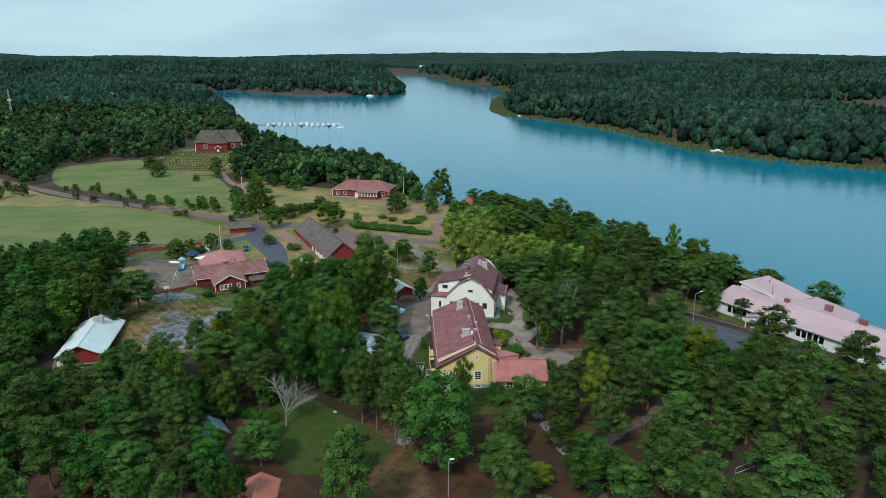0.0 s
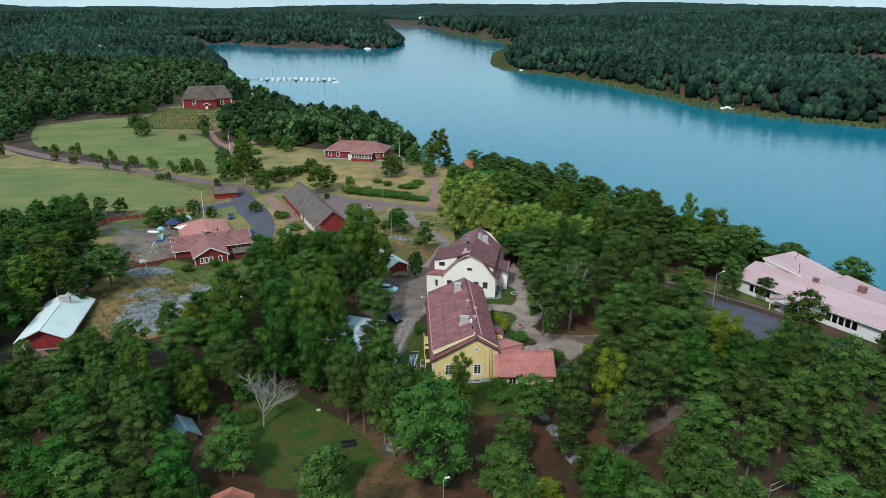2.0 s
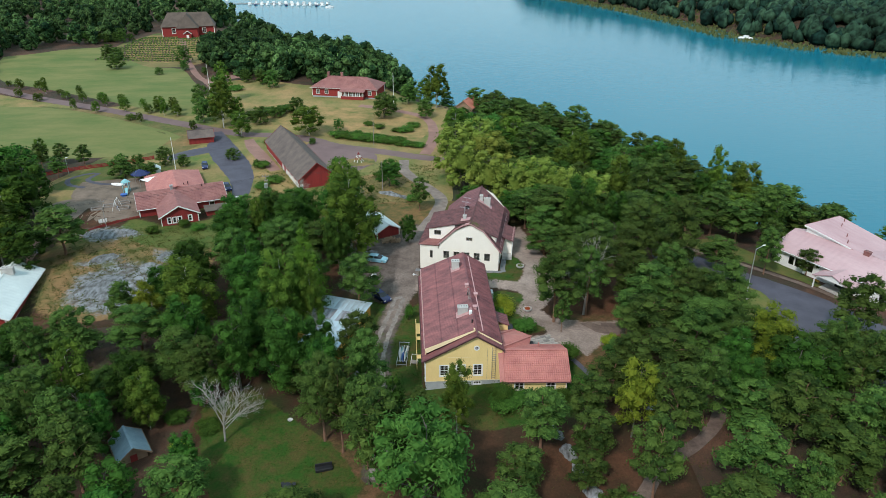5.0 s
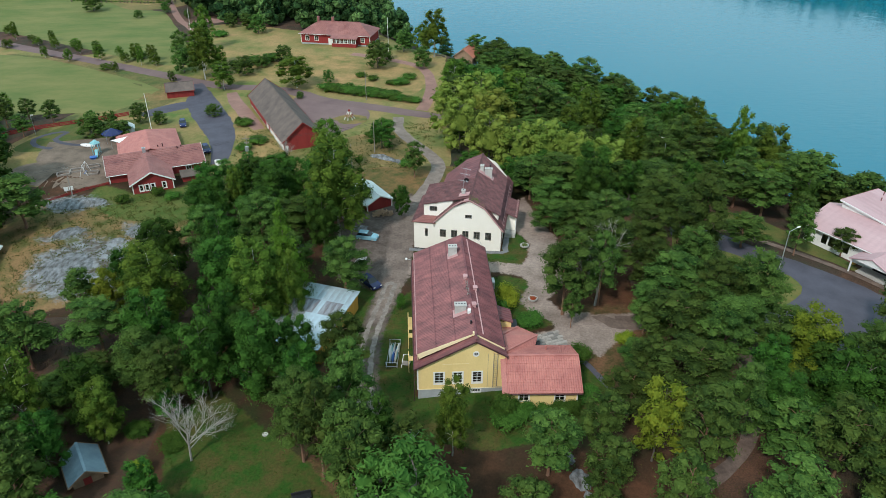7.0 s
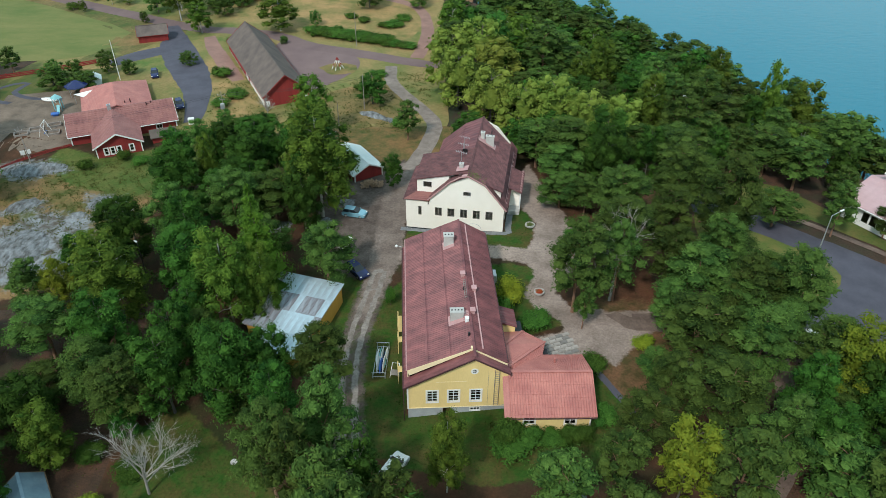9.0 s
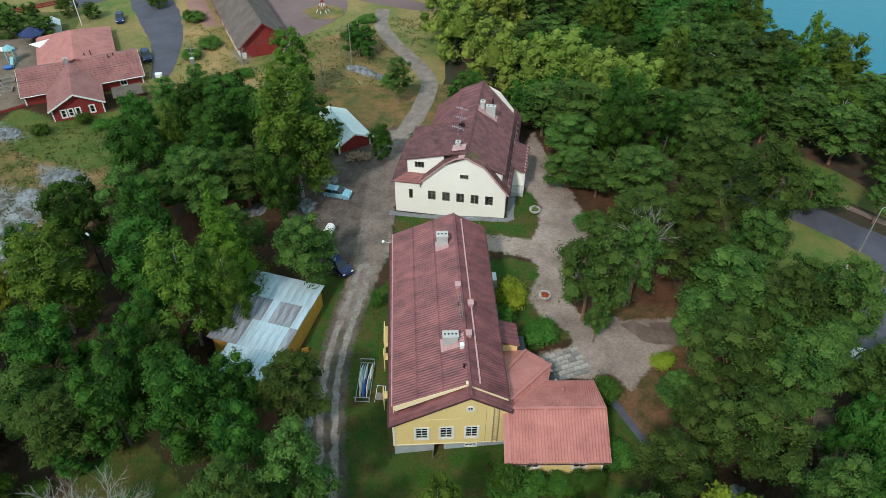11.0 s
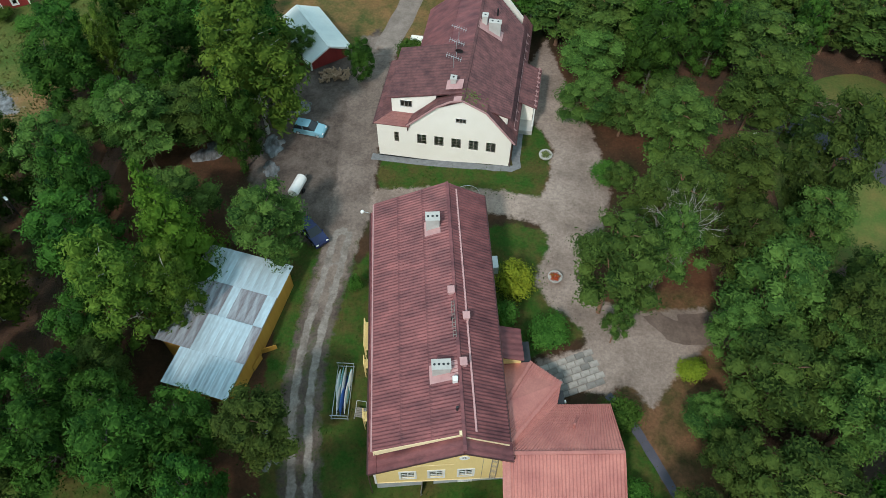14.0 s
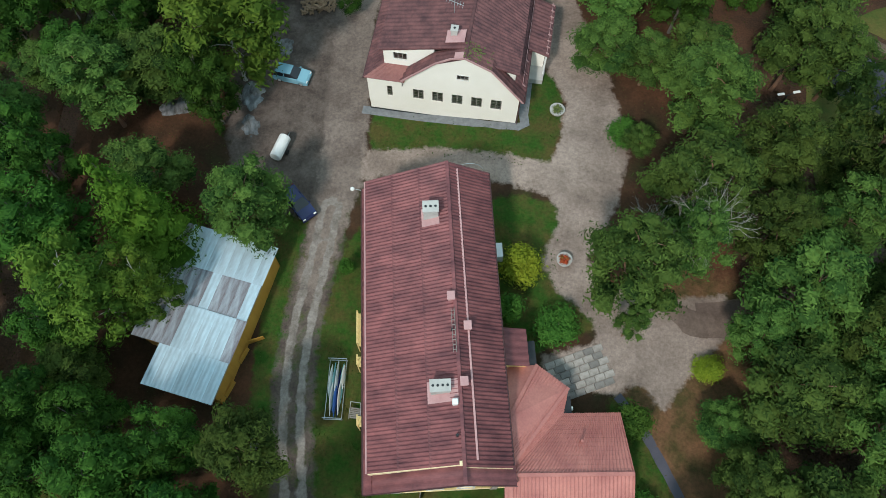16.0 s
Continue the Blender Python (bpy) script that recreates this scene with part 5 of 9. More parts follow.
    part("roof", ribbed((6.9, ya, 7.2), (6.9, 1.2, 7.2), (R[0], 1.2, R[1]), (R[0], ya, R[1]), courses=8, **t), ROOF_TILE, h)
    part("roof", ribbed((3.4, ya, 3.75), (3.4, 1.2, 3.75), (6.9, 1.2, 7.25), (6.9, ya, 7.25), courses=12, **t), ROOF_TILE, h)
    part("roof", ribbed((6.7, 9.2, 7.05), (6.7, yb, 7.05), (R[0], yb, R[1]), (R[0], 9.2, R[1]), 0.5, 0.03, 0.12), ROOF_BROWN, h)
    part("roof", ribbed((2.6, 9.2, 3.5), (2.6, yb, 3.5), (6.7, yb, 7.1), (6.7, 9.2, 7.1), 0.5, 0.03, 0.12), ROOF_BROWN, h)
    # long dormer over the wing
    part("dormer_roof", ribbed((1.2, 1.0, 6.55), (1.2, 9.4, 6.55), (R[0] - 0.1, 9.4, R[1] - 0.02), (R[0] - 0.1, 1.0, R[1] - 0.02), courses=22, **t), ROOF_TILE, h)
    dw = (2.6, 3.9, 5.25, 6.2)
    part("dormer_wall", wall([(1.6, 4.15), (3.9, 4.15), (6.6, 7.0), (6.6, 7.7), (1.6, 6.5)], [dw], side("x", 1.25, 1), 0.2), PLASTER, h)
    window(h, *dw, side("x", 1.25, 1), 3, 1, 0.05, frame_mat=GREY_WOOD)
    part("dormer_wall", box(1.6, 1.8, 1.45, 9.3, 4.1, 6.45), PLASTER, h)
    part("dormer_wall", wall([(1.6, 4.15), (3.9, 4.15), (6.6, 7.0), (6.6, 7.7), (1.6, 6.5)], [], side("x", 9.3, -1), 0.2), PLASTER, h)
    part("wing_roof", ribbed((-0.25, -0.3, 3.7), (-0.25, 10.2, 3.7), (1.7, 10.2, 4.45), (1.7, 1.3, 4.45), 0.24, 0.04, 0.12, 6), ROOF_TILE, h)
    part("wing_roof", ribbed((-0.25, -0.3, 3.7), (3.8, -0.3, 3.7), (4.2, 1.35, 4.4), (1.6, 1.35, 4.4), 0.24, 0.04, 0.12, 5), ROOF_REDDISH, h)
    part("wing_ceiling", box(0.3, 3.6, 1.5, 9.7, 3.6, 3.75), PLASTER, h)
    for a, b in (((3.5, 3.8), (6.9, 7.2)), ((6.9, 7.2), (8.4, 8.2)), ((8.4, 8.2), (9.7, 8.5)), ((9.7, 8.5), (12.3, 7.15)), ((12.3, 7.15), (W + 0.4, 2.95))):
        part("verge", beam((a[0], ya - 0.04, a[1] + 0.02), (b[0], ya - 0.04, b[1] + 0.02), 0.06, 0.2), FLASH, h)
    part("ridge_cap", beam((R[0], ya, R[1] + 0.06), (R[0], yb, R[1] + 0.06), 0.3, 0.08), ROOF_TILE, h)
    part("front_ridge_sheet", slab([(8.7, ya, 8.3), (R[0], ya, R[1] + 0.1), (R[0], 0.5, R[1] + 0.1), (8.7, 0.5, 8.3)], 0.04), FLASH, h)
    # moss on the front of the roof
    rng = random.Random(5)
    cushion = bmesh.new()
    bmesh.ops.create_icosphere(cushion, subdivisions=1, radius=0.1, matrix=Matrix.Diagonal((1, 1, 0.4, 1)))
    first = part("moss_cushion", cushion, REED, h)
    for k in range(110):
        x, y = min(12.2, 9.6 + abs(rng.gauss(0, 1.1))), rng.uniform(-0.1, 1.9)
        z = R[1] + (7.15 - R[1]) * (x - R[0]) / 2.6 + 0.06
        m = Matrix.Translation((x, y, z)) @ Matrix.Scale(rng.uniform(0.4, 1.2), 4)
        if k:
            share("moss_cushion", first.data, h, m)
        else:
            first.matrix_basis = m

    zu = lambda x: R[1] - (x - R[0]) * (R[1] - 5.45) / 5.2 if x > R[0] else R[1] - (R[0] - x) * 0.47
    ap = lambda xa, xb, ya_, yb_: [(xa, ya_, zu(xa) + 0.1), (xb, ya_, zu(xb) + 0.1), (xb, yb_, zu(xb) + 0.1), (xa, yb_, zu(xa) + 0.1)]
    chimney(h, 8.3, 2.6, 7.3, 9.1, 0.6, 0.6, CONCRETE, 1, [(7.6, 1.5, 8.25), (9.4, 1.5, 8.66), (9.4, 3.0, 8.66), (7.6, 3.0, 8.25)])
    c = chimney(h, 10.35, 13.4, 7.5, 9.3, 0.6, 0.7, CONCRETE, 1, [(9.75, 12.0, 8.62), (12.6, 12.0, zu(12.6) + 0.12), (12.6, 13.6, zu(12.6) + 0.12), (9.75, 13.6, 8.62)])
    chimney(h, 11.6, 12.8, 7.0, 9.0, 1.35, 0.6, CONCRETE, 2)
    part("roof_vent", rod((11.6, 16, 7.4), (11.6, 16, 8.4), 0.1, 8), DARK_METAL, h)
    # aerials with a dish
    for i, (x, y, z, hgt) in enumerate(((7.9, 5.2, 7.9, 1.9), (7.9, 7.4, 7.9, 2.2), (7.8, 9.8, 7.5, 2.6))):
        a = bmesh.new()
        rod((x, y, z - 0.3), (x, y, z + hgt), 0.035, 6, a)
        rod((x - 0.9, y + 0.3, z + hgt - 0.2), (x + 0.9, y - 0.3, z + hgt - 0.2), 0.025, 6, a)
        for k in range(7):
            u = -0.8 + k * 0.27
            rod((x + u, y - u / 3 - 0.35, z + hgt - 0.2), (x + u, y - u / 3 + 0.35, z + hgt - 0.2), 0.018, 5, a)
        an_ = part("aerial", a, STEEL, h, "thin metal roof aerial")
        if i == 1:
            s = bmesh.new()
            bmesh.ops.create_cone(s, cap_ends=False, segments=16, radius1=0.45, radius2=0.05, depth=0.16, matrix=Matrix.Translation((x + 0.35, y - 0.3, z + 1.1)) @ Matrix.Rotation(radians(-70), 4, "X"))
            part("dish", s, DARK_METAL, an_)
    # entrance porch on the yard side
    p = part("porch", box(W + 0.02, W + 2.0, 7.2, 12.4, -1.0, 2.6), PLASTER, h)
    part("porch_roof", ribbed((W + 2.4, 6.0, 2.7), (W + 2.4, 12.8, 2.7), (W + 0.1, 12.8, 3.6), (W + 0.1, 6.0, 3.6), 0.24, 0.04, 0.1, 6), ROOF_TILE, p)
    for y in (6.2, 7.0):
        part("post", box(W + 2.05, W + 2.2, y, y + 0.15, -1.0, 2.7), WHITE, p)
    part("steps", box(W + 0.3, W + 2.2, 5.4, 7.2, -1.4, -0.4), CONCRETE, p)
    part("rail", rod((W + 2.2, 5.4, 0.5), (W + 2.2, 7.1, 0.5), 0.04, 6), STEEL, p)
    snow = bmesh.new()
    for k in range(12):
        beam((W + 0.05, 1.6 + k * 1.5, 3.55), (W + 0.35, 1.6 + k * 1.5, 3.2), 0.06, 0.16, snow)
    for dz in (0.0, 0.14):
        beam((W + 0.1, 1.4, 3.6 + dz), (W + 0.1, 18.2, 3.6 + dz), 0.04, 0.04, snow)
    part("snow_guard", snow, FLASH, h, "pale snow guard rail along the eave")
    snow = bmesh.new()
    for k in range(9):
        beam((W + 2.0, 6.2 + k * 0.8, 3.1), (W + 2.3, 6.2 + k * 0.8, 2.9), 0.05, 0.18, snow)
    beam((W + 2.1, 6.0, 3.12), (W + 2.1, 12.8, 3.12), 0.04, 0.04, snow)
    part("snow_guard", snow, FLASH, p)
    gutter(h, (W + 0.55, -0.2, 2.8), (W + 0.55, yb, 2.8), 0.08)
    gutter(h, (-0.32, -0.3, 3.6), (-0.32, 10.2, 3.6), 0.08)
    downpipe(h, W + 0.1, -0.1, -1.6, 2.9)
    downpipe(h, 3.6, -0.2, 3.0, 3.7)
    part("base_board", box(-0.03, W + 0.03, -0.04, 0.0, -1.75, -1.6), DARK_METAL, h)
    return h


yellow_house()
annex()
cream_house()


# ---- other houses, nearest first ----
def ochre_shed():
    h = thing("ochre_shed", house_at(-14.9, 130.2, -4.2, -16.0), "low ochre wooden shed with a patched tin roof", "shed")
    W, L, step, inner = 9.0, 14.5, 3.5, 6.4
    part("side_wall", box(-0.12, 0.0, 0.3, L - 0.3, -0.8, 4.25), OCHRE, h)
    part("end_wall", wall([(-inner + 0.3, 0), (0, 0), (0, 4.2), (-inner + 0.3, 4.36)], [], side("x", 0.3, 1), 0.12), OCHRE, h)
    part("end_wall", wall([(-W + 0.3, 0), (-inner + 0.3, 0), (-inner + 0.3, 4.36), (-W + 0.3, 4.4)], [], side("x", step + 0.2, 1), 0.12), OCHRE, h)
    part("back_wall", box(-inner + 0.3, -inner + 0.42, 0.45, step + 0.2, 0, 4.36), OCHRE, h)
    part("end_wall", wall([(-W + 0.3, 0), (0, 0), (0, 4.2), (-W + 0.3, 4.4)], [], side("x", L - 0.42, 1), 0.12), OCHRE, h)
    part("back_wall", box(-W + 0.3, -W + 0.42, step + 0.35, L - 0.45, 0, 4.4), OCHRE, h)
    for y in (1.0, 4.2, 6.2):
        d = bevelled(box(0, 0.06, 0, 1.5, 0.2, 2.3), 0.01)
        bmesh.ops.transform(d, matrix=Matrix.Translation((0.02, y, 0)) @ Matrix.Rotation(radians(-55 if y > 5 else -8), 4, "Z"), verts=d.verts)
        dd = part("door", d, OCHRE, h, "ochre board door standing ajar")
        part("hinge", rod((0.03, y, 0.5), (0.03, y, 2.1), 0.025, 6), DARK_METAL, dd)
    # roof of tin sheets, each a piece
    ra, rb = 4.35, 4.55
    rng = random.Random(3)
    rows, cols = 10, 4
    part("roof_deck", slab([(0.05, -0.3, ra - 0.05), (0.05, L + 0.2, ra - 0.05), (-W, L + 0.2, rb - 0.05), (-W, step, rb - 0.05), (-inner, step, rb - 0.1), (-inner, -0.3, rb - 0.1)], 0.1), GREY_WOOD, h)
    sheet = {}
    for mat in (ROOF_TIN, ROOF_RUST):
        bm = ribbed((0, 0, 0), (-0.99, 0, 0.02), (-0.99, 3.98, 0.02), (0, 3.98, 0), 0.18, 0.02, 0.01)
        o = part("tin_sheet", bm, mat, h)
        sheet[mat.name] = o.data
        bpy.data.objects.remove(o)
    for i in range(rows):
        for j in range(cols):
            if j == 0 and i > 6:
                continue
            rust = (i, j) in ((0, 1), (2, 2), (1, 2), (6, 1), (7, 1), (8, 0), (9, 0), (9, 1), (8, 2), (9, 3), (7, 2), (6, 2), (5, 2), (8, 1), (9, 2)) or rng.random() < 0.05
            m = Matrix.Translation((0.02 + 0.12 * (j % 2) - i * 0.925, -0.35 + j * 3.76, ra + 0.03 + i * 0.02 + 0.012 * (i % 2) + 0.10 * (j % 2))) @ Matrix.Rotation(radians(rng.uniform(-0.3, 0.3)), 4, "Z")
            share("tin_sheet", sheet[(ROOF_RUST if rust else ROOF_TIN).name], h, m)
    return h


def red_house():
    """The red house with its cross gable, back wing and shed."""
    m = house_at(-72.4, 197.2, -6.3, 24.5)
    h = thing("red_house", m, "long dark red wooden house with white trim and reddish sheet roofs", "house")
    L, D, E, R = 20.5, 11.5, 2.6, 4.9
    wl = [(16.5, 17.6, 1.0, 1.9)]
    part("front_wall", wall([(0, 0), (L, 0), (L, E), (0, E)], wl, side("x", 0, 1), 0.2), RED_WALL, h)
    window(h, *wl[0], side("x", 0, 1), 2, 1)
    part("back_wall", box(0.2, L - 0.2, D - 0.2, D, 0, E), RED_WALL, h)
    for x, s in ((0, 1), (L, -1)):
        part("end_wall", wall([(0.0, 0), (D, 0), (D, E), (D / 2, R - 0.1), (0.0, E)], [], side("y", x, s), 0.2), RED_WALL, h)
    t = dict(pitch=0.35, high=0.04, thick=0.12, courses=12)
    part("roof", ribbed((-0.5, -0.5, E - 0.15), (L + 0.5, -0.5, E - 0.15), (L + 0.5, D / 2, R), (-0.5, D / 2, R), **t), ROOF_REDDISH, h)
    part("roof", ribbed((-0.5, D + 0.5, E - 0.15), (L + 0.5, D + 0.5, E - 0.15), (L + 0.5, D / 2, R), (-0.5, D / 2, R), **t), ROOF_REDDISH, h)
    for x in (-0.53, L + 0.53):
        for y in (-0.5, D + 0.5):
            part("bargeboard", beam((x, y, E - 0.2), (x, D / 2, R - 0.05), 0.05, 0.22), WHITE, h)
    gutter(h, (-0.5, -0.58, E - 0.25), (L + 0.5, -0.58, E - 0.25), 0.09, WHITE)
    for x in (0, L):
        part("corner_board", box(x - 0.12, x + 0.12, -0.12, 0.1, 0, E - 0.1), WHITE, h)
    part("dark_plinth", box(0.02, L - 0.02, 0.02, D - 0.02, -1.2, 0.0), PLINTH, h)
    # cross gable towards the rock
    gx, gw, gl = 8.6, 4.2, 7.6
    fp = lambda u, d, z: (gx + u, -gl + d, z)
    wins = [(-2.75, -2.1, 0.75, 2.05), (-1.55, -0.9, 0.75, 2.05), (-0.35, 0.3, 0.75, 2.05), (2.0, 2.65, 0.75, 2.05)]
    part("front_wall", wall([(-gw, 0), (gw, 0), (gw, E), (0, R - 0.2), (-gw, E)], wins, fp, 0.2), RED_WALL, h)
    for q in wins:
        window(h, *q, fp, 1, 2, 0.2)
    for s in (-1, 1):
        part("side_wall", box(gx + s * (gw - 0.1) - 0.1, gx + s * (gw - 0.1) + 0.1, -gl + 0.2, 0, -0.3, E), RED_WALL, h)
        part("roof", ribbed((gx + s * (gw + 0.55), -gl - 0.5, E - 0.15), (gx + s * (gw + 0.55), -0.2 + 0.3, E - 0.1), (gx, 5.2, R + 0.05), (gx, -gl - 0.5, R + 0.05), **t), ROOF_REDDISH, h)
        part("bargeboard", beam((gx + s * (gw + 0.58), -gl - 0.54, E - 0.2), (gx, -gl - 0.54, R - 0.02), 0.05, 0.28), WHITE, h)
        part("corner_board", box(gx + s * gw - 0.1, gx + s * gw + 0.1, -gl - 0.05, -gl + 0.12, 0, E), WHITE, h)
    part("dark_plinth", box(gx - gw + 0.05, gx + gw - 0.05, -gl + 0.05, 0.1, -1.2, 0.0), PLINTH, h)
    # hipped back wing
    bw = 6.8
    part("back_wing_wall", box(3.2, 3.2 + 2 * bw - 0.4, D - 0.1, D + 12.5, 0, E), RED_WALL, h)
    bx, y0, y1 = 3.0 + bw, D / 2 - 0.3, D + 13.2
    for s in (-1, 1):
        part("back_roof", ribbed((bx + s * (bw + 0.4), y0, E + 0.05), (bx + s * (bw + 0.4), y1, E + 0.05), (bx, y1 - 5.5, R + 0.45), (bx, y0, R + 0.45), **t), ROOF_ROSE, h)
    part("back_roof", slab([(bx - bw - 0.4, y1, E + 0.05), (bx + bw + 0.4, y1, E + 0.05), (bx, y1 - 5.5, R + 0.45)], 0.12), ROOF_ROSE, h)
    c = chimney(h, 8.3, 5.0, 4.2, 5.9, 0.7, 0.7, STEEL, 1)
    for x, y in ((11.5, 7.6), (12.6, 8.4), (15.6, 5.0), (16.5, 5.4)):
        part("roof_vent", rod((x, y, 3.8), (x, y, 5.2), 0.12, 8), GUTTER, h)
    # flat-topped store beside the gable
    s = thing("store_shed", m @ pose(15.0, -5.4, 0), "small red store with a flat grey roof", "shed")
    part("walls", box(0, 4.6, 0, 2.6, -0.6, 1.6), RED_WALL, s)
    part("flat_roof", slab([(-0.3, -0.4, 1.65), (5.0, -0.4, 1.65), (5.0, 3.2, 2.0), (-0.3, 3.2, 2.0)], 0.14), ROOF_SHINGLE, s)
    # play yard fence
    f = thing("board_fence", m @ pose(0, -0.4, 0), "low red board fence round the play yard", "fence")
    b = bevelled(box(0, 0.14, -0.02, 0.02, -0.8, 1.1), 0.005)
    first = part("board", b, RED_WALL, f)
    first.matrix_basis = Matrix.Translation((-0.3, 0, 0))
    for k in range(1, 75):
        share("board", first.data, f, Matrix.Translation((-0.3 - k * 0.17, -0.02 * k - 0.0006 * k * k, 0)))
    for z in (0.2, 0.8):
        part("rail", beam((-0.2, 0.06, z), (-12.9, -4.6, z), 0.06, 0.1), RED_WALL, f)
    return h


def barn():
    h = gable_house("barn", house_at(-31.8, 215.2, -4.4, 25.0), 9.8, 39.5, 2.7, 6.7, RED_WALL, ROOF_FELT, "long dark red barn with a grey-brown felt roof", "barn", 0.5, 0.0, -1.0,
                    trim_mat=RED_WALL, pitch=1.2, rib=0.02)
    part("stone_base", box(-5.0, -4.93, 0.2, 12.5, -0.3, 1.3), PLASTER, h, "whitewashed stone lower wall")
    for y in (1.5, 5.2, 8.9, 13.0, 17.0):
        part("barn_door", bevelled(box(-5.06, -4.9, y, y + 1.6, 0.0, 1.9), 0.02), WHITE, h, "white plank door")
    part("white_corner", box(3.4, 5.0, -0.06, 0.0, -0.6, 1.6), WHITE, h)
    part("white_corner", box(-5.0, -3.9, -0.06, 0.0, -0.6, 1.4), WHITE, h)
    part("opening", box(3.9, 4.6, -0.09, -0.06, 0.0, 1.1), DARK_METAL, h)
    return h


def school():
    """The long pale building with the faded pink roof by the water."""
    m = house_at(68.0, 165.5, -1.7, -58.0)
    h = thing("school_building", m, "long low white building with a faded pink sheet roof", "building")
    L, D, E, R = 46.0, 13.0, 3.55, 5.6
    fp = side("x", 0, 1)
    wins = [(3.2 + i * 1.35, 4.25 + i * 1.35, 0.9, 2.6) for i in range(4)] + [(21.0 + i * 1.35, 22.05 + i * 1.35, 0.9, 2.6) for i in range(5)] + [(32.0 + i * 1.35, 33.05 + i * 1.35, 0.9, 2.6) for i in range(5)]
    part("front_wall", wall([(0, -0.5), (L, -0.5), (L, E), (0, E)], wins, fp, 0.25), WHITE, h)
    for q in wins:
        window(h, *q, fp, 1, 2, 0.0, frame_mat=DARK_METAL)
    part("back_wall", box(0.25, L - 0.25, D - 0.25, D, -0.5, E), WHITE, h)
    for x, s in ((0, 1), (L, -1)):
        part("end_wall", wall([(0, -0.5), (D, -0.5), (D, E), (D / 2, R - 0.1), (0, E)], [], side("y", x, s), 0.25), WHITE, h)
    t = dict(pitch=0.6, high=0.04, thick=0.14)
    part("roof", ribbed((-0.6, -0.8, E - 0.1), (L + 0.6, -0.8, E - 0.1), (L + 0.6, D / 2, R), (-0.6, D / 2, R), **t), ROOF_PINK, h)
    part("roof", ribbed((-0.6, D + 0.8, E - 0.1), (L + 0.6, D + 0.8, E - 0.1), (L + 0.6, D / 2, R), (-0.6, D / 2, R), **t), ROOF_PINK, h)
    part("foundation", box(0.05, L - 0.05, 0.05, D - 0.05, -2.2, -0.5), PLINTH, h)
    # hall behind the ridge, its single slope falling along the building
    fall = lambda x: 7.0 - 0.135 * (x - 1.4)
    bm = bmesh.new()
    foot = [(1.7, 6.6), (12.6, 6.6), (14.4, 15.0), (2.4, 16.4)]
    low, top = [bm.verts.new((x, y, -1.5)) for x, y in foot], [bm.verts.new((x, y, fall(x) - 0.15)) for x, y in foot]
    bm.faces.new(top)
    bm.faces.new(low[::-1])
    for k in range(4):
        bm.faces.new((low[k], low[(k + 1) % 4], top[(k + 1) % 4], top[k]))
    part("hall_wall", bm, WHITE, h)
    part("hall_roof", ribbed((1.3, 6.3, fall(1.3)), (2.1, 17.0, fall(2.1)), (15.2, 15.6, fall(15.2)), (13.4, 6.3, fall(13.4)), **t), ROOF_PINK, h)
    part("hall_fascia", beam((1.3, 6.24, fall(1.3) - 0.12), (11.2, 6.24, fall(11.2) - 0.12), 0.06, 0.3), WHITE, h)
    part("hall_fascia", beam((1.26, 6.3, fall(1.3) - 0.1), (2.06, 17.0, fall(2.1) - 0.1), 0.06, 0.3), ROOF_REDDISH, h)
    part("back_wing_wall", box(15.4, 26.6, 9.0, 14.2, -1.5, 4.6), WHITE, h)
    part("back_wing_roof", ribbed((14.6, 18.0, 4.75), (26.8, 15.0, 4.75), (30.0, 6.6, 5.66), (13.6, 6.6, 5.66), **t), ROOF_PINK, h)
    part("back_wing_fascia", beam((14.6, 18.06, 4.6), (26.8, 15.06, 4.6), 0.06, 0.3), ROOF_REDDISH, h)
    # entrance canopy
    c = part("canopy_wall", box(11.6, 16.6, -2.8, 0.0, -0.4, 0.25), CONCRETE, h)
    for s in (-1, 1):
        part("canopy_roof", ribbed((14.2 + s * 3.6, -4.2, 2.75), (14.2 + s * 3.6, 1.6, 2.75), (14.2, 3.6, 4.1), (14.2, -4.2, 4.1), **t), ROOF_PINK, h)
    part("canopy_gable", wall([(10.9, 2.7), (17.5, 2.7), (14.2, 4.0)], [], side("x", -4.0, 1), 0.1), WHITE, h)
    for x in (11.0, 17.4):
        part("post", box(x - 0.1, x + 0.1, -3.9, -3.7, -1.0, 2.7), WHITE, h)
    part("entrance_door", box(13.0, 15.6, -0.12, -0.02, -0.2, 2.1), CAR_GLASS, h)
    part("bench", box(9.6, 10.4, -1.0, -0.5, -0.4, 0.3), OCHRE, h)
    chimney(h, 14.2, 6.4, 5.2, 6.3, 1.1, 0.8, ROOF_REDDISH, 2)
    chimney(h, 22.6, 9.2, 4.9, 6.7, 1.5, 1.1, ROOF_REDDISH, 2)
    chimney(h, 31.5, 7.0, 4.9, 6.6, 1.5, 1.1, ROOF_REDDISH, 2)
    for x, y in ((5, 13), (4, 15.5), (8, 10), (9.6, 7.6)):
        part("roof_vent", rod((x, y, 4.6), (x, y, fall(x) + 0.7), 0.1, 8), ROOF_REDDISH, h)
    gutter(h, (-0.6, -0.9, E - 0.2), (L + 0.6, -0.9, E - 0.2), 0.09, WHITE)
    return h


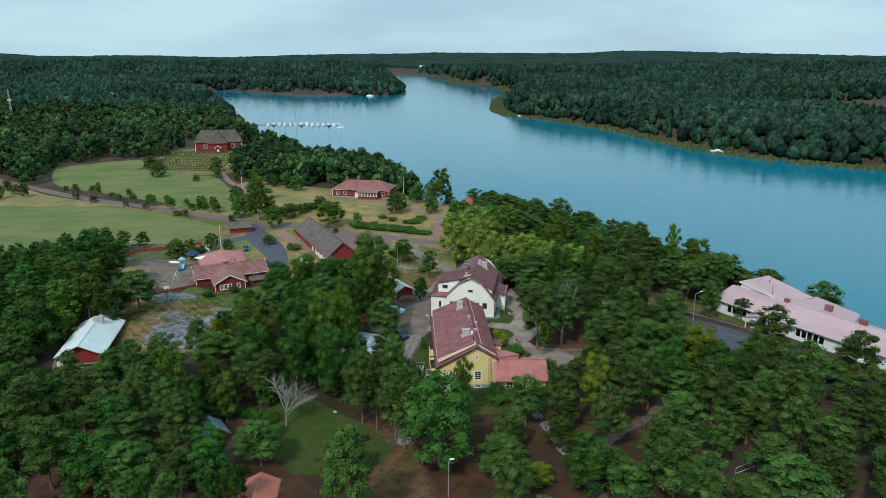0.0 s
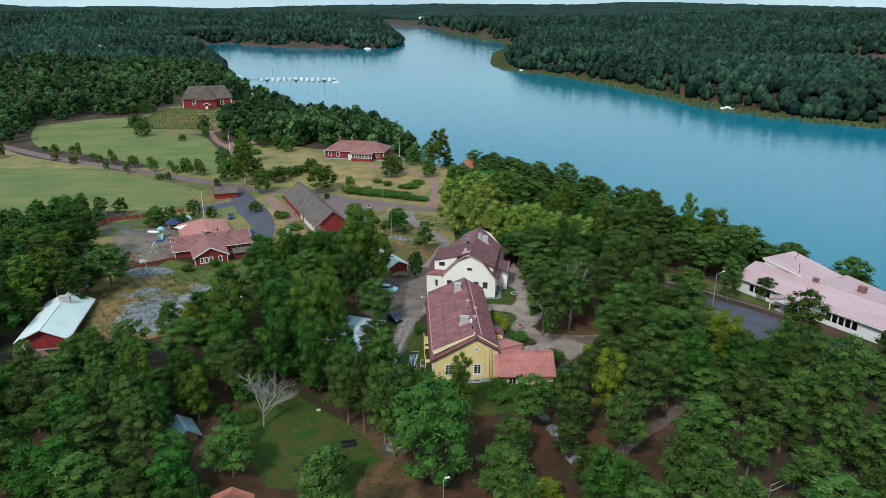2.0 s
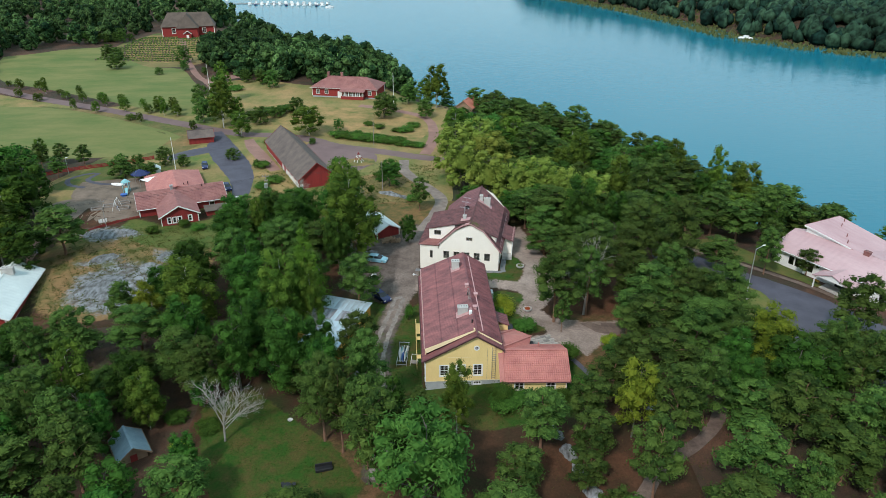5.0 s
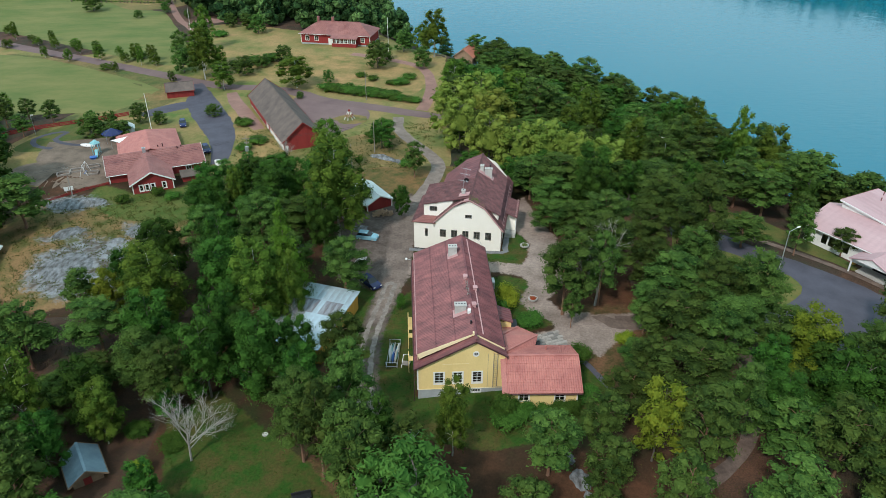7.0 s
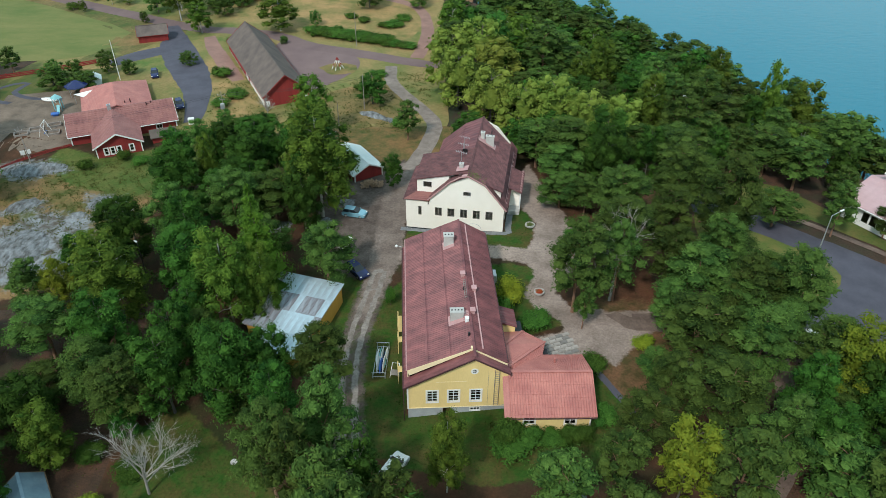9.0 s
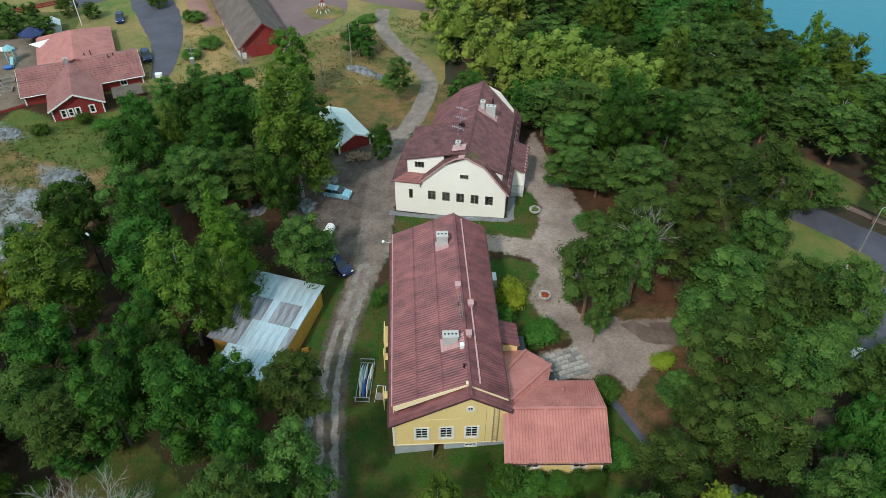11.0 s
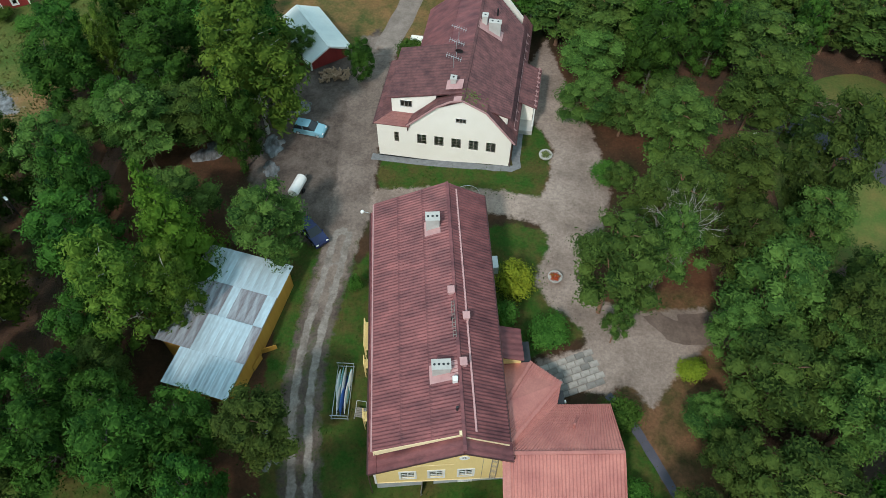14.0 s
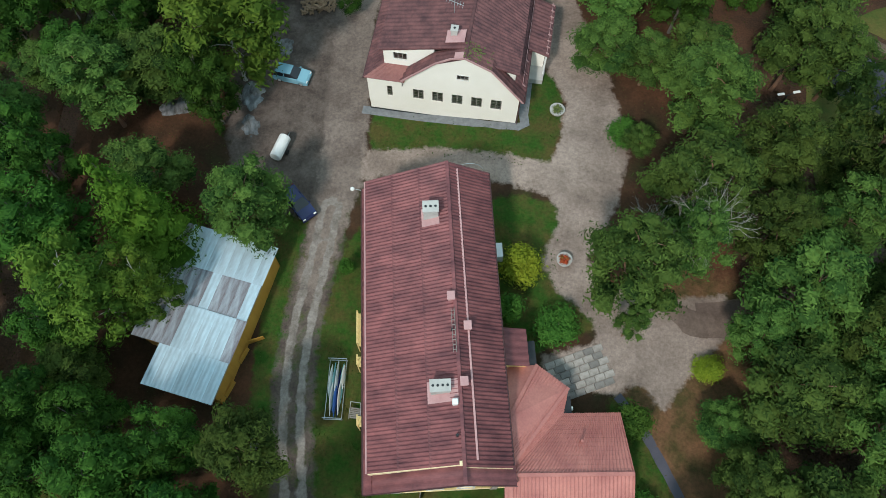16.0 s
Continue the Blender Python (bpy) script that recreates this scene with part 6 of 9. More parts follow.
def white_roof_house():
    h = gable_house("red_cottage", house_at(-81.9, 147.2, -8.0, 11.0), 8.4, 19.0, 3.2, 5.2, RED_WALL, ROOF_WHITE, "red cottage with a pale sheet roof", "house", 1.0, 0.6, -1.5,
                    right=[(17.0, 18.8, 1.2, 2.5)], pitch=0.5, rib=0.025, back=[])
    chimney(h, 0.6, 14.5, 4.8, 6.3, 2.2, 1.0, CONCRETE, 3)
    part("pale_bay", box(-5.0, -3.6, -0.4, 0.0, 0.2, 2.6), WHITE, h)
    return h


def small_hut():
    h = gable_house("garden_hut", house_at(-39.9, 111.6, -6.2, 35.0), 3.4, 4.6, 1.7, 2.9, TIMBER, TIN_BLUE, "small timber hut with a blue-grey roof", "hut", 0.5, 0.1, -0.8, trim_mat=TIMBER, pitch=0.5, rib=0.02, corner=False)
    part("door", box(-0.5, 0.4, -0.05, 0.0, 0.1, 1.6), RED_WALL, h)
    return h


def tile_hut():
    h = gable_house("tiled_hut", house_at(-27.6, 88.6, -5.0, 4.0), 5.0, 7.0, 1.7, 2.9, TIMBER, ROOF_ORANGE, "small hut with an orange tile roof", "hut", 0.4, 0.1, -0.8, trim_mat=TIMBER, pitch=0.25, courses=10, corner=False)
    part("lean_to", box(2.5, 4.4, 3.2, 5.8, -0.3, 1.3), GREY_WOOD, h)
    return h


def wood_shed():
    h = gable_house("wood_shed", house_at(-10.4, 178.6, -2.8, 32.0), 5.4, 9.0, 2.0, 3.3, RED_WALL, ROOF_WHITE, "red wood shed with a pale roof under the trees", "shed", 0.5, 0.1, -0.8, trim_mat=WHITE, pitch=0.4, rib=0.02)
    return h


def log_pile():
    p = thing("log_pile", house_at(-9.6, 175.9, z_at(-9.6, 175.9) + 0.08, 10.0), "heap of split pale firewood on the ground", "firewood")
    bm = rod((-0.3, 0, 0.1), (0.3, 0, 0.1), 0.11, 6)
    first = part("log", bm, TIMBER, p)
    rng = random.Random(11)
    for k in range(110):
        u = rng.uniform(-1.9, 1.9)
        top = 1.0 * (1 - abs(u) / 2.2)
        share("log", first.data, p, Matrix.Translation((u, rng.uniform(-0.9, 0.9), rng.uniform(0, max(0.1, top)))) @ Euler((rng.uniform(-0.5, 0.5), rng.uniform(-0.4, 0.4), rng.uniform(0, 6.28))).to_matrix().to_4x4())
    return p


def small_shed():
    return gable_house("roadside_shed", house_at(-73.6, 262.0, -5.6, 110.0), 5.6, 7.4, 2.2, 3.9, RED_WALL, ROOF_FELT, "small red shed with a dark felt roof by the road", "shed", 0.4, 0.1, -0.8, trim_mat=RED_WALL, pitch=0.8, rib=0.015)


def manor():
    h = gable_house("manor_house", house_at(-23.4, 318.0, -3.6, 80.0), 12.5, 26.0, 4.0, 7.0, RED_WALL, ROOF_REDDISH, "red manor house with a hipped brick-red roof", "house", 0.7, 0.5, -1.0,
                    left=[(2.0, 3.3, 1.3, 2.9), (19.5, 20.8, 1.3, 2.9), (23.0, 24.3, 1.3, 2.9)], hip=6.0, pitch=0.45, courses=14)
    # glazed veranda
    part("veranda", box(-9.0, -6.3, 4.5, 13.5, -0.5, 1.3), RED_WALL, h)
    wins = [(4.7 + i * 1.45, 5.9 + i * 1.45, 1.35, 2.9) for i in range(6)]
    pl = side("y", -9.0, 1)
    part("veranda_wall", wall([(4.5, 1.3), (13.5, 1.3), (13.5, 3.1), (4.5, 3.1)], wins, pl, 0.12), WHITE, h)
    for q in wins:
        window(h, *q, pl, 2, 2, 0.0, deep=0.06)
    part("veranda_roof", ribbed((-9.5, 4.0, 3.1), (-9.5, 14.0, 3.1), (-6.2, 14.0, 4.1), (-6.2, 4.0, 4.1), 0.45, 0.03, 0.1), ROOF_REDDISH, h)
    part("front_door", box(-6.4, -6.26, 14.3, 15.6, -0.2, 2.4), WHITE, h)
    part("steps", box(-8.0, -6.4, 14.0, 16.0, -0.6, -0.1), CONCRETE, h)
    for y in (15.5, 21.0):
        chimney(h, 0.0, y, 6.2, 8.6, 1.0, 0.8, ROOF_REDDISH, 2)
    return h


def orange_hut():
    return gable_house("boathouse", house_at(9.0, 296.5, -5.2, -20.0), 6.5, 9.0, 2.2, 4.6, TIMBER, ROOF_ORANGE, "small shore house with an orange tile roof", "house", 0.4, 0.1, -1.0, trim_mat=TIMBER, pitch=0.4, courses=10)


def church():
    m = house_at(-146.5, 462.0, -3.2, 14.0)
    h = thing("wooden_church", m, "dark red wooden cross church with steep grey-brown shingle roofs", "church")
    E, R = 5.8, 13.0
    # arms: along x and along y, with hipped shingle roofs
    wins = [(-9.0, -7.2, 2.0, 4.6), (8.0, 9.8, 2.0, 4.6)]
    fp = side("x", 4.0, 1)
    part("long_wall", wall([(-14.5, -1.5), (14.5, -1.5), (14.5, E), (-14.5, E)], wins, fp, 0.3), RED_WALL, h)
    for q in wins:
        window(h, *q, fp, 2, 3, 0.2)
    part("long_wall", box(-14.5, 14.5, 15.7, 16.0, -1.5, E), RED_WALL, h)
    for x in (-14.5, 14.2):
        part("end_wall", box(x, x + 0.3, 4.3, 15.7, -1.5, E), RED_WALL, h)
    t = dict(pitch=0.9, high=0.02, thick=0.15, courses=16)
    for y, ym in ((3.3, 10.0), (16.7, 10.0)):
        part("roof", ribbed((-15.3, y, E - 0.2), (15.3, y, E - 0.2), (11.0, ym, R), (-11.0, ym, R), **t), ROOF_SHINGLE, h)
    for s in (-1, 1):
        part("roof", slab([(s * 15.3, 3.3, E - 0.2), (s * 15.3, 16.7, E - 0.2), (s * 11.0, 10.0, R)], 0.15), ROOF_SHINGLE, h)
        part("transept_wall", box(s * 5.6 - 0.15, s * 5.6 + 0.15, -2.5, 4.0, -1.5, E), RED_WALL, h)
        part("transept_roof", ribbed((s * 6.4, -3.3, E - 0.2), (s * 6.4, 4.0, E - 0.2), (0, 10.0, R + 0.1), (0, 0.5, R + 0.1), **t), ROOF_SHINGLE, h)
    part("transept_wall", box(-5.6, 5.6, -2.5, -2.2, -1.5, E), RED_WALL, h)
    part("transept_roof", slab([(-6.4, -3.3, E - 0.2), (6.4, -3.3, E - 0.2), (0, 0.5, R + 0.1)], 0.15), ROOF_SHINGLE, h)
    p = part("porch", box(-1.9, 1.9, -4.6, -2.5, -1.5, 2.8), RED_WALL, h)
    for s in (-1, 1):
        part("porch_roof", ribbed((s * 2.3, -5.0, 2.7), (s * 2.3, -2.4, 2.7), (0, -2.4, 4.3), (0, -5.0, 4.3), 0.5, 0.02, 0.1), ROOF_SHINGLE, h)
        part("porch_trim", beam((s * 2.3, -5.05, 2.7), (0, -5.05, 4.3), 0.06, 0.3), WHITE, h)
    part("porch_door", box(-0.7, 0.7, -4.68, -4.6, -0.8, 2.0), WHITE, h)
    part("spire_pole", rod((0, 10, R), (0, 10, R + 5), 0.12, 6, r2=0.04), DARK_METAL, h)
    for s in (-1, 1):
        part("corner_board", box(s * 14.5 - 0.2, s * 14.5 + 0.2, 3.95, 4.2, -1, E), WHITE, h)
    return h


ochre_shed()
red_house()
barn()
school()
white_roof_house()
small_hut()
tile_hut()
wood_shed()
log_pile()
small_shed()
manor()
orange_hut()
church()


# ---- trees ----
_ico = bmesh.new()
bmesh.ops.create_icosphere(_ico, subdivisions=1, radius=1.0)
ICO_V = np.array([v.co[:] for v in _ico.verts])
ICO_F = np.array([[v.index for v in f.verts] for f in _ico.faces])
_ico.free()
_ico = bmesh.new()
bmesh.ops.create_icosphere(_ico, subdivisions=2, radius=1.0)
ICO2_V = np.array([v.co[:] for v in _ico.verts])
ICO2_F = np.array([[v.index for v in f.verts] for f in _ico.faces])
_ico.free()


def crown_mesh(name, clumps, n, leaf, material, seed, core=0.66, droop=0.0, up=0.25, slim=0.5):
    """Leaves scattered over and in the clumps (x, y, z, rx, ry, rz), with a dense uneven heart inside each; every clump has a tone of its own."""
    rng = np.random.RandomState(seed)
    verts, faces, count = [], [], 0
    c = np.array(clumps, float)
    tone = rng.rand(len(c))
    area = (c[:, 3] * c[:, 4] + c[:, 3] * c[:, 5] + c[:, 4] * c[:, 5])
    for q in c:
        r = core * (1 + 0.22 * rng.randn(len(ICO_V), 1).clip(-1.5, 1.5))
        verts.append(q[:3] + ICO_V * r * q[3:])
        faces += [tuple(f + count) for f in ICO_F]
        count += len(ICO_V)
    pick = rng.choice(len(c), n, p=area / area.sum())
    d = rng.randn(n, 3)
    d[:, 2] = d[:, 2] + up * 2
    d /= np.linalg.norm(d, axis=1)[:, None]
    q = c[pick]
    # shoots stand out from the clump in small tufts
    tuft = 1 + 0.16 * np.sin(d[:, 0] * 9 + pick) * np.sin(d[:, 1] * 9 + 2.0 * pick) + 0.10 * np.sin(d[:, 2] * 11 + 3.0 * pick)
    at = q[:, :3] + d * q[:, 3:] * (rng.uniform(0.74, 1.10, n) * tuft)[:, None]
    nrm = d * 0.9 + rng.randn(n, 3) * 0.30 + np.array([0, 0, 0.35])
    nrm /= np.linalg.norm(nrm, axis=1)[:, None]
    t = np.cross(nrm, rng.randn(n, 3))
    t[:, 2] -= droop
    t /= np.linalg.norm(t, axis=1)[:, None] + 1e-9
    b = np.cross(nrm, t)
    s = leaf * rng.uniform(0.55, 1.35, (n, 1))
    spray = np.stack([at - t * s * 0.8 - b * s * slim, at + t * s * 1.2 + nrm * s * 0.3, at - t * s * 0.6 + b * s * slim], 1).reshape(-1, 3)
    verts.append(spray)
    faces += [(count + 3 * i, count + 3 * i + 1, count + 3 * i + 2) for i in range(n)]
    me = mesh_from(name, np.vstack(verts), faces, material)
    me.attributes.new("tone", "FLOAT", "POINT").data.foreach_set("value", np.concatenate([np.repeat(tone, len(ICO_V)), np.repeat(tone[pick], 3)]).astype(np.float32))
    return me


def trunk_mesh(name, h, r, material, seed, limbs=(), lean=0.3):
    """A tapered, slightly crooked trunk with limbs out to the given points."""
    rng = random.Random(seed)
    bm = bmesh.new()
    p, pts = Vector((0, 0, -0.6)), []
    for k in range(7):
        pts.append(p.copy())
        p = p + Vector((rng.uniform(-1, 1) * lean * 0.35, rng.uniform(-1, 1) * lean * 0.35, (h + 0.6) / 6))
    for k in range(6):
        rod(pts[k], pts[k + 1], r * (1 - k / 7) * (1.25 if k == 0 else 1), 7, bm, r * (1 - (k + 1) / 7))
    for q in limbs:
        q = Vector(q)
        z = max(h * 0.3, q.z - 0.45 * math.hypot(q.x, q.y) - 0.3)
        k = min(5, int((z + 0.6) / (h + 0.6) * 6))
        f = (z + 0.6) / (h + 0.6) * 6 - k
        a = pts[k].lerp(pts[k + 1], min(1, max(0, f)))
        mid = a.lerp(q, 0.5) + Vector((0, 0, 0.25))
        rod(a, mid, r * 0.32, 5, bm, r * 0.22)
        rod(mid, q, r * 0.22, 5, bm, r * 0.06)
    me = bpy.data.meshes.new(name)
    bm.to_mesh(me)
    bm.free()
    me.materials.append(material)
    return me


def pine_clumps(rng, r=3.3, h=13.5, n=46, low=0.34):
    """Boughs of needles: flat pads held out on limbs, smaller and closer towards the top."""
    out = [(rng.uniform(-0.3, 0.3), rng.uniform(-0.3, 0.3), h - 0.7, 0.85, 0.85, 0.8), (0, 0, h * 0.66, r * 0.42, r * 0.42, h * 0.15)]
    lobes = [rng.uniform(0.78, 1.14) for _ in range(7)]
    for k in range(n):
        f = (k + 0.5) / n
        z = h * (low + (0.94 - low) * f)
        a = k * 2.4 + rng.uniform(-0.5, 0.5)
        full = r * math.sqrt(max(0.06, 1 - ((f - 0.30) / 0.76) ** 2)) * lobes[int((a % 6.2832) / 6.2832 * 7) % 7]
        reach = full * rng.choice((0.5, 0.7, 0.85, 0.94)) * rng.uniform(0.92, 1.04)
        s = rng.uniform(0.75, 1.2) * (1.08 - 0.3 * f)
        out.append((reach * math.cos(a), reach * math.sin(a), z + rng.uniform(-0.5, 0.5), s * 1.1, s * 1.1, s * 0.7))
    return out


def broad_clumps(rng, r=3.8, h=12.5, n=44, low=0.16, tall=1.0):
    """Leafy boughs all round a full heart, in uneven lobes."""
    out = [(0, 0, h * 0.55, r * 0.62, r * 0.62, h * 0.30)]
    lobes = [rng.uniform(0.8, 1.15) for _ in range(6)]
    for k in range(n):
        f = (k + 0.5) / n
        z = h * (low + (0.95 - low) * f)
        e = (z - h * 0.48) / (h * 0.52)
        a = k * 2.4 + rng.uniform(-0.6, 0.6)
        reach = r * math.sqrt(max(0.05, 1 - e * e)) * rng.uniform(0.62, 0.92) * lobes[int((a % 6.2832) / 6.2832 * 6) % 6]
        s = rng.uniform(0.7, 1.25) * r / 3.8
        out.append((reach * math.cos(a), reach * math.sin(a), z, s, s, s * rng.uniform(0.7, 0.95) * tall))
    return out


def spruce_clumps(rng, r=2.9, h=13.0, n=26):
    out = []
    for k in range(n):
        f = k / n
        z = h * (0.08 + 0.88 * f)
        rad = r * (1 - f) + 0.2
        a = k * 2.4
        out.append((rad * 0.55 * math.cos(a), rad * 0.55 * math.sin(a), z, rad * 0.62, rad * 0.62, 0.65))
    return out


def shrub_clumps(rng, r=1.6, h=2.4, n=9):
    return [(r * 0.5 * math.cos(k * 2.4) * rng.uniform(0.4, 1.1), r * 0.5 * math.sin(k * 2.4) * rng.uniform(0.4, 1.1), h * rng.uniform(0.3, 0.72), r * 0.55, r * 0.55, h * 0.32) for k in range(n)]


KINDS = {}


def kind(key, name, label, clumps, variants, leaves, leaf, material, bark, trunk_r, h, wide, category="tree", **more):
    """Prepares the meshes of a kind of tree; far ones get fewer, larger leaves."""
    KINDS[key] = dict(name=name, label=label, category=category, h=h, wide=wide, made={}, near=[], mid=[], far=[])
    for v in range(variants):
        rng = random.Random(hash_of(key) + v)
        c = clumps(rng)
        limbs = [(q[0] * 0.8, q[1] * 0.8, q[2] - 0.2) for q in c[1:] if math.hypot(q[0], q[1]) > 0.6][::4]
        t = trunk_mesh("trunk", h * 0.9, trunk_r, bark, hash_of(key) + v, limbs)
        KINDS[key]["near"].append((t, crown_mesh("crown", c, leaves, leaf, material, hash_of(key) + v, **more)))
        KINDS[key]["mid"].append((t, crown_mesh("crown", c, int(leaves / 2.4), leaf * 1.42, material, hash_of(key) + v + 50, **more)))
        KINDS[key]["far"].append((t, crown_mesh("crown", c, leaves // 4, leaf * 1.8, material, hash_of(key) + v + 90, **more)))


def hash_of(s):
    return sum(ord(ch) * (i + 7) for i, ch in enumerate(s))


kind("pine", "pine_tree", "Scots pine with a mid-green clumped crown", lambda g: pine_clumps(g), 6, 7000, 0.150, LEAF_PINE, BARK_PINE, 0.20, 13.5, 3.7, up=0.45)
kind("broad", "broadleaf_tree", "broadleaf tree with a full green crown", lambda g: broad_clumps(g), 6, 7000, 0.162, LEAF_BROAD, BARK_GREY, 0.20, 12.5, 4.2)
kind("ash", "garden_tree", "rounded garden tree with mid-green leaves", lambda g: broad_clumps(g, 3.6, 12.0, 40, 0.12), 4, 6400, 0.17, LEAF_ASH_HAZED, BARK_GREY, 0.18, 12.0, 4.0)
kind("birch", "birch_tree", "birch with hanging yellow-green foliage", lambda g: broad_clumps(g, 3.3, 14.0, 44, 0.2, 1.1), 4, 6600, 0.165, LEAF_BIRCH, BARK_BIRCH, 0.15, 14.0, 3.7, droop=0.3)
kind("yellow", "yellowing_tree", "tree with yellow-green leaves", lambda g: broad_clumps(g, 3.0, 11.0, 30), 3, 6000, 0.16, LEAF_YELLOW, BARK_GREY, 0.12, 11.0, 3.4)
kind("pale", "willow_tree", "large rounded tree with pale green leaves", lambda g: broad_clumps(g, 4.6, 13.0, 46), 3, 6400, 0.18, LEAF_PALE, BARK_GREY, 0.25, 13.0, 5.1, droop=0.3)
kind("maple", "maple_tree", "dense maple with fresh green leaves", lambda g: broad_clumps(g, 4.4, 14.0, 50, 0.12), 2, 9500, 0.165, LEAF_BRIGHT, BARK_GREY, 0.22, 14.0, 4.9)
kind("spruce", "spruce_tree", "dark green conical spruce tree", spruce_clumps, 2, 5200, 0.165, LEAF_SPRUCE, BARK_GREY, 0.17, 13.0, 3.2, droop=0.5, up=0.1)
kind("larch", "larch_tree", "conifer with soft bright green boughs", lambda g: spruce_clumps(g, 4.0, 17.0, 34), 1, 10000, 0.165, LEAF_LARCH, BARK_GREY, 0.2, 17.0, 4.1, droop=0.5, up=0.1)
kind("shrub", "shrub", "rounded shrub with green leaves", shrub_clumps, 3, 2200, 0.11, LEAF_SHRUB, BARK_GREY, 0.05, 2.4, 1.6, "shrub")
kind("gold_shrub", "golden_shrub", "rounded shrub with yellow-green leaves", shrub_clumps, 2, 2600, 0.10, LEAF_GOLD, BARK_GREY, 0.05, 2.4, 1.6, "shrub")

TREES = []
GROUPS = {"pine": "pines", "broad": "broadleaf trees", "ash": "garden trees", "birch": "birches", "shrub": "shrubs", "spruce": "spruces", "pale": "pale trees"}
_pick = random.Random(21)


def plant(key, x, y, r=1.0, tall=1.0, far=False, z=None):
    """Puts up a tree of a kind; r and tall scale its crown and its height."""
    k = KINDS[key]
    v = _pick.randrange(len(k["near"]))
    tier = "near" if abs(x) < 50 and 112 < y < 180 else "mid" if y < 215 and abs(x) < 75 else "far"
    z = z_at(x, y) - 0.05 if z is None else z
    m = Matrix.Translation((x, y, z)) @ Matrix.Rotation(_pick.uniform(0, 6.28), 4, "Z") @ Matrix.Diagonal((r, r, tall, 1))
    slot = (v, tier)
    if slot in k["made"]:
        ob = copy_thing(k["made"][slot], m)
    else:
        ob = new(k["name"])
        tagged(ob, k["label"], k["category"], GROUPS.get(key, ""))
        for nm, me in zip(("trunk", "crown"), k[tier][v]):
            c = new(nm, me)
            c.parent = ob
        k["made"][slot] = ob
        ob.matrix_basis = m
    TREES.append((x, y, 3.4 * r))
    return ob


# trees told apart round the houses: x, y, radius of the crown, height of the top
TALL_PINES = [(-13.4, 147.6, 4, 8.4), (-10.8, 125.6, 3.4, 9.8), (-14.3, 113, 3.3, 12.2), (-33.4, 123, 3.4, 7.8), (-37.9, 126, 3.4, 6.6), (-26.4, 132.4, 2.8, 7.4), (-9, 115.6, 3.3, 12.6), (-8, 107, 3.2, 11.4), (-6.4, 103.6, 3.2, 12.2), (-11.5, 110.4, 2.8, 10),
              (-1.5, 106.6, 2.9, 9.6), (-38.3, 166.4, 3, 1.4), (-29.1, 160, 4.2, 11), (-37.8, 156.6, 3.9, 7.4), (-44, 105.6, 3.9, 6), (-29.5, 101, 3.6, 4.2), (-60, 110.8, 4, 4.4), (-52.8, 112.6, 3.9, 10.4), (-61, 136.8, 3.8, 4), (-57.6, 122, 3.4, 6.6)]
TALL_PINES += [(31, 109, 3.9, 11.6), (14.2, 109.2, 3.5, 8.2), (20.2, 111.8, 2.7, 8), (20.4, 106.6, 2.9, 10.2), (25.2, 118.2, 2.8, 8.4), (33.2, 130.4, 4, 12.2), (28.3, 127.8, 2.8, 9.2), (39, 126.4, 3.9, 14.2), (20.2, 139.8, 4.1, 12.2), (27.2, 147.6, 4.7, 13.8),
              (38, 101.4, 4.1, 12.8), (35.2, 138.4, 4.3, 13.2), (40.2, 134.9, 3.4, 13.4), (29.6, 158.4, 4.6, 12.4), (39.6, 163.8, 4, 12.2), (44, 162.6, 3.8, 9.6), (55.2, 161.8, 3.5, 9.2), (22, 166.8, 4.1, 13.2), (33.4, 144.2, 3.4, 11.4), (43.3, 152, 4.3, 15)]
TALL_PINES += [(71.8, 159.4, 2.8, 4.6), (44.2, 138.6, 3.6, 12.2), (43.2, 130.4, 3.4, 11), (60.4, 127.4, 3.9, 11), (61.8, 111.8, 4.5, 12.2), (71, 119.5, 4.2, 10), (53.8, 107, 3.6, 9.6), (45.6, 107.8, 3.7, 10.4), (35.2, 96.2, 3.6, 10.2), (32.4, 86.6, 4.2, 9.6), (48, 84, 4.6, 11.8), (25.9, 94.9, 2.7, 5.6),
              (20.4, 94.7, 2.7, 6.8), (11, 102.2, 3.2, 7.8), (30.8, 163.6, 3.4, 9.4)]
LEAFY_TREES = [(-20.9, 123.6, 3.9, 11), (-17, 126.4, 3, 8.4), (-28.7, 124.8, 3.6, 9.4), (-24.4, 128.4, 3.1, 7.2), (-28.6, 129.2, 3, 9.8), (-4.8, 110.2, 2.3, 9.2), (-28, 167.2, 3.6, 6.8), (-18.4, 160, 4.2, 11.4), (-54.2, 99.3, 3.9, 3), (-30.4, 89, 2.4, 4.2),
               (41.5, 114.6, 3.7, 11.4), (-5.8, 175.2, 2.6, 4.8)]
BIRCHES = [(-24.6, 138, 4.2, 13.4), (-20.2, 139.2, 2.4, 11), (-40.8, 140.4, 4, 8.4), (-43.9, 147, 4.6, 7), (-16.8, 165.6, 4.8, 14.8), (-50.2, 118.8, 3, 9.2), (-40.4, 118.8, 2.9, 4.2), (3.4, 112.6, 3.3, 9.6)]
YELLOW_TREES = [(26.2, 110.8, 3.3, 11.4), (48.6, 123.8, 3.9, 12), (14.6, 92.9, 2.4, 1.6)]
LARCHES = [(-22, 145.2, 4.3, 16.6)]
MAPLES = [(-0.6, 98.2, 5.8, 13.4)]
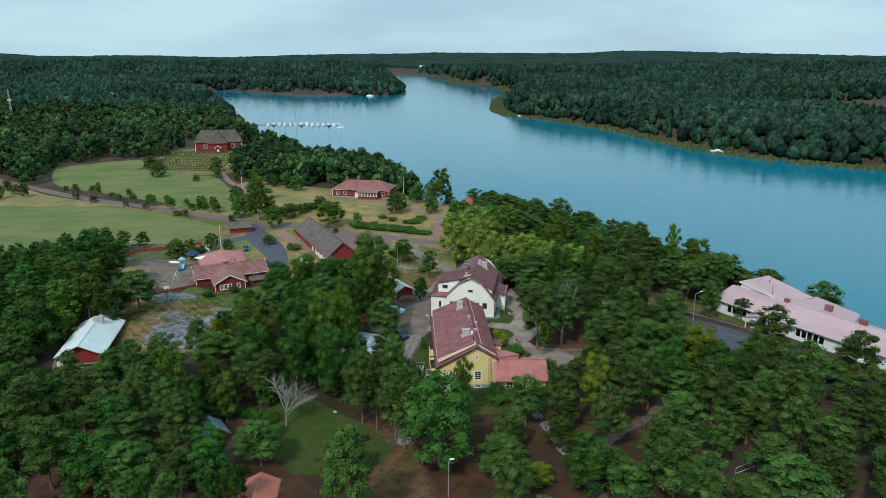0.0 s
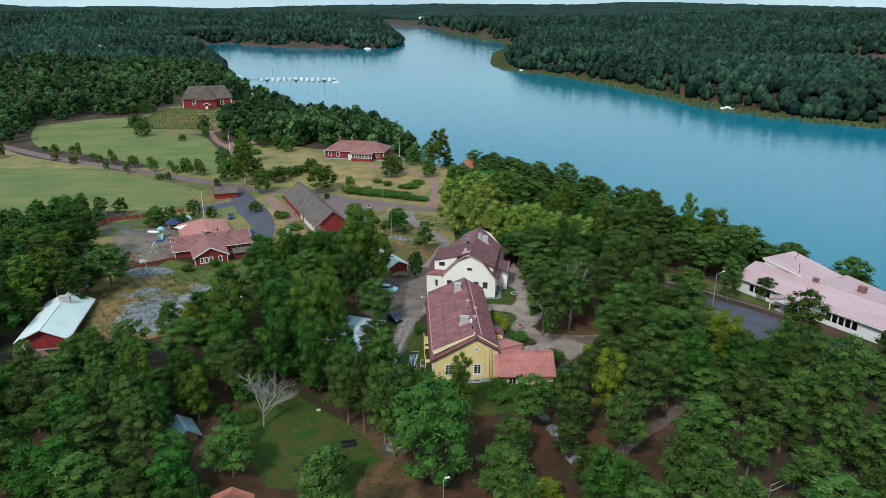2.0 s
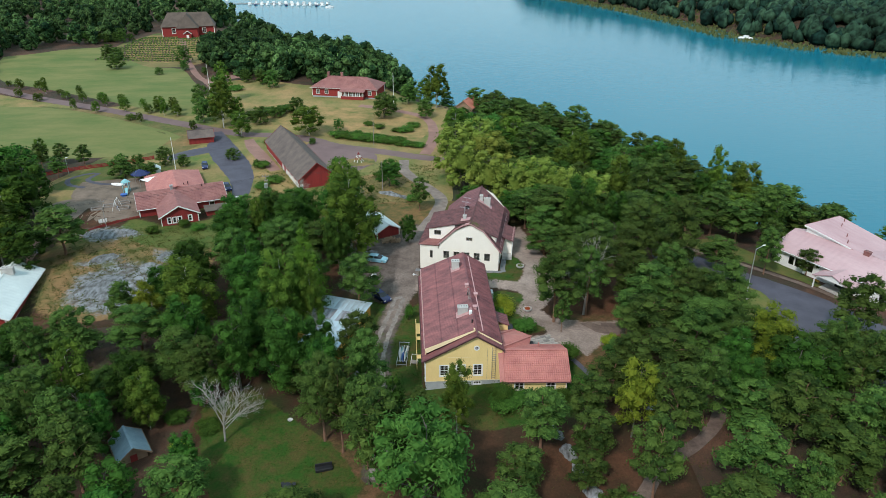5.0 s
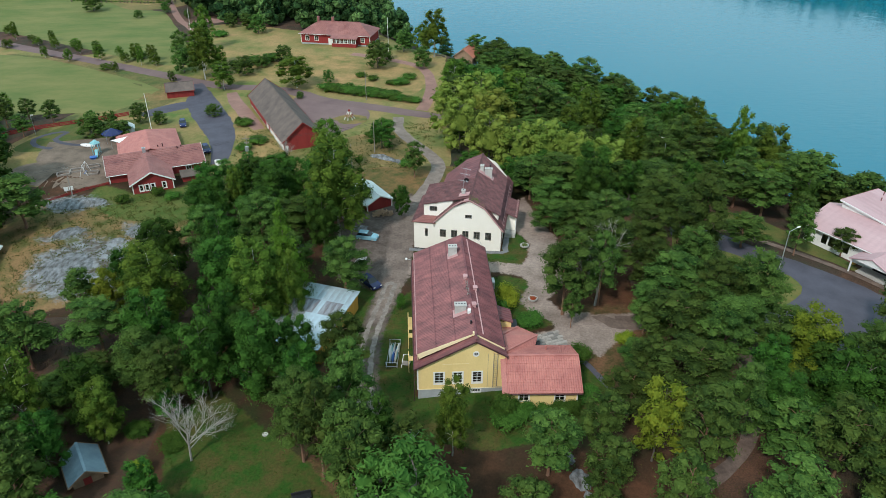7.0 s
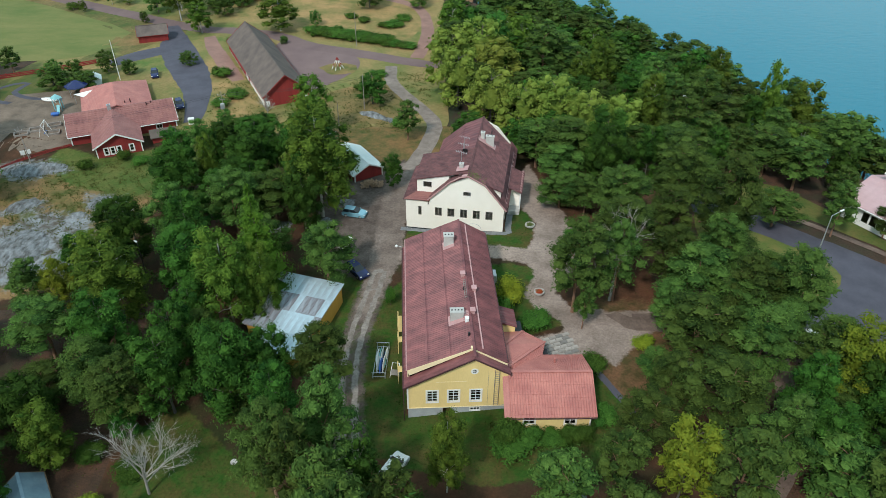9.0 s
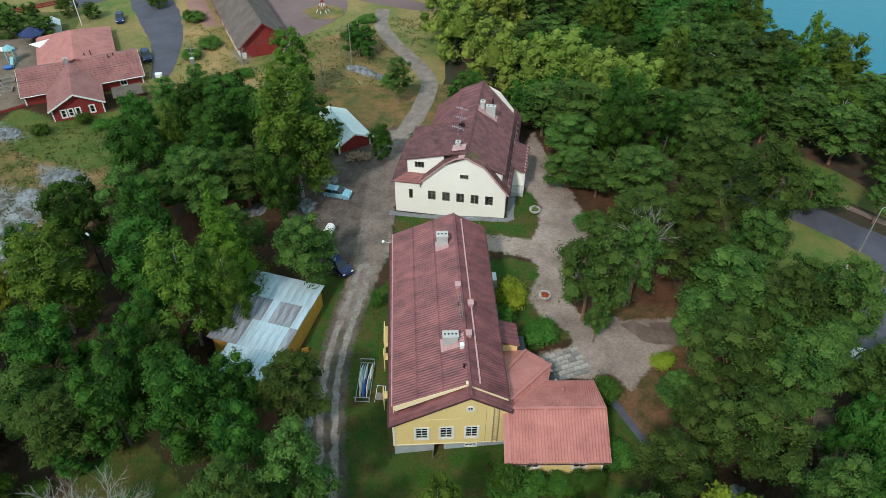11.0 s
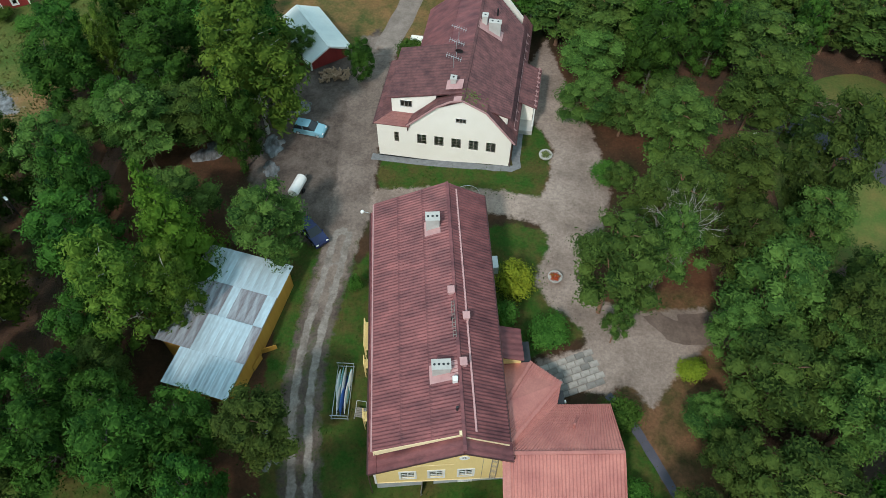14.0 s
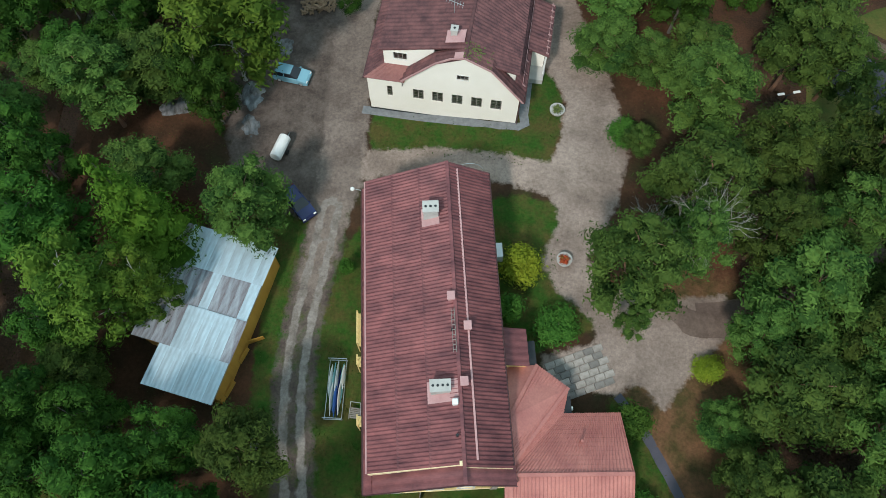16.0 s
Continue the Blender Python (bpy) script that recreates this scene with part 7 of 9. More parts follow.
for key, spots in (("pine", TALL_PINES), ("broad", LEAFY_TREES), ("birch", BIRCHES), ("yellow", YELLOW_TREES), ("larch", LARCHES), ("maple", MAPLES)):
    for x, y, r, top in spots:
        plant(key, x, y, 1.08 * r / KINDS[key]["wide"], (top - z_at(x, y)) / KINDS[key]["h"])
# smaller trees between them: x, y, crown scale, height scale
SMALL_PINES = [(20.9, 136.4, 0.42, 0.5), (35.2, 152, 0.95, 0.95), (31.2, 135.2, 0.8, 0.8), (42, 139.8, 0.85, 0.9), (33.6, 120.8, 1.1, 0.9), (26, 142.4, 0.85, 0.85), (26.4, 100.6, 0.9, 0.8), (19, 102, 0.65, 0.6),
               (52, 111.3, 0.9, 0.85), (42.8, 97.6, 0.8, 0.8), (26.4, 87.6, 0.9, 0.75), (49.6, 102.9, 1, 0.9), (66.5, 133.4, 1.2, 0.9), (58.2, 105.4, 1.2, 0.9), (48.6, 92, 1.1, 0.85), (54.4, 86.6, 1.1, 0.8),
               (14, 83, 0.6, 0.6), (77, 121, 1.3, 0.95), (61, 98.6, 1.2, 0.9), (42.4, 83.6, 1.1, 0.75), (9, 95.6, 1.1, 0.8), (54.6, 97, 1, 0.85), (66.8, 165.8, 0.85, 0.75), (-56.7, 132, 1.35, 0.95),
               (-49, 124.3, 1.1, 0.9), (-66.5, 124.4, 1.15, 0.9), (-64.3, 113.4, 1.3, 0.95), (-52.4, 104.8, 1.15, 0.9), (-47.6, 110, 1, 0.9), (-53.7, 143.6, 0.9, 0.7), (-71, 108, 1.4, 0.95), (-60.6, 95.6, 1.3, 0.9),
               (-4, 193.4, 0.75, 0.6), (-14, 179.8, 0.7, 0.8), (-80.4, 176, 1.3, 0.9)]
SMALL_BROAD = [(-18.8, 173, 1.5, 1.1), (-32.4, 164.6, 1.1, 1), (-28.7, 136, 1, 0.9), (-38.5, 132.2, 1.1, 0.95), (-15.2, 120.6, 1.05, 0.85), (-30.2, 173, 1.2, 1), (-38.5, 181, 0.95, 0.9), (-34, 153, 1.25, 1),
               (-52.7, 94.1, 1.2, 0.85), (-61.6, 103, 0.9, 0.75), (-43.6, 87.4, 0.9, 0.7), (-12.6, 212.6, 1.5, 0.95), (30.6, 177, 1.2, 1.05), (8, 189, 1, 1), (42.5, 120.8, 0.8, 0.8), (49.5, 117.2, 1.05, 0.8),
               (-22.5, 185, 1.1, 0.9), (-26.8, 179, 1, 0.85)]
for x, y, r, s in SMALL_PINES:
    plant("pine", x, y, r, s)
for x, y, r, s in SMALL_BROAD:
    plant("broad", x, y, r, s)
for key, x, y, r, s in (("shrub", 9.8, 118.2, 1.1, 1.5), ("broad", -31.4, 107.6, 0.9, 0.6), ("yellow", -49.5, 143.6, 0.9, 0.85), ("yellow", 51.2, 129.4, 1.05, 0.9),
                        ("gold_shrub", 12.1, 142.8, 1.45, 1.5), ("shrub", 14.8, 137, 1.4, 1), ("gold_shrub", 28, 133.2, 0.7, 0.55), ("shrub", 20.6, 128.5, 1.1, 0.8), ("shrub", 20.8, 121.4, 1.2, 0.8),
                        ("shrub", 0.6, 179.4, 1.3, 1.4), ("shrub", 23.4, 157.8, 0.9, 0.6), ("pine", 25.6, 164.4, 0.8, 0.5), ("pine", 24.4, 156.2, 0.5, 0.24), ("shrub", -4.3, 142.9, 0.45, 0.9), ("shrub", 10.6, 138.4, 0.9, 1.1), ("gold_shrub", -34, 112.6, 0.9, 1), ("yellow", 57, 167.5, 0.6, 1.1)):
    plant(key, x, y, r, s)
for k in range(9):
    plant("shrub", 10.9 + k * 0.95, 118.5 - 0.2 * (k % 2), 0.62, 0.62)
plant("shrub", 10.4, 117.8, 1.3, 1.0)

# between the hut and the rocks
for key, x, y, r, s in (("birch", -40.2, 118.0, 0.85, 0.55), ("pine", -45.0, 128.0, 1.1, 0.9), ("pine", -47.5, 134.6, 1.1, 0.9), ("broad", -43.6, 121.6, 0.9, 0.75), ("pine", -36.6, 126.4, 0.95, 0.8), ("broad", -33.6, 122.0, 0.7, 0.6), ("pine", -20.6, 123.4, 0.9, 0.8),
                        ("pine", -48.0, 117.0, 1.0, 0.85), ("broad", -44.5, 112.5, 0.9, 0.8), ("shrub", -37.0, 119.6, 1.0, 0.8), ("shrub", -31.4, 116.8, 0.9, 0.6)):
    plant(key, x, y, r, s)
# light-leaved trees behind the cream house
for key, x, y, r, s in (("pale", 4.8, 219.0, 1.25, 1.1), ("pale", 11.2, 224.0, 1.3, 1.15), ("pale", 6.0, 209.0, 1.1, 1.0), ("pale", 14.0, 214.0, 1.15, 1.05), ("pale", 12.1, 196.6, 1.1, 1.05), ("pale", 18.4, 192.0, 1.0, 1.0),
                        ("pale", 24.0, 192.0, 1.0, 1.05), ("pale", 29.5, 187.6, 0.95, 0.95), ("pale", 35.4, 186.6, 0.9, 0.9), ("broad", 21.0, 202.0, 1.1, 1.0), ("maple", 15.0, 232.0, 0.9, 1.0), ("birch", 42.0, 192.0, 1.0, 1.0), ("birch", 66.0, 196.0, 0.8, 1.1)):
    plant(key, x, y, r, s)
# pines along the school drive
for x, y, r, s in ((44.6, 151.6, 1.25, 1.0), (47.4, 142.8, 0.95, 0.85), (46.2, 134.6, 1.15, 0.95), (39.6, 133.4, 1.0, 0.9), (63.6, 159.4, 0.8, 0.7), (46.4, 121.6, 1.05, 0.9), (41.8, 111.4, 1.0, 0.9), (28.4, 123.6, 0.7, 0.75), (47.0, 126.0, 0.9, 0.85), (65.4, 128.4, 0.7, 0.75)):
    plant("pine", x, y, r, s)
for x, y, r, s in ((52.2, 132.0, 0.9, 0.75), (50.0, 121.4, 1.0, 0.8), (53.8, 119.0, 0.9, 0.8)):
    plant("broad", x, y, r, s)
# clearings: x, y, radius
CLEAR = [(-22, 110, 9), (-15, 101, 5), (-64, 163, 12), (-58, 172, 10), (-80, 156, 12), (-82, 146, 9), (-40, 114, 3.5), (-27, 92, 5), (-62, 206, 17), (-60, 190, 9), (-48, 190, 8), (-85, 206, 14),
         (-90, 226, 14), (-36, 232, 12), (-42, 245, 12), (-30, 218, 10), (-25, 236, 12), (-48, 226, 11), (-12, 214, 8), (-20, 210, 8), (-76, 263, 6), (-36, 316, 15), (-22, 285, 16), (-40, 284, 12), (-40, 300, 10), (-30, 302, 10), (-12, 296, 6), (9, 300, 6),
         (5, 136, 17), (6, 168, 16), (16, 126, 6), (18, 160, 5), (22, 136, 7), (19, 148, 4), (-16, 139, 10), (-12, 163, 8), (-5, 128, 7), (-5, 145, 6), (-10, 180, 5), (57, 150, 7), (62, 142, 10)]
CLEAR += [(70, 130, 9), (66, 156, 7), (78, 160, 9), (85, 150, 10), (92, 140, 12), (95, 155, 12), (90, 166, 9), (98, 148, 10), (88, 176, 8), (84, 168, 8), (80, 172, 8), (-150, 465, 22), (-142, 425, 18), (-120, 420, 10), (-33, 208, 7), (9, 294, 9), (9, 282, 8), (8, 270, 7), (-30, 200, 6), (-36, 214, 7), (6, 120, 5), (52, 168, 4), (-8, 120, 2.5), (40, 139, 2),
          (12, 116, 4), (-47, 210, 6), (-70, 240, 12), (-68, 255, 8), (46, 142, 3), (24, 124, 3), (-77, 136, 8), (-62, 151, 7), (-37, 107, 4), (-90, 150, 5), (-68, 176, 8), (-10, 244, 6), (8, 116, 4), (0, 117, 3), (14, 115, 3.5)]


def inside(poly, x, y):
    """Which of the points lie in the polygon."""
    x, y = np.asarray(x, float), np.asarray(y, float)
    hit, n = np.zeros(x.shape, bool), len(poly)
    for i in range(n):
        (ax, ay), (bx, by) = poly[i][:2], poly[(i + 1) % n][:2]
        if ay != by:
            hit ^= ((ay > y) != (by > y)) & (x < (bx - ax) * (y - ay) / (by - ay) + ax)
    return hit


ROAD_PTS = np.vstack([c[:, :3] for c in ROADS])


def open_ground(x, y, margin=1.6, shore=3.0):
    """Which of the points are free of clearings, roads, patches and water."""
    ok = shore_distance(x, y) > shore
    for a, b, r in CLEAR:
        ok &= (x - a) ** 2 + (y - b) ** 2 > r * r
    for a, b, w in ROAD_PTS:
        ok &= (x - a) ** 2 + (y - b) ** 2 > (margin + w / 2) ** 2
    for p in PATCHES:
        ok &= ~inside(p, x, y)
    return ok


def spots_in(poly, gap, seed, tries, limit, spread=0.45):
    """Uneven spots in an area, clear of all that stands there."""
    rng = np.random.RandomState(seed)
    q = np.array(poly, float)
    x, y = rng.uniform(q[:, 0].min(), q[:, 0].max(), tries), rng.uniform(q[:, 1].min(), q[:, 1].max(), tries)
    ok = inside(poly, x, y)
    x, y = x[ok], y[ok]
    ok = open_ground(x, y)
    x, y = x[ok], y[ok]
    taken = np.array(TREES) if TREES else np.zeros((0, 3))
    out = []
    for a, b in zip(x, y):
        if len(taken) and ((taken[:, 0] - a) ** 2 + (taken[:, 1] - b) ** 2 < (gap + spread * taken[:, 2]) ** 2).any():
            continue
        taken = np.vstack([taken, (a, b, 3.4)])
        out.append((a, b))
        if len(out) >= limit:
            break
    o = np.array(out).reshape(-1, 2)
    return np.column_stack([o, height(o[:, 0], o[:, 1]) - 0.05])


def woods(poly, gap, mix, seed, size=(0.85, 1.25), tall=(0.8, 1.1), far=False, tries=4000, limit=400):
    """Fills an area with trees at uneven distances."""
    rng = random.Random(seed)
    keys = [k for k, w in mix for _ in range(w)]
    for x, y, z in spots_in(poly, gap, seed, tries, limit):
        s = rng.uniform(*size)
        plant(rng.choice(keys), x, y, s, s * rng.uniform(*tall), far, z)


PINEY, MIXED, LEAFY = (("pine", 9), ("broad", 1)), (("pine", 4), ("broad", 5), ("birch", 2), ("spruce", 1)), (("broad", 7), ("birch", 2), ("pine", 2), ("spruce", 1))
woods([(20, 172), (46, 170), (70, 172), (104, 168), (98, 190), (82, 218), (58, 256), (40, 286), (14, 316), (4, 262), (6, 214), (14, 190)], 3.4, (("pine", 7), ("broad", 3), ("birch", 1)), 3, (1.0, 1.3), (0.62, 0.86), limit=150)
woods([(8, 80), (60, 80), (110, 104), (100, 128), (80, 120), (62, 124), (58, 132), (48, 140), (47, 168), (22, 182), (21, 166), (24, 142), (30, 132), (24, 116), (8, 104)], 3.4, PINEY, 1, (0.75, 1.05), limit=26)
woods([(-120, 80), (-10, 80), (-8, 96), (-30, 100), (-44, 120), (-50, 146), (-70, 138), (-92, 138), (-120, 150)], 2.3, (("pine", 5), ("broad", 4)), 14, (0.75, 1.15), limit=70)
woods([(-20, 150), (-22, 196), (-40, 198), (-48, 182), (-50, 150), (-40, 140)], 3.8, LEAFY, 4, tall=(0.75, 1.0), limit=14)
woods([(-130, 80), (-74, 84), (-72, 134), (-92, 138), (-130, 140)], 4.4, (("pine", 4), ("broad", 5)), 5, far=True, limit=40)
woods([(60, 80), (120, 100), (112, 140), (100, 128), (84, 116), (70, 108)], 4.0, PINEY, 12, far=True, limit=44)
woods([(-130, 140), (-95, 140), (-94, 200), (-104, 214), (-130, 196)], 4.2, LEAFY, 6, far=True, limit=50)
woods([(-80, 168), (-94, 190), (-92, 150), (-74, 170)], 4.0, LEAFY, 7, limit=6)


# ---- planting farther off ----
woods([(-46, 252), (-66, 276), (-98, 306), (-92, 330), (-60, 318), (-48, 330), (-10, 322), (0, 316), (0, 290), (-8, 262), (-30, 268)], 5.0, (("ash", 6), ("birch", 2), ("pine", 1)), 8, (0.55, 0.95), far=True, limit=24)


def stuff_woods(label, poly, gap, seed, limit, scale=1.0, tries=6000):
    """Woods too far off to tell the trees apart: lumpy crowns in one mesh."""
    rng = np.random.RandomState(seed)
    o = spots_in(poly, gap, seed, tries, limit, 0.2)
    verts, faces, count = [], [], 0
    for x, y, z in o:
        s = scale * rng.uniform(0.8, 1.25)
        conifer = rng.rand() < 0.4
        for k in range(7):
            f = k / 6
            a, reach = k * 2.4 + rng.rand(), (1.9 * (1 - 0.8 * f) if conifer else 2.2 * math.sin(0.4 + 2.3 * f)) * s * 0.8
            rr = ((2.3 - 1.7 * f) if conifer else rng.uniform(1.5, 2.4)) * s
            c = np.array([x + reach * math.cos(a), y + reach * math.sin(a), z + (2.2 + 8.6 * f) * s])
            verts.append(c + ICO_V * (1 + 0.2 * rng.randn(len(ICO_V), 1)) * rr * np.array([1, 1, 0.85 if not conifer else 1.1]))
            faces += [tuple(q) for q in ICO_F + count]
            count += len(ICO_V)
            d = rng.randn(14, 3) + np.array([0, 0, 0.5])
            d /= np.linalg.norm(d, axis=1)[:, None]
            at, u, w = c + d * rr * rng.uniform(0.85, 1.2, (14, 1)), np.cross(d, rng.randn(14, 3)), rng.randn(14, 3)
            u, w = u / np.linalg.norm(u, axis=1)[:, None] * 0.75 * s, w / np.linalg.norm(w, axis=1)[:, None] * 0.45 * s
            verts.append(np.stack([at - u, at - w, at + u, at + w], 1).reshape(-1, 3))
            faces += [tuple(range(count + 4 * q, count + 4 * q + 4)) for q in range(14)]
            count += 56
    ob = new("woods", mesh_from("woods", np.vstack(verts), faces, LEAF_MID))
    TREES.extend((x, y, 3.0) for x, y, z in o)
    return tagged(ob, label, "woods", kind="stuff")


stuff_woods("mixed woods along the near shore", [(-120, 384), (-90, 350), (-60, 332), (-10, 330), (-16, 376), (-76, 438), (-100, 452), (-118, 440)], 3.4, 9, 200)
stuff_woods("dark mixed woods behind the church", [(-260, 440), (-180, 446), (-176, 500), (-120, 500), (-100, 455), (-80, 446), (-150, 588), (-210, 720), (-460, 720), (-460, 480)], 4.2, 10, 520)
stuff_woods("leafy woods beyond the fields", [(-460, 480), (-260, 448), (-186, 442), (-204, 430), (-226, 410), (-216, 376), (-206, 354), (-232, 366), (-300, 330), (-460, 330)], 3.8, 11, 360)
woods([(-132, 212), (-104, 214), (-98, 236), (-118, 242), (-138, 226), (-160, 200), (-150, 180), (-132, 190)], 3.4, LEAFY, 12, (0.5, 0.8), far=True, limit=34)
for x, y, r, s in ((-199, 331, 0.7, 0.6), (-206, 336, 0.9, 0.7), (-214, 343, 1.0, 0.8), (-208, 326, 0.8, 0.6), (-220, 338, 1.1, 0.8), (-226, 348, 1.1, 0.8), (-216, 330, 0.9, 0.7), (-228, 336, 1.0, 0.8)):
    plant("ash", x, y, r, s, True)
# roadside saplings
for i, (x, y) in enumerate(((-186, 344), (-178, 338), (-170, 338), (-163, 330), (-156, 328), (-150, 321), (-147, 326), (-140, 314), (-133, 315), (-128, 307), (-122, 308), (-117, 298), (-112, 303), (-107, 295), (-104, 298),
                          (-100, 291), (-172, 326), (-160, 318), (-138, 302), (-127, 296), (-110, 286), (-106, 284), (-98, 296), (-95, 291))):
    plant("birch", x, y, 0.36 + 0.1 * (i % 3), 0.24 + 0.08 * (i % 4), True)
for x, y, r, s in ((-84, 274, 0.5, 0.5), (-89, 300, 0.95, 0.8), (-154, 379, 1.3, 0.8), (-129, 366, 0.8, 0.5), (-121, 377, 0.9, 0.7), (-109, 383, 1.0, 0.8), (-103, 396, 1.1, 0.8), (-96, 398, 1.2, 0.9), (-52, 232, 0.5, 0.35), (-74, 234, 0.7, 0.55),
                   (-80, 236, 0.7, 0.6), (-86, 232, 0.8, 0.7), (-90, 230, 0.7, 0.6), (-40, 255, 0.5, 0.3), (-26, 262, 0.6, 0.35), (-18, 296, 1.0, 0.8), (-12, 306, 0.9, 0.8), (-36, 198, 0.6, 0.4), (-46, 196, 0.7, 0.5), (-42, 202, 0.6, 0.4)):
    plant("ash", x, y, r, s)
for k in range(14):
    plant("shrub", -32 + k * 2.0, 260.5 - 0.75 * k + 0.6 * (k % 2), 1.2, 0.8, True)
for x, y in ((-20, 272), (-10, 268), (-24, 276), (-60, 192), (-56, 190), (-66, 188), (-34, 206), (-28, 205), (-52, 196), (-14, 268), (-6, 200), (-54, 256)):
    plant("shrub", x, y, 1.1, 0.8)
plant("birch", -83, 309, 0.8, 1.1, True)
plant("birch", -70, 279, 0.75, 0.95, True)
plant("spruce", 3, 322, 1.2, 1.0, True)
plant("birch", -6, 318, 1.0, 1.1, True)


# trees and bushes round the barn, the manor and the village road
for key, x, y, r, s in (("birch", -42.6, 265.0, 1.6, 1.05), ("birch", -76.6, 285.0, 1.1, 1.15), ("ash", -83.3, 283.6, 1.0, 0.9), ("ash", -19.6, 286.0, 1.3, 0.95), ("ash", -88.6, 225.6, 1.0, 0.62), ("ash", -80.8, 225.0, 1.1, 0.62), ("birch", -74.0, 276.0, 1.0, 1.15), ("birch", -65.1, 265.5, 0.95, 0.8), ("ash", -61.0, 239.6, 0.95, 0.5), ("ash", -4.6, 286.4, 1.2, 1.0), ("ash", -62.4, 280.4, 1.1, 0.65),
                        ("ash", -58.0, 288.0, 1.0, 0.6), ("ash", -33.6, 269.4, 0.75, 0.6), ("birch", -1.0, 300, 1.1, 1.1), ("ash", -52.0, 293, 0.9, 0.6)):
    plant(key, x, y, r, s)
for x, y, r, s in ((-11.7, 268.1, 1.5, 1.0), (-56.0, 294, 2.0, 1.4), (-62, 292, 2.0, 1.3), (-67, 289, 1.8, 1.2), (-49, 290, 1.8, 1.2), (-8.6, 274, 1.4, 0.9), (-50.5, 232, 1.4, 1.1), (-46.4, 214, 1.3, 1.0), (-44.0, 219, 1.5, 1.0), (-64, 214, 1.2, 0.8),
                   (-16, 222, 1.1, 0.7), (-12.6, 231, 1.2, 0.7), (-104, 300, 1.6, 1.1), (-88, 318, 1.8, 1.3), (-84, 330, 1.8, 1.3)):
    plant("shrub", x, y, r, s)
for k in range(11):
    plant("shrub", -33.5 + k * 2.1, 263.6 - 0.8 * k, 1.5, 1.0, True)
# a dark hedge along the lower field and low trees at the graveyard
for k in range(8):
    plant("ash", -196 + k * 3.1 + _pick.uniform(-1, 1), 446 + _pick.uniform(-3, 4) - (k - 10) ** 2 * 0.02, _pick.uniform(0.6, 1.0), _pick.uniform(0.5, 0.9), True)
for x, y, r, s in ((-128, 396, 1.2, 0.9), (-112, 404, 1.3, 1.0), (-106, 412, 1.2, 1.0), (-98, 414, 1.4, 1.1), (-168, 404, 1.5, 1.0), (-162, 400, 1.3, 0.9), (-108, 366, 0.6, 0.5), (-84, 346, 1.1, 0.8), (-76, 342, 1.1, 0.9), (-70, 334, 1.0, 0.8)):
    plant("ash", x, y, r, s)


def far_tree_arrays(pts, rng, low, detail):
    """Low trees for distant woods, one after another in one set of arrays."""
    base_v, base_f = (ICO2_V, ICO2_F) if detail == 2 else (ICO_V, ICO_F)
    n, m = len(pts), len(base_v)
    swell = (np.sin(pts[:, 0] * 0.045 + 1.5 * np.sin(pts[:, 1] * 0.03)) * np.sin(pts[:, 1] * 0.05 + pts[:, 0] * 0.02))[:, None, None]
    r = rng.uniform(2.8, 6.0, (n, 1, 1)) * max(1.0, low * 0.8)
    h = rng.uniform(3.9, 6.2, (n, 1, 1)) * low * (1 + 0.16 * swell)
    conifer = (rng.rand(n, 1) < 0.14)
    shape = base_v[None] * (1 + 0.15 * rng.randn(n, m, 1).clip(-1.5, 1.5))
    shape = shape + np.array([0.12, 0.12, 0.0]) * rng.randn(n, 1, 3)
    up = (shape[:, :, 2] + 1) / 2
    taper = np.where(conifer, np.clip(1.1 - up * 0.75, 0.2, 1.2), np.clip(1.25 - 0.45 * up, 0.5, 1.2))
    v = np.empty((n, m, 3))
    v[:, :, 0] = pts[:, 0:1] + shape[:, :, 0] * r[:, :, 0] * taper
    v[:, :, 1] = pts[:, 1:2] + shape[:, :, 1] * r[:, :, 0] * taper
    v[:, :, 2] = pts[:, 2:3] + (shape[:, :, 2] + 0.9) * h[:, :, 0] * np.where(conifer, 1.2, 1.0)
    f = (base_f[None] + (np.arange(n) * m)[:, None, None]).reshape(-1, 3)
    return v.reshape(-1, 3), f


def far_woods(label, x0, x1, y0, y1, step, seed, detail=1, keep=lambda x, y, d: d > 4):
    rng = np.random.RandomState(seed)
    gx, gy = np.meshgrid(np.arange(x0, x1, step), np.arange(y0, y1, step))
    x = gx.ravel() + rng.uniform(-0.95, 0.95, gx.size) * step
    y = gy.ravel() + rng.uniform(-0.95, 0.95, gx.size) * step
    d = shore_distance(x, y)
    ok = keep(x, y, d) & (np.abs(x) < y * 0.66 + 60) & (rng.rand(len(x)) < 0.94)
    x, y = x[ok], y[ok]
    v, f = far_tree_arrays(np.stack([x, y, height(x, y)], 1), rng, max(1.0, step / 8), detail)
    ob = new("far_woods", mesh_from("far_woods", v, f, LEAF_FAR_HAZE, True))
    return tagged(ob, label, "woods", kind="stuff")


far_woods("dense mixed woods along the far shore", 80, 700, 400, 900, 6.0, 1, 1, lambda x, y, d: (d > 0.5) & (d < 230) & (x > 60) & (y > 400 - 0.2 * x))
far_woods("dense woods farther along the inlet", 60, 1100, 800, 1500, 9.5, 2, 1, lambda x, y, d: (d > 0.5) & (x > 40) & ((d > 230) | (y > 900)))
far_woods("woods on the wooded headland", -900, -60, 700, 1700, 8.5, 3, 1, lambda x, y, d: (d > 0.5) & (x < -60) & (y > 715))
far_woods("woods beyond the farthest fields", -700, -200, 330, 720, 7.5, 4, 1, lambda x, y, d: (d > 6) & (x < -460 + 0 * y))
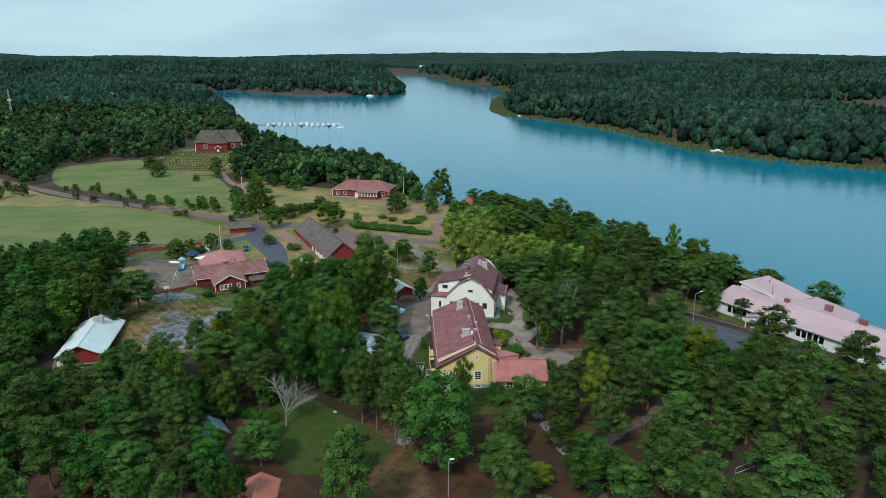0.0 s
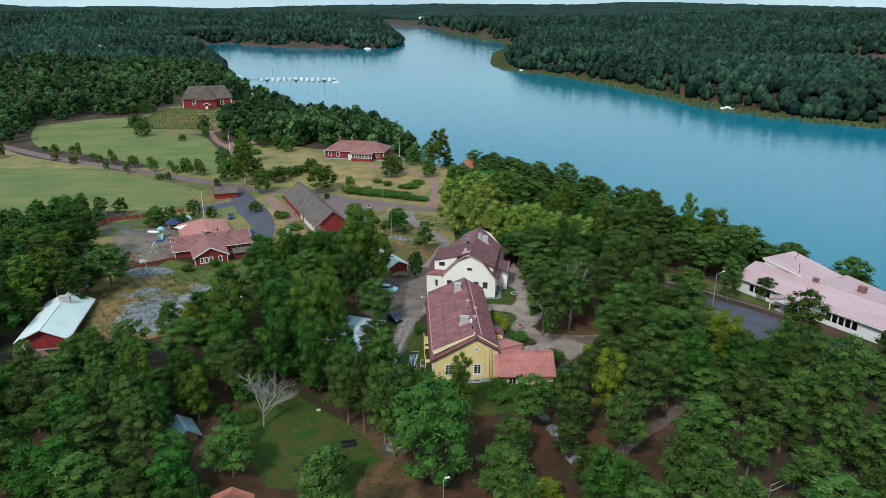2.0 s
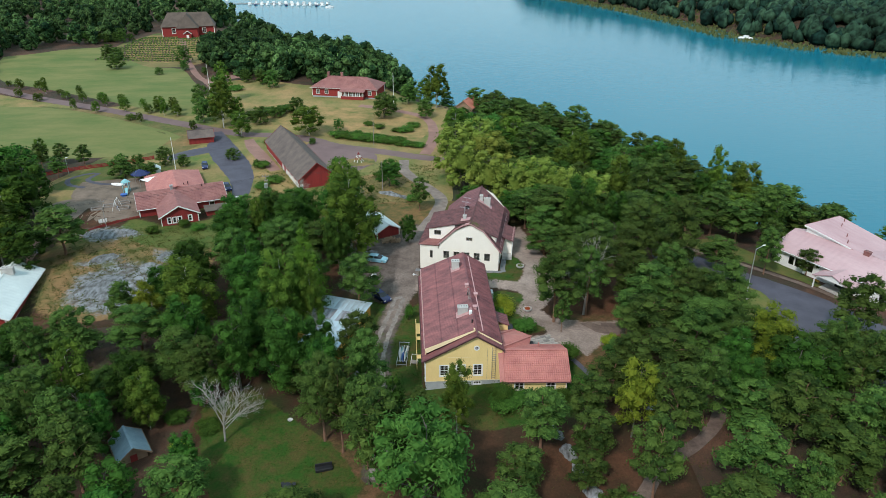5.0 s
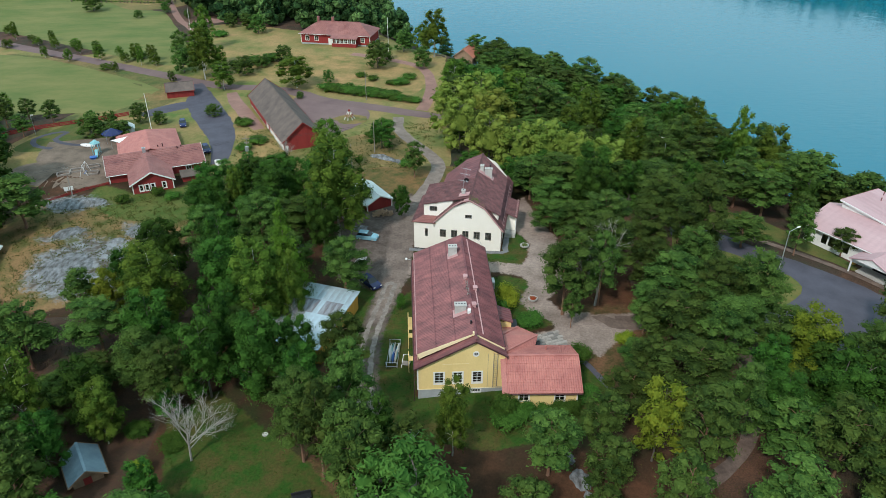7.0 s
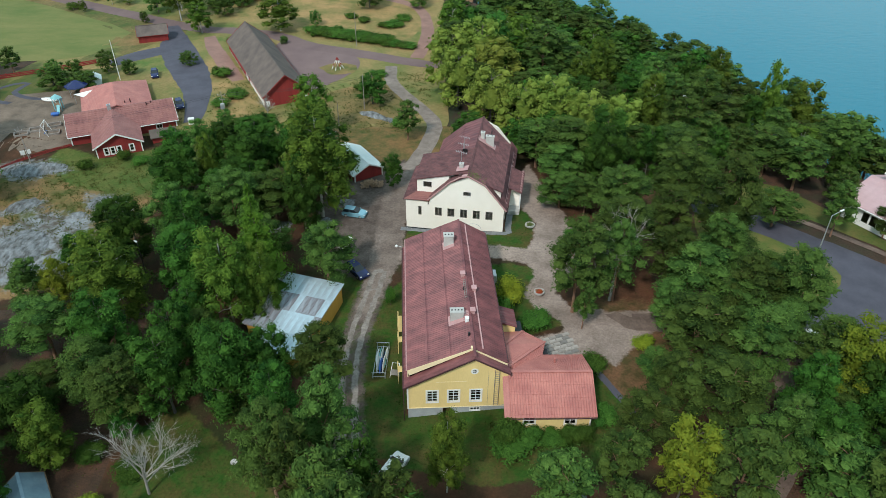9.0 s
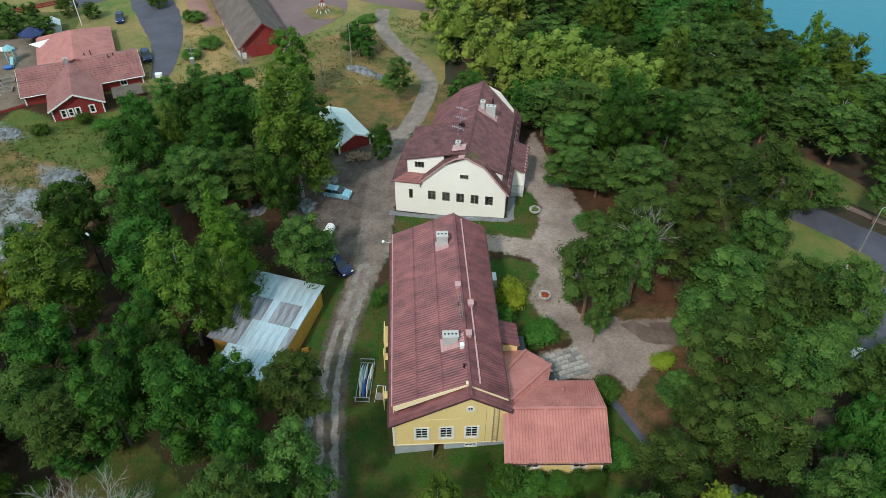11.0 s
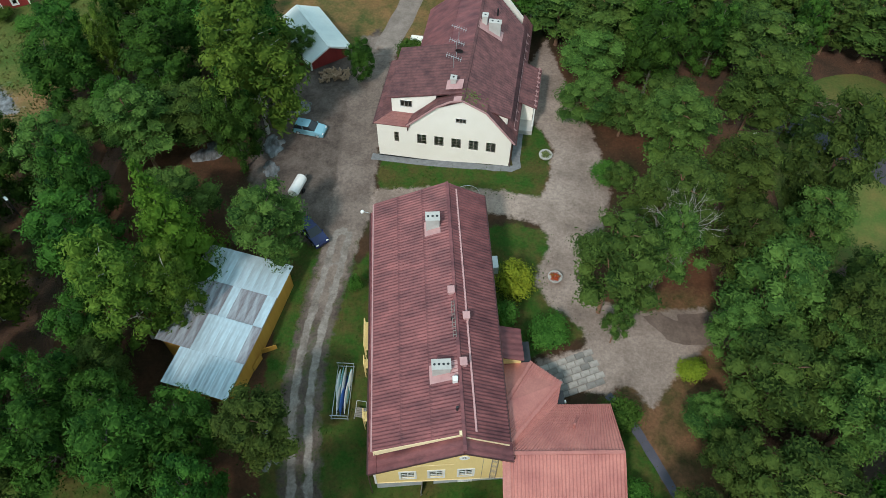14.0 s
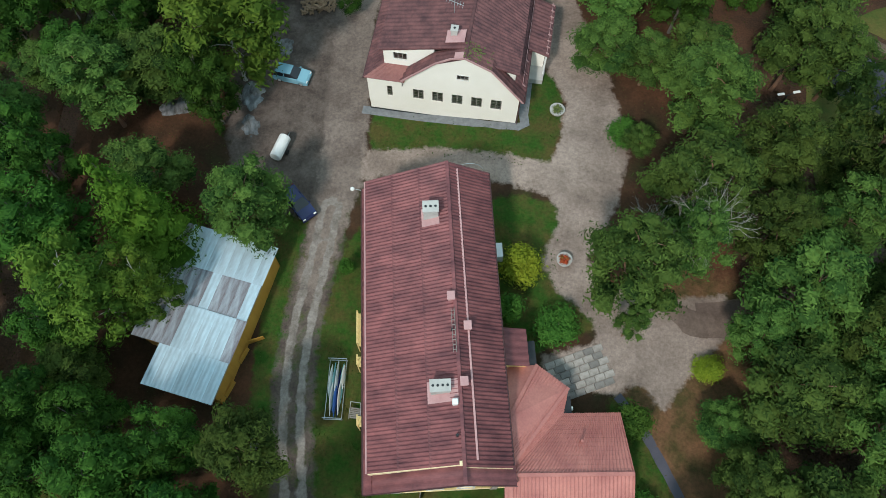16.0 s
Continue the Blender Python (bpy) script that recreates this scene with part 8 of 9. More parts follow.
far_woods("distant woods", -1300, 1300, 1500, 2200, 13.0, 5, 1, lambda x, y, d: d > 8)


def canopy(x, y):
    """The tops of endless woods, rising and falling."""
    n = np.zeros(x.shape)
    for k, (fx, fy, a) in enumerate(((0.021, 0.017, 2.2), (0.043, 0.051, 1.8), (0.083, 0.071, 1.5), (0.157, 0.139, 1.2))):
        n = n + a * np.sin(x * fx + k * 1.7 + 1.3 * np.sin(y * fy * 0.7)) * np.sin(y * fy + k * 2.9 + 1.1 * np.sin(x * fx * 0.8))
    d = shore_distance(x, y)
    return height(x, y) + np.where((d > 12) & (np.hypot(x, y) > 2050), 9.5 + n + 1.5 * np.random.RandomState(4).randn(*x.shape), -6.0)


tops = new("canopy", grid_mesh("canopy", np.arange(-3300, 3300, 22.0), np.arange(1700, 4800, 22.0), canopy, LEAF_FAR_HAZE))
tagged(tops, "unbroken dark green woods out to the horizon", "woods", kind="stuff")

# reeds along the far shore
rng = np.random.RandomState(9)
pts = []
for i in range(28, 43):
    a, b = np.array(INLET[i], float), np.array(INLET[i + 1], float)
    n = int(np.hypot(*(b - a)) * 10)
    t = rng.rand(n, 1)
    nrm = np.array([(b - a)[1], -(b - a)[0]]) / np.hypot(*(b - a))
    pts.append(a + (b - a) * t + nrm * rng.uniform(-16, 20, (n, 1)))
pts = np.vstack(pts)
n = len(pts)
ang = rng.uniform(0, 6.28, n)
w, hgt = rng.uniform(0.4, 1.2, n), rng.uniform(0.9, 1.9, n)
base = np.stack([pts[:, 0], pts[:, 1], np.maximum(WATER_Z, height(pts[:, 0], pts[:, 1])) - 0.2], 1)
dx = np.stack([np.cos(ang) * w, np.sin(ang) * w, np.zeros(n)], 1)
up = np.stack([rng.uniform(-0.4, 0.4, n), rng.uniform(-0.4, 0.4, n), hgt], 1)
v = np.stack([base - dx, base + dx, base + dx * 0.7 + up, base - dx * 0.7 + up], 1).reshape(-1, 3)
reeds = new("reeds", mesh_from("reeds", v, [(4 * i, 4 * i + 1, 4 * i + 2, 4 * i + 3) for i in range(n)], REED))
tagged(reeds, "belt of yellow-green reeds along the shore", "reeds", kind="stuff")


# ---- rocks, poles, vehicles and small things ----
def rock(x, y, rx, ry, h, yaw, seed, label, up=0.0):
    """A bare rock: an uneven mound with cracks, its edge sunk in the ground."""
    rng = random.Random(seed)
    off = Vector((rng.uniform(0, 50), rng.uniform(0, 50), 0))
    nr, na = 16, 44
    verts, faces = [], []
    ca, sa = math.cos(radians(yaw)), math.sin(radians(yaw))
    for i in range(nr + 1):
        f = i / nr
        for k in range(na):
            a = 6.2832 * k / na
            edge = 1 + 0.35 * noise.noise(Vector((math.cos(a) * 1.3, math.sin(a) * 1.3, seed)))
            u, w = f * edge * rx * math.cos(a), f * edge * ry * math.sin(a)
            px_, py_ = x + u * ca - w * sa, y + u * sa + w * ca
            p = Vector((px_, py_, 0)) * 0.35 + off
            crack = abs(noise.noise(p * 0.8)) + 0.5 * abs(noise.noise(p * 2.1))
            verts.append((px_, py_, h * (1 - f ** 2.2) * (0.6 + 0.8 * crack) + 0.18 * noise.noise(p * 5) - (0.5 if i == nr else 0)))
    co = np.array(verts)
    co[:, 2] += height(co[:, 0], co[:, 1]) + up
    for i in range(nr):
        for k in range(na):
            q = (k + 1) % na
            faces.append((i * na + k, i * na + q, (i + 1) * na + q, (i + 1) * na + k))
    ob = new("rock", mesh_from("rock", co, faces, ROCK))
    return tagged(ob, label, "rock", "bare rocks")


rock(-65.5, 161.0, 5.0, 5.6, 0.6, 20, 3, "large bare grey granite outcrop with cracks")
rock(-58.5, 157.0, 3.0, 2.8, 0.4, 0, 4, "cracked grey granite outcrop beside the birches")
rock(-60.0, 170.4, 1.8, 1.2, 0.3, 10, 5, "small flat grey rock in dry grass")
rock(-71.0, 174.0, 3.4, 2.2, 0.5, 40, 6, "low grey rock in dry grass")
rock(-75.0, 187.0, 6.0, 3.0, 1.0, 10, 7, "grey rock ridge below the red fence")
rock(-56.0, 174.0, 5.0, 2.6, 0.5, -20, 8, "low lichen-covered rock in the meadow")
rock(-90.0, 178.0, 3.0, 2.0, 0.6, 10, 9, "grey rock beside the gravel drive")
for i, (x, y, rx, ry, h, yaw) in enumerate(((-13.4, 170.0, 1.9, 1.5, 0.45, 10), (-15.8, 163.6, 1.5, 1.9, 0.4, 0), (-15.6, 159.6, 1.2, 1.5, 0.35, 20), (-23.4, 162.6, 2.6, 1.4, 0.5, 30), (-11.2, 126.4, 1.4, 2.2, 0.4, 10),
                                           (33.0, 130.4, 0.7, 0.6, 0.5, 0), (-12, 206, 4.0, 1.4, 0.5, -40), (-8.5, 203, 2.5, 0.9, 0.4, -50))):
    rock(x, y, rx, ry, h, yaw, 20 + i, "low grey rock showing through the ground")
for i, (x, y) in enumerate(((16.6, 112.0), (17.8, 108.2), (18.6, 105.2), (19.6, 101.6), (38.5, 96.5), (41, 94), (31, 117.5))):
    rock(x, y, 0.9 + 0.2 * (i % 2), 1.9, 0.4, 15 if i < 4 else -50, 40 + i, "narrow grey rock rib among pine needles")

# a small uneven patch, darker than the gravel about it
patch("worn_patch", [(24.6, 139.4), (26.4, 139.8), (28.4, 138.2), (28.8, 136.2), (27.2, 136.6), (25.6, 138.0)], DIRT, "dark brown patch in the gravel yard", "patch", 0.11, 1.0, 0.4)
strip("path", [(24, 84, 2.2), (22.6, 94, 2.0), (25.8, 101.6, 2.0), (30.4, 106.4, 1.8), (37, 112, 1.8), (41, 119, 2.0), (43.4, 127, 2.4), (45, 136, 3)], DIRT, "worn dirt path through the pines", "path", 0.10, 0.4)


def bare_tree(name, x, y, h, spread, seed, label, material=None):
    """A leafless tree: trunk and forked branches."""
    rng = random.Random(seed)
    t = thing(name, Matrix.Translation((x, y, z_at(x, y) - 0.1)), label, "tree")
    trunk, twigs = bmesh.new(), bmesh.new()

    def grow(a, d, length, r, depth):
        b = a + d * length
        rod(a, b, r, 6 if depth < 2 else 4, trunk if depth == 0 else twigs, r * 0.66)
        if depth == 5:
            return
        for _ in range((7, 4, 4, 3, 3)[depth]):
            turn = Vector((rng.uniform(-1, 1), rng.uniform(-1, 1), rng.uniform(-0.35, 0.75))) * spread
            start = a.lerp(b, rng.uniform(0.4, 1.0))
            grow(start, (d + turn).normalized(), length * rng.uniform(0.5, 0.8), r * 0.52, depth + 1)

    grow(Vector((0, 0, 0)), Vector((0.05, 0.02, 1)).normalized(), h * 0.45, h * 0.017, 0)
    part("trunk", trunk, material or DEAD_WOOD, t)
    part("dead_crown", twigs, material or DEAD_WOOD, t)
    return t


bare_tree("dead_tree", -28.2, 113.9, 10.0, 0.95, 2, "leafless bleached dead tree on the lawn")
bare_tree("dead_pine", 25.6, 142.4, 12.5, 0.8, 5, "grey dead pine among green pines")
bare_tree("dead_tree", -34.6, 207.6, 6.0, 0.9, 8, "leafless pale tree in front of the barn")
bare_tree("dead_tree", 54.0, 130.2, 5.0, 1.0, 9, "bare pale branches beside a parked car")


def pole(name, x, y, h, label, material, r=0.11, lean=(0, 0), bars=()):
    p = thing(name, Matrix.Translation((x, y, z_at(x, y) - 0.2)), label, "pole")
    part("shaft", rod((0, 0, 0), (lean[0], lean[1], h), r, 8, r2=r * 0.6), material, p)
    for z, w in bars:
        part("crossbar", box(-w / 2, w / 2, -0.05, 0.05, z, z + 0.12), GREY_WOOD, p)
        for s in (-0.9, 0.9):
            part("insulator", rod((s * w / 2, 0, z + 0.12), (s * w / 2, 0, z + 0.32), 0.05, 6), STEEL, p)
    return p


GREY = GREY_WOOD
pole("utility_pole", -77.2, 189.4, 8.0, "grey wooden utility pole below the play yard", GREY, bars=((7.2, 1.4),))
up_ = pole("utility_pole", -42.5, 203.8, 8.0, "grey wooden utility pole with a transformer", GREY, bars=((7.2, 1.6), (6.2, 1.0)))
part("transformer", bevelled(box(-0.4, 0.4, -0.7, -0.15, 4.4, 5.6), 0.05), STEEL, up_)
pole("utility_pole", -14.1, 210.0, 8.0, "slim grey wooden pole beside the track", GREY, 0.1)
pole("utility_pole", -20.2, 252.5, 9.0, "slim grey pole beside the road", GREY, 0.1)
pole("flagpole", -75.0, 230.4, 10.0, "tall white flagpole behind the red house", WHITE, 0.1)
pole("flagpole", -17.4, 306, 12.0, "tall white flagpole by the manor house", WHITE, 0.1)
pole("flagpole", -95, 330, 11.0, "tall pale pole near the road", WHITE, 0.1)
pole("utility_pole", -18.4, 200.4, 6.0, "slim pole in dry grass", GREY, 0.09)
wires = bmesh.new()
for a, b in (((-77.2, 189.4), (-42.5, 203.8)), ((-77.2, 189.4), (-125, 172)), ((-42.5, 203.8), (-14.1, 210.0))):
    za, zb = z_at(*a) + 7.3, z_at(*b) + 7.3
    for off in (-0.5, 0.5):
        last = None
        for k in range(13):
            f = k / 12
            p = Vector((a[0] + (b[0] - a[0]) * f, a[1] + (b[1] - a[1]) * f + off, za + (zb - za) * f - 3.2 * f * (1 - f)))
            if last is not None:
                rod(last, p, 0.018, 4, wires)
            last = p
lines = thing("power_line", Matrix.Identity(4), "thin dark overhead wires between wooden poles", "wire")
part("wire", wires, DARK_METAL, lines)


def street_lamp(x, y, h, reach, yaw, label, shaft=None, heads=1):
    p = thing("street_lamp", pose(x, y, z_at(x, y) - 0.1, 0, 0, yaw), label, "street lamp", "street lamps")
    part("pole", rod((0, 0, 0), (0, 0, h), 0.1, 8, r2=0.06), shaft or STEEL, p)
    for s in ((1,) if heads == 1 else (1, -1)):
        part("arm", rod((0, 0, h - 0.03), (s * reach, 0, h + 0.35), 0.045, 6), shaft or STEEL, p)
        hd = bevelled(box(s * reach - 0.35, s * reach + 0.35, -0.13, 0.13, h + 0.3, h + 0.45), 0.04)
        part("lamp_head", hd, WHITE, p)
    return p


street_lamp(56.8, 150.4, 9.6, 1.8, 25, "tall grey street lamp in the turning place")
street_lamp(38.3, 159.5, 5.0, 0.8, 10, "park lamp with two white heads under pines", DARK_METAL, 2)
street_lamp(49.2, 193.0, 9.0, 0.9, 160, "tall grey lamp among shore pines")
street_lamp(-41.0, 151.0, 6.5, 0.4, 140, "dark lamp pole with a white head", DARK_METAL)
street_lamp(0.8, 90.4, 6.0, 0.5, 10, "slim lamp post with a white head", STEEL)
street_lamp(-104.6, 228.0, 5.0, 0.3, 10, "slim lamp post beside the play lawn", STEEL)


def lathe(profile, n=16, bm=None):
    bm = bm or bmesh.new()
    rings = [[bm.verts.new((r * math.cos(6.2832 * k / n), r * math.sin(6.2832 * k / n), z)) for k in range(n)] for r, z in profile]
    for a, b in zip(rings, rings[1:]):
        for k in range(n):
            bm.faces.new((a[k], a[(k + 1) % n], b[(k + 1) % n], b[k]))
    bm.faces.new(rings[0][::-1])
    return bm


def planter(x, y, r, label, flowers):
    p = thing("planter", Matrix.Translation((x, y, z_at(x, y) + 0.09)), label, "planter", "round planters")
    part("bowl", lathe([(r * 0.6, 0), (r * 0.95, 0.25), (r, 0.5), (r * 0.9, 0.52), (r * 0.85, 0.4), (0.02, 0.38)]), CONCRETE, p)
    me = crown_mesh("flower_mound", [(r * 0.4 * math.cos(k * 1.26), r * 0.4 * math.sin(k * 1.26), 0.45, r * 0.36, r * 0.36, 0.2) for k in range(5)], 260, 0.09, flowers, int(x * 7))
    f = new("flower_mound", me)
    f.parent = p
    return p


planter(16.2, 143.8, 0.75, "round pale concrete planter with red flowers", RED_FLOWER)
planter(16.6, 160.8, 0.8, "round concrete planter with dry plants", REED)
planter(56.2, 149.4, 0.8, "round planter with red flowers at the lamp", RED_FLOWER)

WORN_SLAB = surface("worn_concrete_slab", (0.33, 0.30, 0.27), (0.18, 0.16, 0.142), 0.9, 0.9, 0.3, 9, vary=0.35)
DARK_SLAB = surface("stained_concrete_slab", (0.20, 0.185, 0.17), (0.12, 0.11, 0.10), 0.9, 0.9, 0.3, 9, vary=0.35)
# stone slabs in front of the annex
slabs = thing("slab_pavement", pose(16.9, 132.7, z_at(16.6, 133.1) + 0.13, 0, 0, 20), "worn grey concrete slab terrace", "pavement", kind="structure")
one = part("slab", bevelled(box(-0.44, 0.44, -0.29, 0.29, -0.12, 0.03), 0.015), WORN_SLAB, slabs)
one.matrix_basis = Matrix.Translation((-2.4, -1.3, 0))
other = part("slab", bevelled(box(-0.44, 0.44, -0.29, 0.29, -0.12, 0.03), 0.015), DARK_SLAB, slabs)
other.matrix_basis = Matrix.Translation((-2.4 + 0.92, -1.3, 0))
rng = random.Random(4)
for i in range(6):
    for j in range(6):
        if (i, j) in ((0, 0), (1, 0)):
            continue
        u, v = -2.4 + i * 0.92 + (0.3 if j % 2 else 0), -1.3 + j * 0.62
        p = slabs.matrix_basis @ Vector((u, v, 0))
        m = Matrix.Translation((u, v, z_at(p.x, p.y) - z_at(16.6, 133.1) + rng.uniform(-0.01, 0.012))) @ Matrix.Rotation(radians(rng.uniform(-1.5, 1.5)), 4, "Z")
        share("slab", (one if rng.random() < 0.6 else other).data, slabs, m)


def car(x, y, yaw, paint, label, length=3.95, wide=1.68, tall=1.45):
    """A hatchback: shaped body, cabin glass, roof, wheels, lamps."""
    c = thing("car", pose(x, y, z_at(x, y) + 0.1, 0, 0, yaw), label, "car", "parked cars")
    h, w = length / 2, wide / 2
    low = [(-h, 0.35), (-h + 0.03, 0.78), (-h * 0.9, 0.92), (h * 0.42, 0.95), (h * 0.9, 0.78), (h, 0.6), (h, 0.3), (h * 0.8, 0.22), (-h * 0.85, 0.22)]
    bm = bmesh.new()
    rings = []
    for s, k in ((-1, 0.9), (-1, 1.0), (1, 1.0), (1, 0.9)):
        rings.append([bm.verts.new((px_ * (0.985 if k < 1 else 1), s * w * (1.0 if k == 1.0 else 1.0) * (1 if k < 1 else 0.93), z if k < 1 else z + 0.02)) for px_, z in low])
    rings = [rings[0], rings[1], rings[2], rings[3]]
    n = len(low)
    for a, b in zip(rings, rings[1:]):
        for k in range(n):
            bm.faces.new((a[k], a[(k + 1) % n], b[(k + 1) % n], b[k]))
    bm.faces.new(rings[0])
    bm.faces.new(rings[-1][::-1])
    part("body", bm, paint, c)
    glass = bmesh.new()
    base = [(-h * 0.93, 0.93), (h * 0.46, 0.95)]
    roof = [(-h * 0.78, tall - 0.04), (h * 0.05, tall - 0.03)]
    v = [glass.verts.new((px_, s * w * k, z)) for (px_, z), k in ((base[0], 0.9), (base[1], 0.9), (roof[1], 0.74), (roof[0], 0.74)) for s in (-1, 1)]
    for q in ((0, 2, 4, 6), (1, 7, 5, 3), (2, 3, 5, 4), (0, 6, 7, 1), (4, 5, 7, 6)):
        glass.faces.new([v[i] for i in q])
    part("glass_cabin", glass, CAR_GLASS, c)
    part("roof", bevelled(box(-h * 0.80, h * 0.06, -w * 0.75, w * 0.75, tall - 0.05, tall + 0.01), 0.03), paint, c)
    for px_ in (-h * 0.30,):
        for s in (-1, 1):
            part("pillar", beam((px_, s * w * 0.9, 0.94), (px_ - 0.05, s * w * 0.75, tall - 0.03), 0.07, 0.08), paint, c)
    for px_ in (-h * 0.62, h * 0.62):
        for s in (-1, 1):
            t = part("wheel", rod((px_, s * w * 0.82, 0.3), (px_, s * w * 1.0, 0.3), 0.3, 14), RUBBER, c)
            part("rim", rod((px_, s * w * 0.99, 0.3), (px_, s * w * 1.02, 0.3), 0.19, 10), STEEL, t)
    for s in (-1, 1):
        part("headlight", bevelled(box(h * 0.86, h * 0.99, s * w * 0.75 - 0.16, s * w * 0.75 + 0.16, 0.6, 0.74), 0.03), WHITE, c)
        part("tail_light", bevelled(box(-h - 0.01, -h + 0.08, s * w * 0.8 - 0.1, s * w * 0.8 + 0.1, 0.7, 0.95), 0.02), RED_WALL, c)
        part("mirror", bevelled(box(h * 0.34, h * 0.42, s * (w * 0.93 + 0.08) - 0.08, s * (w * 0.93 + 0.08) + 0.08, 0.95, 1.08), 0.02), paint, c)
    return c


car(-11.6, 165.8, -14, BLUE_PAINT, "pale blue hatchback parked on the gravel yard")
car(-9.6, 150.2, -50, NAVY_PAINT, "dark blue hatchback parked by the drive", 4.1)
car(49.4, 134.6, 35, WHITE, "white hatchback half hidden under trees", 4.0)
car(-2.2, 115.6, 60, WHITE, "pale car behind the hanging birch", 3.8)
car(-67.2, 232.4, -70, NAVY_PAINT, "dark car on the asphalt drive", 4.2)
car(-55.8, 214.6, -65, NAVY_PAINT, "dark estate car beside the red house", 4.3)
tr = thing("gas_tank", pose(-11.9, 156.4, z_at(-11.9, 156.4) + 0.1, 0, 0, 72), "white rounded tank trailer under a pine", "trailer")
part("tank", bevelled(rod((-1.3, 0, 0.95), (1.3, 0, 0.95), 0.62, 14), 0.06), WHITE, tr)
for s in (-1, 1):
    part("wheel", rod((0, s * 0.55, 0.28), (0, s * 0.72, 0.28), 0.28, 12), RUBBER, tr)
part("drawbar", beam((1.2, 0, 0.4), (2.2, 0, 0.4), 0.08, 0.08), STEEL, tr)


# board rack beside the drive
rack = thing("board_rack", pose(-4.75, 131.8, z_at(-4.75, 131.8) + 0.06, 0, 0, -2), "low steel rack for paddle boards", "rack")
for y in (-2.7, 2.6):
    f = bmesh.new()
    for x in (-0.75, 0.75):
        rod((x, y, 0), (x, y, 1.0), 0.04, 6, f)
    for z in (0.3, 1.0):
        rod((-0.85, y, z), (0.85, y, z), 0.04, 6, f)
    part("end_frame", f, STEEL, rack)
for s in (-1, 1):
    part("side_rail", rod((s * 0.75, -2.7, 0.3), (s * 0.75, 2.6, 0.3), 0.035, 6), STEEL, rack)


def hull(length, wide, deep, point=0.85):
    """A slim board or boat hull along y."""
    bm = bmesh.new()
    n, m = 15, 8
    rings = []
    for i in range(n):
        f = i / (n - 1) * 2 - 1
        k = max(0.02, (1 - abs(f) ** 2.4)) ** point
        rings.append([bm.verts.new((wide / 2 * k * math.cos(6.2832 * j / m), f * length / 2, deep / 2 * (0.4 + 0.6 * k) * math.sin(6.2832 * j / m) + 0.06 * f * f)) for j in range(m)])
    for a, b in zip(rings, rings[1:]):
        for j in range(m):
            bm.faces.new((a[j], a[(j + 1) % m], b[(j + 1) % m], b[j]))
    bm.faces.new(rings[0])
    bm.faces.new(rings[-1][::-1])
    return bm


for i, (x, y, z, l, mat, lab) in enumerate(((-0.52, 0.6, 0.44, 3.2, WHITE, "white"), (-0.26, 0.1, 0.44, 4.6, TEAL_PAINT, "pale blue"), (0.0, 0.2, 0.44, 4.8, WHITE, "white"), (0.26, -0.3, 0.44, 4.4, NAVY_PAINT, "dark blue"),
                                           (0.5, 0.5, 0.44, 3.6, TEAL_PAINT, "pale blue"), (-0.3, -1.0, 0.72, 3.0, WHITE, "white"), (0.05, -1.2, 0.72, 2.8, TARP_BLUE, "blue"), (0.4, -0.8, 0.72, 3.2, WHITE, "white"), (0.62, 1.0, 0.74, 2.2, WHITE, "white"))):
    b = thing("paddle_board", rack.matrix_basis @ pose(x, y, z, 0, 70 if i % 2 else 60, 0), "slim %s board lying in the rack" % lab, "board", "boards in the rack")
    part("board_hull", hull(l, 0.5, 0.12), mat, b)
    part("fin", slab([(0, -l / 2 + 0.25, 0.05), (0, -l / 2 + 0.5, 0.05), (0.02, -l / 2 + 0.3, 0.22)], 0.015), DARK_METAL, b)
sw = thing("garden_swing", pose(-2.9, 129.6, z_at(-2.9, 129.6) + 0.05, 0, 0, -8), "small grey slatted garden swing", "swing")
for k in range(6):
    part("slat", box(-0.5, 0.5, -0.45 + k * 0.16, -0.33 + k * 0.16, 0.45, 0.49), GREY_WOOD, sw)
hoop = bmesh.new()
for x in (-0.55, 0.55):
    rod((x, -0.5, 0), (x * 0.8, 0.8, 1.3), 0.03, 6, hoop)
    rod((x, 0.6, 0), (x, 0.6, 0.5), 0.03, 6, hoop)
rod((-0.44, 0.8, 1.3), (0.44, 0.8, 1.3), 0.03, 6, hoop)
part("frame", hoop, STEEL, sw)

# lawn: barbecue, bench and fire bowl
g = thing("bench", pose(-13.6, 107.4, z_at(-13.6, 107.4) + 0.05, 0, 0, 15), "dark wooden box bench on worn grass", "bench")
part("seat", bevelled(box(-1.1, 1.1, -0.35, 0.35, 0.1, 0.5), 0.03), DARK_METAL, g)
part("back", bevelled(box(-1.1, 1.1, 0.3, 0.4, 0.4, 0.95), 0.02), DARK_METAL, g)
g = thing("garden_table", pose(-17.7, 104.2, z_at(-17.7, 104.2) + 0.05, 0, 0, 20), "dark garden table set with seats", "table")
part("tabletop", bevelled(rod((0, 0, 0.68), (0, 0, 0.74), 0.6, 14), 0.01), DARK_METAL, g)
for k in range(4):
    a = 0.4 + k * 1.57
    st = bevelled(box(1.0 * math.cos(a) - 0.22, 1.0 * math.cos(a) + 0.22, 1.0 * math.sin(a) - 0.22, 1.0 * math.sin(a) + 0.22, 0.05, 0.46), 0.03)
    part("seat_block", st, DARK_METAL, g)
part("table_leg", rod((0, 0, 0), (0, 0, 0.68), 0.08, 8), STEEL, g)
